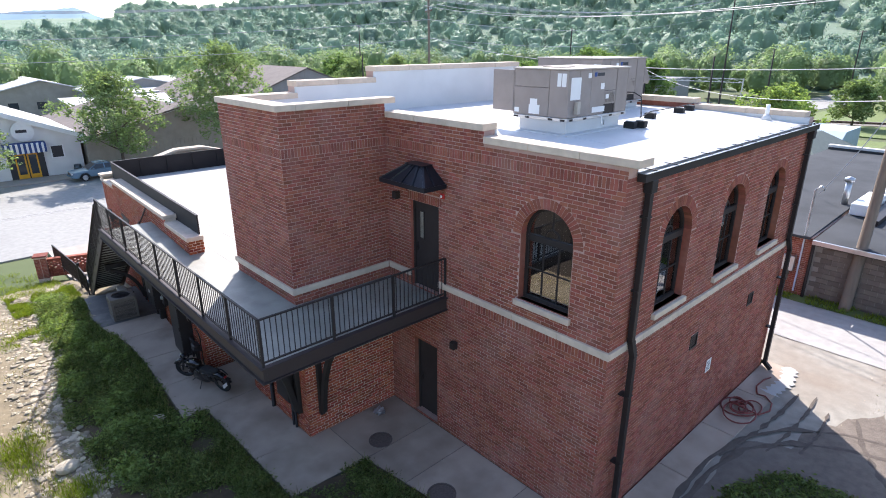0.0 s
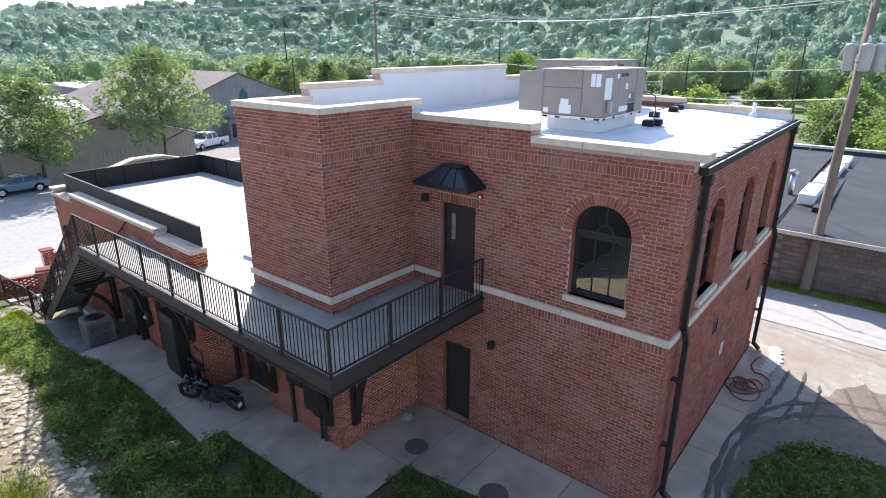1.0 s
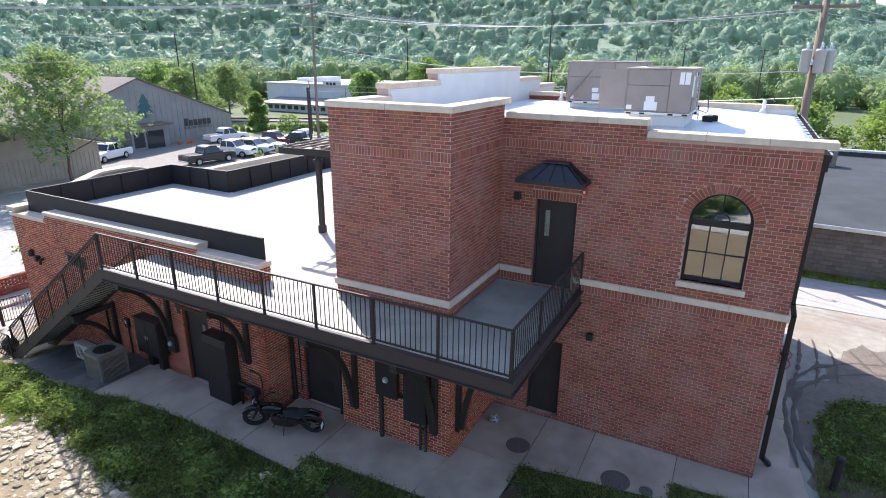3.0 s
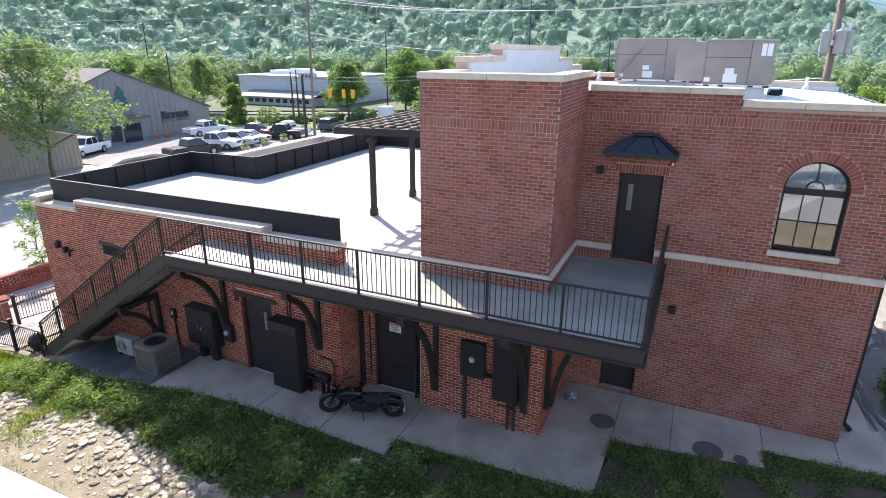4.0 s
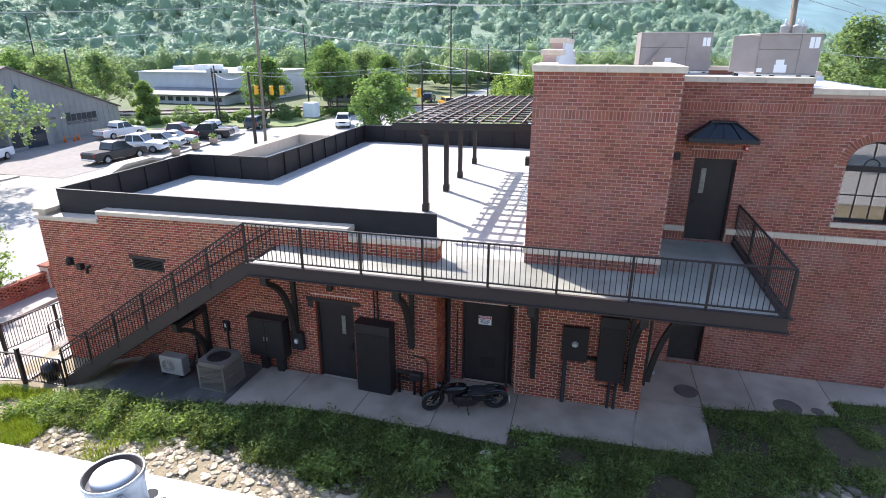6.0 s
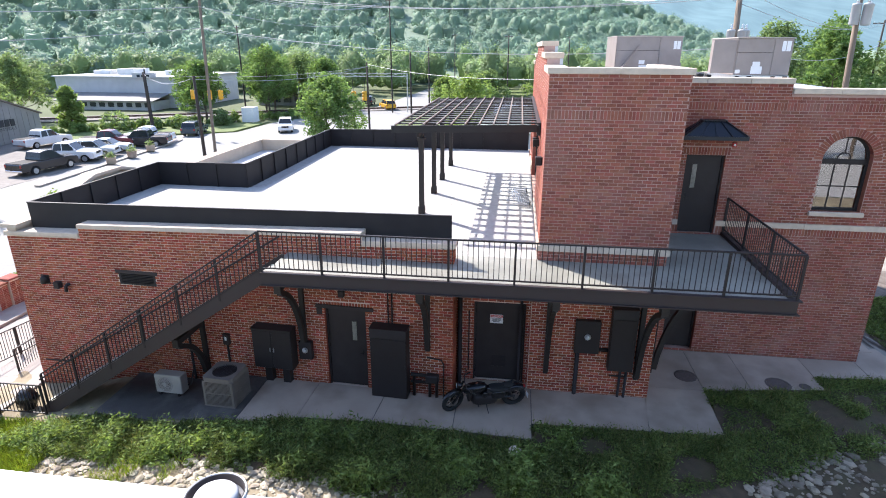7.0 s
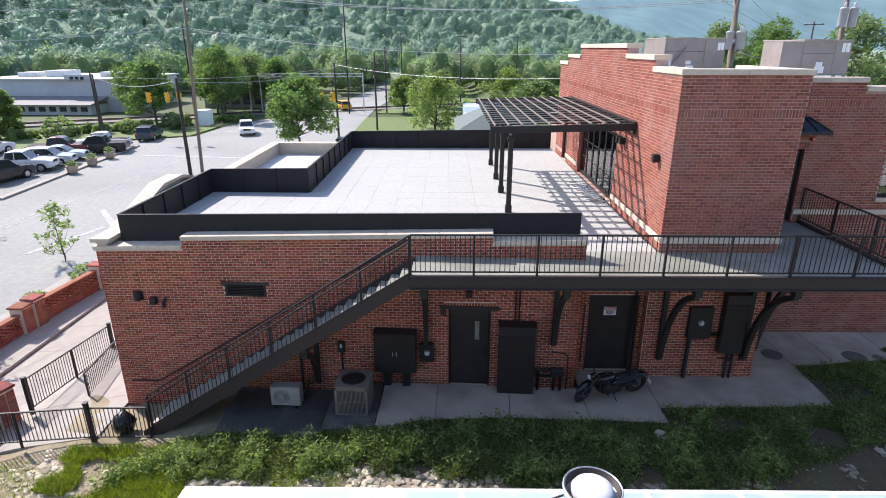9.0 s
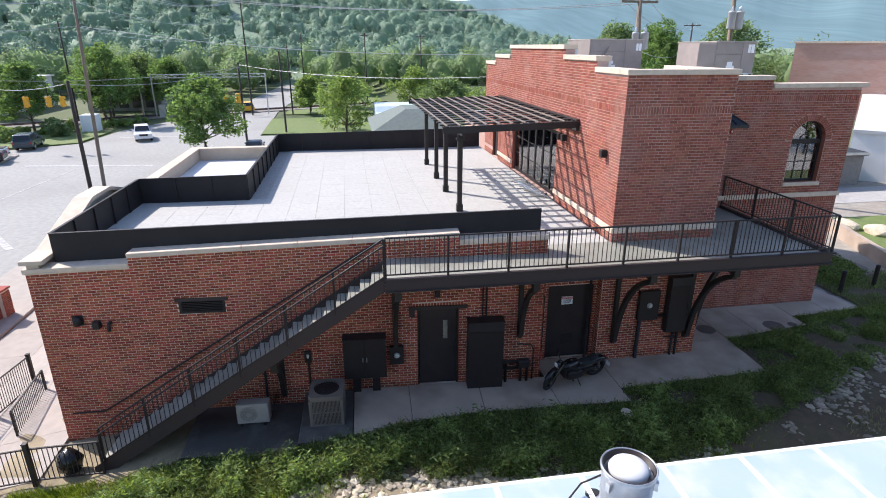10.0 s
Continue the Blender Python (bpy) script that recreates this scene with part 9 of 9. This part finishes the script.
rp = utility_pole((23.56, 2.82, 0.05), 11.6, (1.35, -0.05), 0.2, POLEWOOD, 1, "weathered wooden utility pole with three grey transformer cans", 95)
for k, (dx, dy) in enumerate(((-0.42, 0.32), (-0.52, -0.18), (0.05, -0.55))):
    c = part("transformer", MB().lathe([(0.001, -0.5), (0.18, -0.48), (0.20, -0.42), (0.20, 0.38), (0.22, 0.40), (0.17, 0.47), (0.001, 0.5)], 20, pose(1.08 + dx, dy, 9.05)), CANGREY, rp, "pale grey transformer can", smooth=True)
    part("bushing", MB().lathe([(0.05, 0.48), (0.07, 0.56), (0.04, 0.62), (0.06, 0.68), (0.001, 0.75)], 10, pose(1.08 + dx, dy, 9.05)), GALV, c, smooth=True)
part("guy_plate", MB().box(0.6, 1.4, -0.15, 0.15, 8.9, 9.1), GALV, rp)
rq = utility_pole((23.3, -2.75, 0.05), 12.2, (-0.35, 0.85), 0.17, POLEWOOD, 1, "weathered wooden utility pole with three grey transformer cans", 95)
for k, (dx, dy) in enumerate(((-0.38, 0.3), (-0.48, -0.15), (0.1, -0.48))):
    c = part("transformer", MB().lathe([(0.001, -0.5), (0.18, -0.48), (0.20, -0.42), (0.20, 0.38), (0.22, 0.40), (0.17, 0.47), (0.001, 0.5)], 20, pose(-0.28 + dx, 0.7 + dy, 10.15)), CANGREY, rq, "pale grey transformer can", smooth=True)
    part("bushing", MB().lathe([(0.05, 0.48), (0.07, 0.56), (0.04, 0.62), (0.06, 0.68), (0.001, 0.75)], 10, pose(-0.28 + dx, 0.7 + dy, 10.15)), GALV, c, smooth=True)
utility_pole((33.25, 37.9, SZ), 6.6, (0.0, 0.05), 0.15, POLEDARK, 0, "short dark wooden pole at the street edge")
utility_pole((33.1, 37.0, SZ), 13.2, (-0.9, -0.9), 0.13, POLEWOOD, 2, "tall wooden utility pole with crossarms at the street corner", 60)
for x, y, tz, a in ((63.7, 62.5, 5.9, 0), (60.1, 31.6, 7.0, 0), (68.8, 28.0, 8.1, 0), (90.4, 28.9, 8.8, 0), (90.2, 35.3, 16.3, 1), (57.5, 58.5, 5.8, 0), (55.0, 78.0, 8.0, 0), (86.0, 60.0, 12.0, 1), (104.0, 16.0, 11.0, 1), (116.0, 4.0, 11.0, 1), (70.0, 100.0, 13.0, 1), (140.0, 30.0, 12.0, 1), (72.0, -30.0, 12.0, 1), (58.0, -50.0, 12.0, 1)):
    utility_pole((x, y, SZ), tz, (0.1, 0.1), 0.14, POLEDARK, a)


def wire(a, b, sag, r=0.017, name="overhead_wire", label="sagging overhead cable between the poles, pale grey for caught sunlight"):
    a, b = Vector(a), Vector(b)
    n = 14
    pts = [a.lerp(b, i / n) - Vector((0, 0, sag * 4 * (i / n) * (1 - i / n))) for i in range(n + 1)]
    # Transformer grey on the cables stands for the sunlight they catch.
    single(name, MB().tube(pts, r, 4), CANGREY, label, "cable", group="overhead cables")


for o, dz in ((-1.0, 0), (0.0, 0), (1.0, 0), (0.0, -1.6), (0.4, -3.0)):
    wire((32.2 + o * 0.5, 36.1 + o * 0.85, 12.9 + dz), (90.3 + o * 0.5, 35.4 + o * 0.8, 15.9 + dz * 1.3), 1.6)
    wire((32.2 + o * 0.5, 36.1 + o * 0.85, 12.9 + dz), (-40.0, 62.0 + o * 2, 13.0 + dz), 1.8)
for o, dz in ((-0.8, 0.0), (0.8, 0.0), (0.0, -2.5)):
    wire((24.9, 2.8 + o, 11.2 + dz), (72.0 + o, -30.0, 11.8 + dz), 1.2)
    wire((24.9, 2.8 + o, 11.2 + dz), (32.3, 36.0 + o, 12.4 + dz), 0.9)
wire((24.6, 2.8, 8.0), (23.7, 4.5, 4.15), 0.2)
wire((24.6, 2.8, 7.6), (60.1, 31.6, 6.8), 1.0)
wire((60.1, 31.6, 6.5), (57.5, 58.5, 5.6), 0.7, label="span wire that carries the traffic signals, pale grey for caught sunlight")
wire((33.0, 38.1, 6.4), (60.1, 31.6, 6.6), 0.7)
wire((33.0, 38.1, 6.4), (57.5, 58.5, 5.6), 0.7)


def signal(at, rz):
    t = thing("traffic_signal", "yellow three-lamp traffic signal hung over the crossing", "traffic signal", at, rz, group="traffic signals")
    part("housing", MB().box(-0.18, 0.18, -0.15, 0.15, -0.55, 0.55, None, 0.02), AMBER, t)
    part("hanger", MB().cyl((0, 0, 0.55), (0, 0, 1.9), 0.03, n=8), BLACK, t)
    for i in range(3):
        z = -0.36 + 0.36 * i
        part("visor", MB().lathe([(0.14, 0.0), (0.15, 0.2)], 14, pose(0, -0.15, z, 90, 0, 0)), AMBER, t)
        part("lens", MB().cyl((0, -0.15, z), (0, -0.16, z), 0.125, n=14), DARKINK, t)


for x, y, rz in ((58.4, 53.1, 60), (58.5, 50.9, 150), (58.7, 49.7, 60), (59.9, 33.4, 60), (60.0, 32.0, 150)):
    signal((x, y, 3.2), rz)
gn = thing("crossing_gantry", "grey steel signal gantry over the railway crossing", "gantry")
for x, y in ((89.8, 50.0), (90.2, 52.0), (92.0, 33.0)):
    part("leg", MB().beam((x, y, SZ), (x, y, 4.6), 0.18, 0.18), GALV, gn)
for z in (4.0, 4.5):
    part("boom_chord", MB().beam((89.9, 50.0, z), (92.0, 33.0, z), 0.1, 0.1), GALV, gn)
for i in range(12):
    f0, f1 = i / 12, (i + 1) / 12
    part("boom_lace", MB().beam((89.9 + 2.1 * f0, 50 - 17 * f0, 4.0 + 0.5 * (i % 2)), (89.9 + 2.1 * f1, 50 - 17 * f1, 4.5 - 0.5 * (i % 2)), 0.05, 0.05), GALV, gn)
part("cabinet", MB().box(88.6, 89.4, 48.4, 49.2, SZ, 0.0), GALV, gn)
single("utility_box", MB().box(73.0, 75.0, 52.6, 54.4, SZ + 0.1, 0.25, None, 0.04), WHITEPAINT, "white metal utility cabinet on the verge", "utility box")
for x, y in ((40.8, 51.9), (44.3, 52.2), (48.0, 52.6)):
    t = thing("planter", "round concrete planter with flowers by the kerb", "planter", (x, y, SZ + 0.1), group="street planters")
    part("pot", MB().lathe([(0.34, 0.0), (0.42, 0.1), (0.46, 0.6), (0.5, 0.66), (0.42, 0.66), (0.40, 0.58)], 18), CONCRETE, t, smooth=True)
    rs3 = np.random.RandomState(int(x))
    part("plants", quad_mesh("plants", leaves(rs3, np.array([0, 0, 0.85]) + rs3.normal(size=(160, 3)) * np.array([0.2, 0.2, 0.16]), 0.12), LEAF), None, t)

# ---- trees ----
for a, h, w, m, lab, sd, kw in (
    ((53.5, 34.7, SZ), 8.0, 7.6, LEAF_DARK, "dense round street tree at the corner", 3, dict(per=18)),
    ((23.5, 57.0, SZ), 11.2, 11.4, LEAF, "open spreading street tree by the beige building", 4, dict(per=30, bare=0.36, leaf=0.17)),
    ((13.1, 57.5, SZ), 8.9, 8.8, LEAF, "spreading street tree by the beige building", 5, dict(per=26, bare=0.36, leaf=0.16)),
    ((1.5, 56.5, SZ), 9.0, 7.6, LEAF, "leafy street tree in front of the white shop", 6, dict(per=12, leaf=0.17)),
    ((61.1, 72.3, SZ), 5.8, 3.4, LEAF_PALE, "bright cone-shaped young tree", 7, dict(per=14, bare=0.1)),
    ((73.7, 60.4, SZ), 8.8, 7.0, LEAF_DARK, "leafy tree beside the railway", 8, {}),
    ((80.2, 53.2, SZ), 10.9, 7.5, LEAF_DARK, "tall leafy tree by the crossing", 9, {}),
    ((84.5, 55.5, SZ), 9.0, 8.0, LEAF_DARK, "leafy tree beyond the crossing", 10, {}),
    ((67.4, 20.1, SZ), 7.2, 9.0, LEAF_PALE, "broad pale tree on the lawn", 12, dict(per=12, bare=0.2)),
    ((90.4, 26.0, SZ), 6.0, 6.5, LEAF_PALE, "small round tree beyond the lawn", 13, {}),
    ((100.0, 20.0, SZ), 6.5, 7.0, LEAF, "round tree beyond the railway", 14, {}),
    ((96.0, 8.0, SZ), 7.0, 8.5, LEAF_PALE, "broad pale tree beyond the lawn", 15, {}),
    ((93.0, 48.0, SZ), 9.0, 8.0, LEAF_DARK, "leafy tree before the red-fronted shop", 25, {}),
    ((90.0, 56.5, SZ), 9.5, 8.5, LEAF_DARK, "leafy tree before the red-fronted shop", 26, {}),
    ((96.0, 54.0, SZ), 9.5, 8.5, LEAF, "leafy tree before the red-fronted shop", 27, {}),
    ((89.3, 70.8, SZ), 8.2, 8.0, LEAF_DARK, "leafy tree by the warehouse", 16, {}),
    ((94.0, 59.3, SZ), 10.4, 9.0, LEAF_DARK, "tall tree behind the crossing", 17, {}),
    ((70.0, 88.0, SZ), 9.5, 9.0, LEAF, "leafy tree behind the store", 18, {}),
    ((58.0, 84.0, SZ), 9.0, 10.0, LEAF, "leafy tree behind the store", 19, {}),
    ((62.0, 96.0, SZ), 9.5, 10.0, LEAF_DARK, "leafy tree behind the store", 20, {}),
    ((76.0, -14.0, SZ), 8.5, 9.0, LEAF_PALE, "bright leafy tree behind the dark roof", 21, {}),
    ((62.0, 0.0, SZ), 7.0, 9.0, LEAF_PALE, "broad bright tree behind the dark roof", 22, {}),
    ((63.0, -8.0, SZ), 7.0, 9.0, LEAF_PALE, "broad bright tree behind the dark roof", 23, {}),
    ((70.0, 6.0, SZ), 6.5, 8.0, LEAF, "leafy tree behind the dark roof", 24, {}),
    ((68.0, -16.5, SZ), 13.6, 10.0, LEAF, "tall leafy tree in the belt beyond the drive", 41, dict(per=22)),
    ((61.0, -20.0, SZ), 13.0, 9.5, LEAF_DARK, "tall leafy tree in the belt beyond the drive", 42, dict(per=22)),
    ((60.0, -28.0, SZ), 14.0, 10.5, LEAF, "tall leafy tree in the belt beyond the drive", 43, dict(per=22)),
    ((74.0, -25.0, SZ), 14.0, 11.0, LEAF_DARK, "tall leafy tree in the belt beyond the drive", 46, dict(per=22)),
):
    tree(a, h, w, m, lab, sd, **kw)
for k, (x, y, h) in enumerate(((-25.0, -5.0, 10.0), (-27.0, -14.0, 12.0), (-23.0, 4.5, 9.0), (-20.0, -20.0, 11.0))):
    tree((x, y, ground_z(x, y) - 0.1), h, h * 0.8, LEAF_DARK, "leafy tree on the bank, mirrored in the arched window", 60 + k, per=9)
for k, (x, y, h) in enumerate(((-16.5, 7.2, 2.4), (-19.5, 5.4, 3.0), (-21.0, 9.2, 2.6), (-25.5, 7.4, 3.6), (-18.0, 10.6, 2.2))):
    tree((x, y, ground_z(x, y) - 0.05), h, h * 1.1, LEAF, "scrubby bush out of view, mirrored in the arched window", 80 + k, 0.05, 0.1, 0.14, 16)
tree((9.6, 36.4, SZ), 4.0, 2.0, LEAF_PALE, "slender young street tree in pale leaf", 31, 0.04, 0.15, 0.10, 5)
tree((18.8, 38.6, SZ), 3.4, 1.9, LEAF_PALE, "slender young street tree in pale leaf", 32, 0.04, 0.2, 0.10, 3.5)
for k, (x, y, s) in enumerate(((62.2, 66.9, 1.9), (66.0, 60.0, 1.3), (69.5, 55.5, 1.2), (64.8, 63.0, 1.1), (72.5, 57.5, 1.4), (12.9, 35.9, 0.6), (9.2, 36.1, 0.5), (16.2, 35.9, 0.6))):
    rs4 = np.random.RandomState(50 + k)
    d = rs4.normal(size=(int(500 if s > 1 else 260), 3))
    d /= np.linalg.norm(d, axis=1)[:, None]
    pts = d * (rs4.uniform(0.5, 1.0, len(d)) ** 0.5)[:, None] * s * np.array([1.0, 1.0, 0.85])
    pts[:, 2] = np.abs(pts[:, 2] + s * 0.55)
    t = thing("shrub", "rounded leafy green shrub", "shrub", (x, y, SZ + 0.1 if s > 1 else SZ + 0.14), group="shrubs")
    part("foliage", quad_mesh("foliage", leaves(rs4, pts, 0.3 if s > 1 else 0.13), LEAF if s > 1 else LEAF_PALE), None, t)
    part("stem", MB().tube([(0, 0, -0.1), (0.03, 0, s)], [0.05, 0.02], 6), BARK, t)


# ---- hills and forest ----
CREST = [(-20, 1.0), (4, 1.6), (15, 1.2), (16, 1.6), (18.7, 2.5), (24.4, 2.3), (27.8, 2.8), (29.5, 2.6), (33, 4.6), (42, 6.2), (60, 6.6), (78, 6.2), (90, 5.2), (97, 3.2), (100, 2.4), (103, 1.6), (105.5, 0.6), (107, 0.0), (112, -0.4), (180, -0.4)]


def crest(az):
    for (a, e), (b, f) in zip(CREST, CREST[1:]):
        if a <= az <= b:
            return e + (f - e) * (az - a) / (b - a)
    return 0.0


CX, CY, RH0, RH1 = -5.0, 10.0, 165.0, 470.0


def hill_z(az, r):
    top = math.tan(radians(crest(az))) * RH1 + 9.0
    top = max(top, SZ)
    f = smooth(RH0, RH1, r)
    bumps = 7.0 * noise.noise(Vector((az * 0.11, r * 0.012, 1.0))) * f
    return SZ + (top - SZ) * (f ** 0.85) + bumps * (1 if top > 12 else 0.2)


mb = MB()
azs = [-25 + 2.0 * i for i in range(98)]
rr_ = [150 + 16 * i for i in range(21)] + [520, 620]
for az in azs:
    for r in rr_:
        a = radians(az)
        z = hill_z(az, min(r, RH1)) - 1.0 + 3.2 * smooth(175, 215, r) - (0.12 * (r - RH1) if r > RH1 else 0)
        mb.v.append((CX + r * math.sin(a), CY + r * math.cos(a), z if r > 160 else SZ - 1.0))
k = len(rr_)
for i in range(len(azs) - 1):
    for j in range(k - 1):
        q = i * k + j
        mb.f.append((q, q + k, q + k + 1, q + 1))
single("hillside", mb, FOREST_HAZED, "wooded hillside slope behind the town, colour lifted for haze", "hill", "structure", True)

rf = np.random.RandomState(21)


def clear_of(x, y):
    """Keeps the woods off the streets and buildings."""
    if x < 128 and -22 < y < 116 and x > -60:
        return False
    if 96 < x < 150 and 26 < y < 42:
        return False
    if 0 < x < 62 and 100 < y < 180 and (x + y) % 7 < 4.6:
        return False
    return True


def forest(name, label, count, place, mat, leafs, per_leaf):
    cores, quads, norms = [], [], []
    got = 0
    while got < count:
        p = place()
        if p is None:
            continue
        x, y, z, r = p
        hgt = r * rf.uniform(1.0, 1.45)
        shape = lambda q: 0.82 + 0.22 * np.sin(q[:, 0] * 4.1 + x) * np.sin(q[:, 1] * 4.7 + y) + 0.14 * np.sin(q[:, 2] * 6 + x * 0.7)
        cores.append(ICO2 * (shape(ICO2) * 0.70)[:, None] * np.array([r, r, hgt]) + np.array([x, y, z + hgt * 0.9]))
        d = rf.normal(size=(leafs, 3))
        d /= np.linalg.norm(d, axis=1)[:, None]
        pw = 0.70 + 0.32 * rf.uniform(size=(leafs, 1)) ** 0.6
        d[:, 2] = np.where(d[:, 2] < -0.5, -d[:, 2], d[:, 2])
        lump = shape(d)
        quads.append(np.array([x, y, z + hgt * 0.9]) + d * pw * lump[:, None] * np.array([r, r, hgt]))
        norms.append(d * np.array([1.0, 1.0, r / hgt]))
        got += 1
    n = len(ICO2)
    faces = np.array(ICO2F)
    V = np.concatenate(cores)
    F = np.concatenate([faces + i * n for i in range(got)])
    C, N = np.concatenate(quads), np.concatenate(norms)
    N = N * 0.8 + np.array([0, 0, 0.12]) + rf.normal(size=N.shape) * 0.2
    A = np.cross(N, rf.normal(size=N.shape))
    A /= np.linalg.norm(A, axis=1)[:, None] + 1e-9
    B = np.cross(N, A)
    B /= np.linalg.norm(B, axis=1)[:, None] + 1e-9
    S = (per_leaf * rf.uniform(0.6, 1.3, len(C)))[:, None]
    Q = np.stack([C - A * S * 0.75, C + B * S * 0.45, C + A * S * 0.75, C - B * S * 0.45], axis=1).reshape(-1, 3)
    nq = len(Q) // 4
    me = bpy.data.meshes.new(name)
    me.vertices.add(len(V) + len(Q))
    me.vertices.foreach_set("co", np.concatenate([V, Q]).astype(np.float32).reshape(-1))
    me.loops.add(len(F) * 3 + nq * 4)
    me.loops.foreach_set("vertex_index", np.concatenate([F.reshape(-1), np.arange(nq * 4) + len(V)]).astype(np.int32))
    me.polygons.add(len(F) + nq)
    me.polygons.foreach_set("loop_start", np.concatenate([np.arange(len(F)) * 3, len(F) * 3 + np.arange(nq) * 4]).astype(np.int32))
    me.polygons.foreach_set("loop_total", np.concatenate([np.full(len(F), 3), np.full(nq, 4)]).astype(np.int32))
    me.polygons.foreach_set("use_smooth", np.concatenate([np.ones(len(F), bool), np.zeros(nq, bool)]))
    me.materials.append(mat)
    me.update(calc_edges=True)
    return tagged(new(name, me), label, "woods", "", "stuff")


def near_wood():
    az, r = rf.uniform(-12, 150), math.sqrt(rf.uniform(105.0 ** 2, 185.0 ** 2))
    x, y = CX + r * math.sin(radians(az)), CY + r * math.cos(radians(az))
    if not clear_of(x, y):
        return None
    return (x, y, SZ, rf.uniform(2.8, 4.9))


def hill_wood():
    az, r = rf.uniform(-12, 110), math.sqrt(rf.uniform(180.0 ** 2, 470.0 ** 2))
    if az < 16 and r > 330:
        return None
    x, y = CX + r * math.sin(radians(az)), CY + r * math.cos(radians(az))
    if not clear_of(x, y):
        return None
    return (x, y, hill_z(az, r) - 1.5, rf.uniform(2.6, 5.2))


forest("valley_woods", "leafy green trees along the valley floor, colour lightened for haze", 560, near_wood, VALLEY_LEAF_HAZED, 460, 0.40)
forest("hill_woods", "dense green forest covering the hillside, haze put into its colour", 6600, hill_wood, HILL_LEAF_HAZED, 140, 0.46)


def brush_place():
    f = rf.uniform()
    x, y = 56.0 + 26.0 * f + rf.normal() * 0.9, 74.5 - 25.5 * f + rf.normal() * 0.9
    return (x, y, SZ - 0.15, rf.uniform(0.3, 0.75))


forest("railway_brush", "rough green brush along the railway bank", 110, brush_place, LEAF_PALE, 130, 0.16)


# far ridges, their haze carried by the base colour
def ridge(name, label, mat, prof, az0, az1, r0, r1, seed):
    mb = MB()
    n = int((az1 - az0) * 3)
    for i in range(n + 1):
        az = az0 + (az1 - az0) * i / n
        e = next(e0 + (e1 - e0) * (az - a0) / (a1 - a0) for (a0, e0), (a1, e1) in zip(prof, prof[1:]) if a0 <= az <= a1 + 1e-6)
        e += 0.10 * noise.noise(Vector((az * 0.5, seed, 0))) + 0.05 * noise.noise(Vector((az * 2.0, 5, seed)))
        for j in range(9):
            f = j / 7.0
            r = r0 + (r1 - r0) * f
            z = SZ + (math.tan(radians(e)) * r1 + 11) * (f if f <= 1 else 0.9)
            if 0 < j < 7:
                z += 34 * noise.noise(Vector((az * 0.16, f * 2.0, seed))) * f * (1 - f) * 2.5
            mb.v.append((CX + r * math.sin(radians(az)), CY + r * math.cos(radians(az)), z))
    for i in range(n):
        for j in range(8):
            q = i * 9 + j
            mb.f.append((q, q + 9, q + 10, q + 1))
    single(name, mb, mat, label, "mountains", "structure", True)


ridge("far_ridge", "mountain ridge far beyond the woods, pale blue haze put into its colour", FARRIDGE_HAZED, [(-30, 1.2), (0, 2.0), (8, 2.3), (12, 2.8), (15, 1.6), (20, 1.3), (62, 1.5)], -30, 62, 1500, 2300, 2.0)
ridge("distant_mountains", "wooded mountain across the valley, blue-green haze put into its colour", MOUNTAIN_HAZED, [(60, 1.5), (94, 3.0), (99, 3.9), (106, 4.3), (113, 4.6), (121, 4.6), (129, 4.4), (140, 4.2), (172, 3.0)], 60, 172, 1100, 2200, 7.0)

# ---- brick faces and pavers, last ----
for job in LATER:
    job()
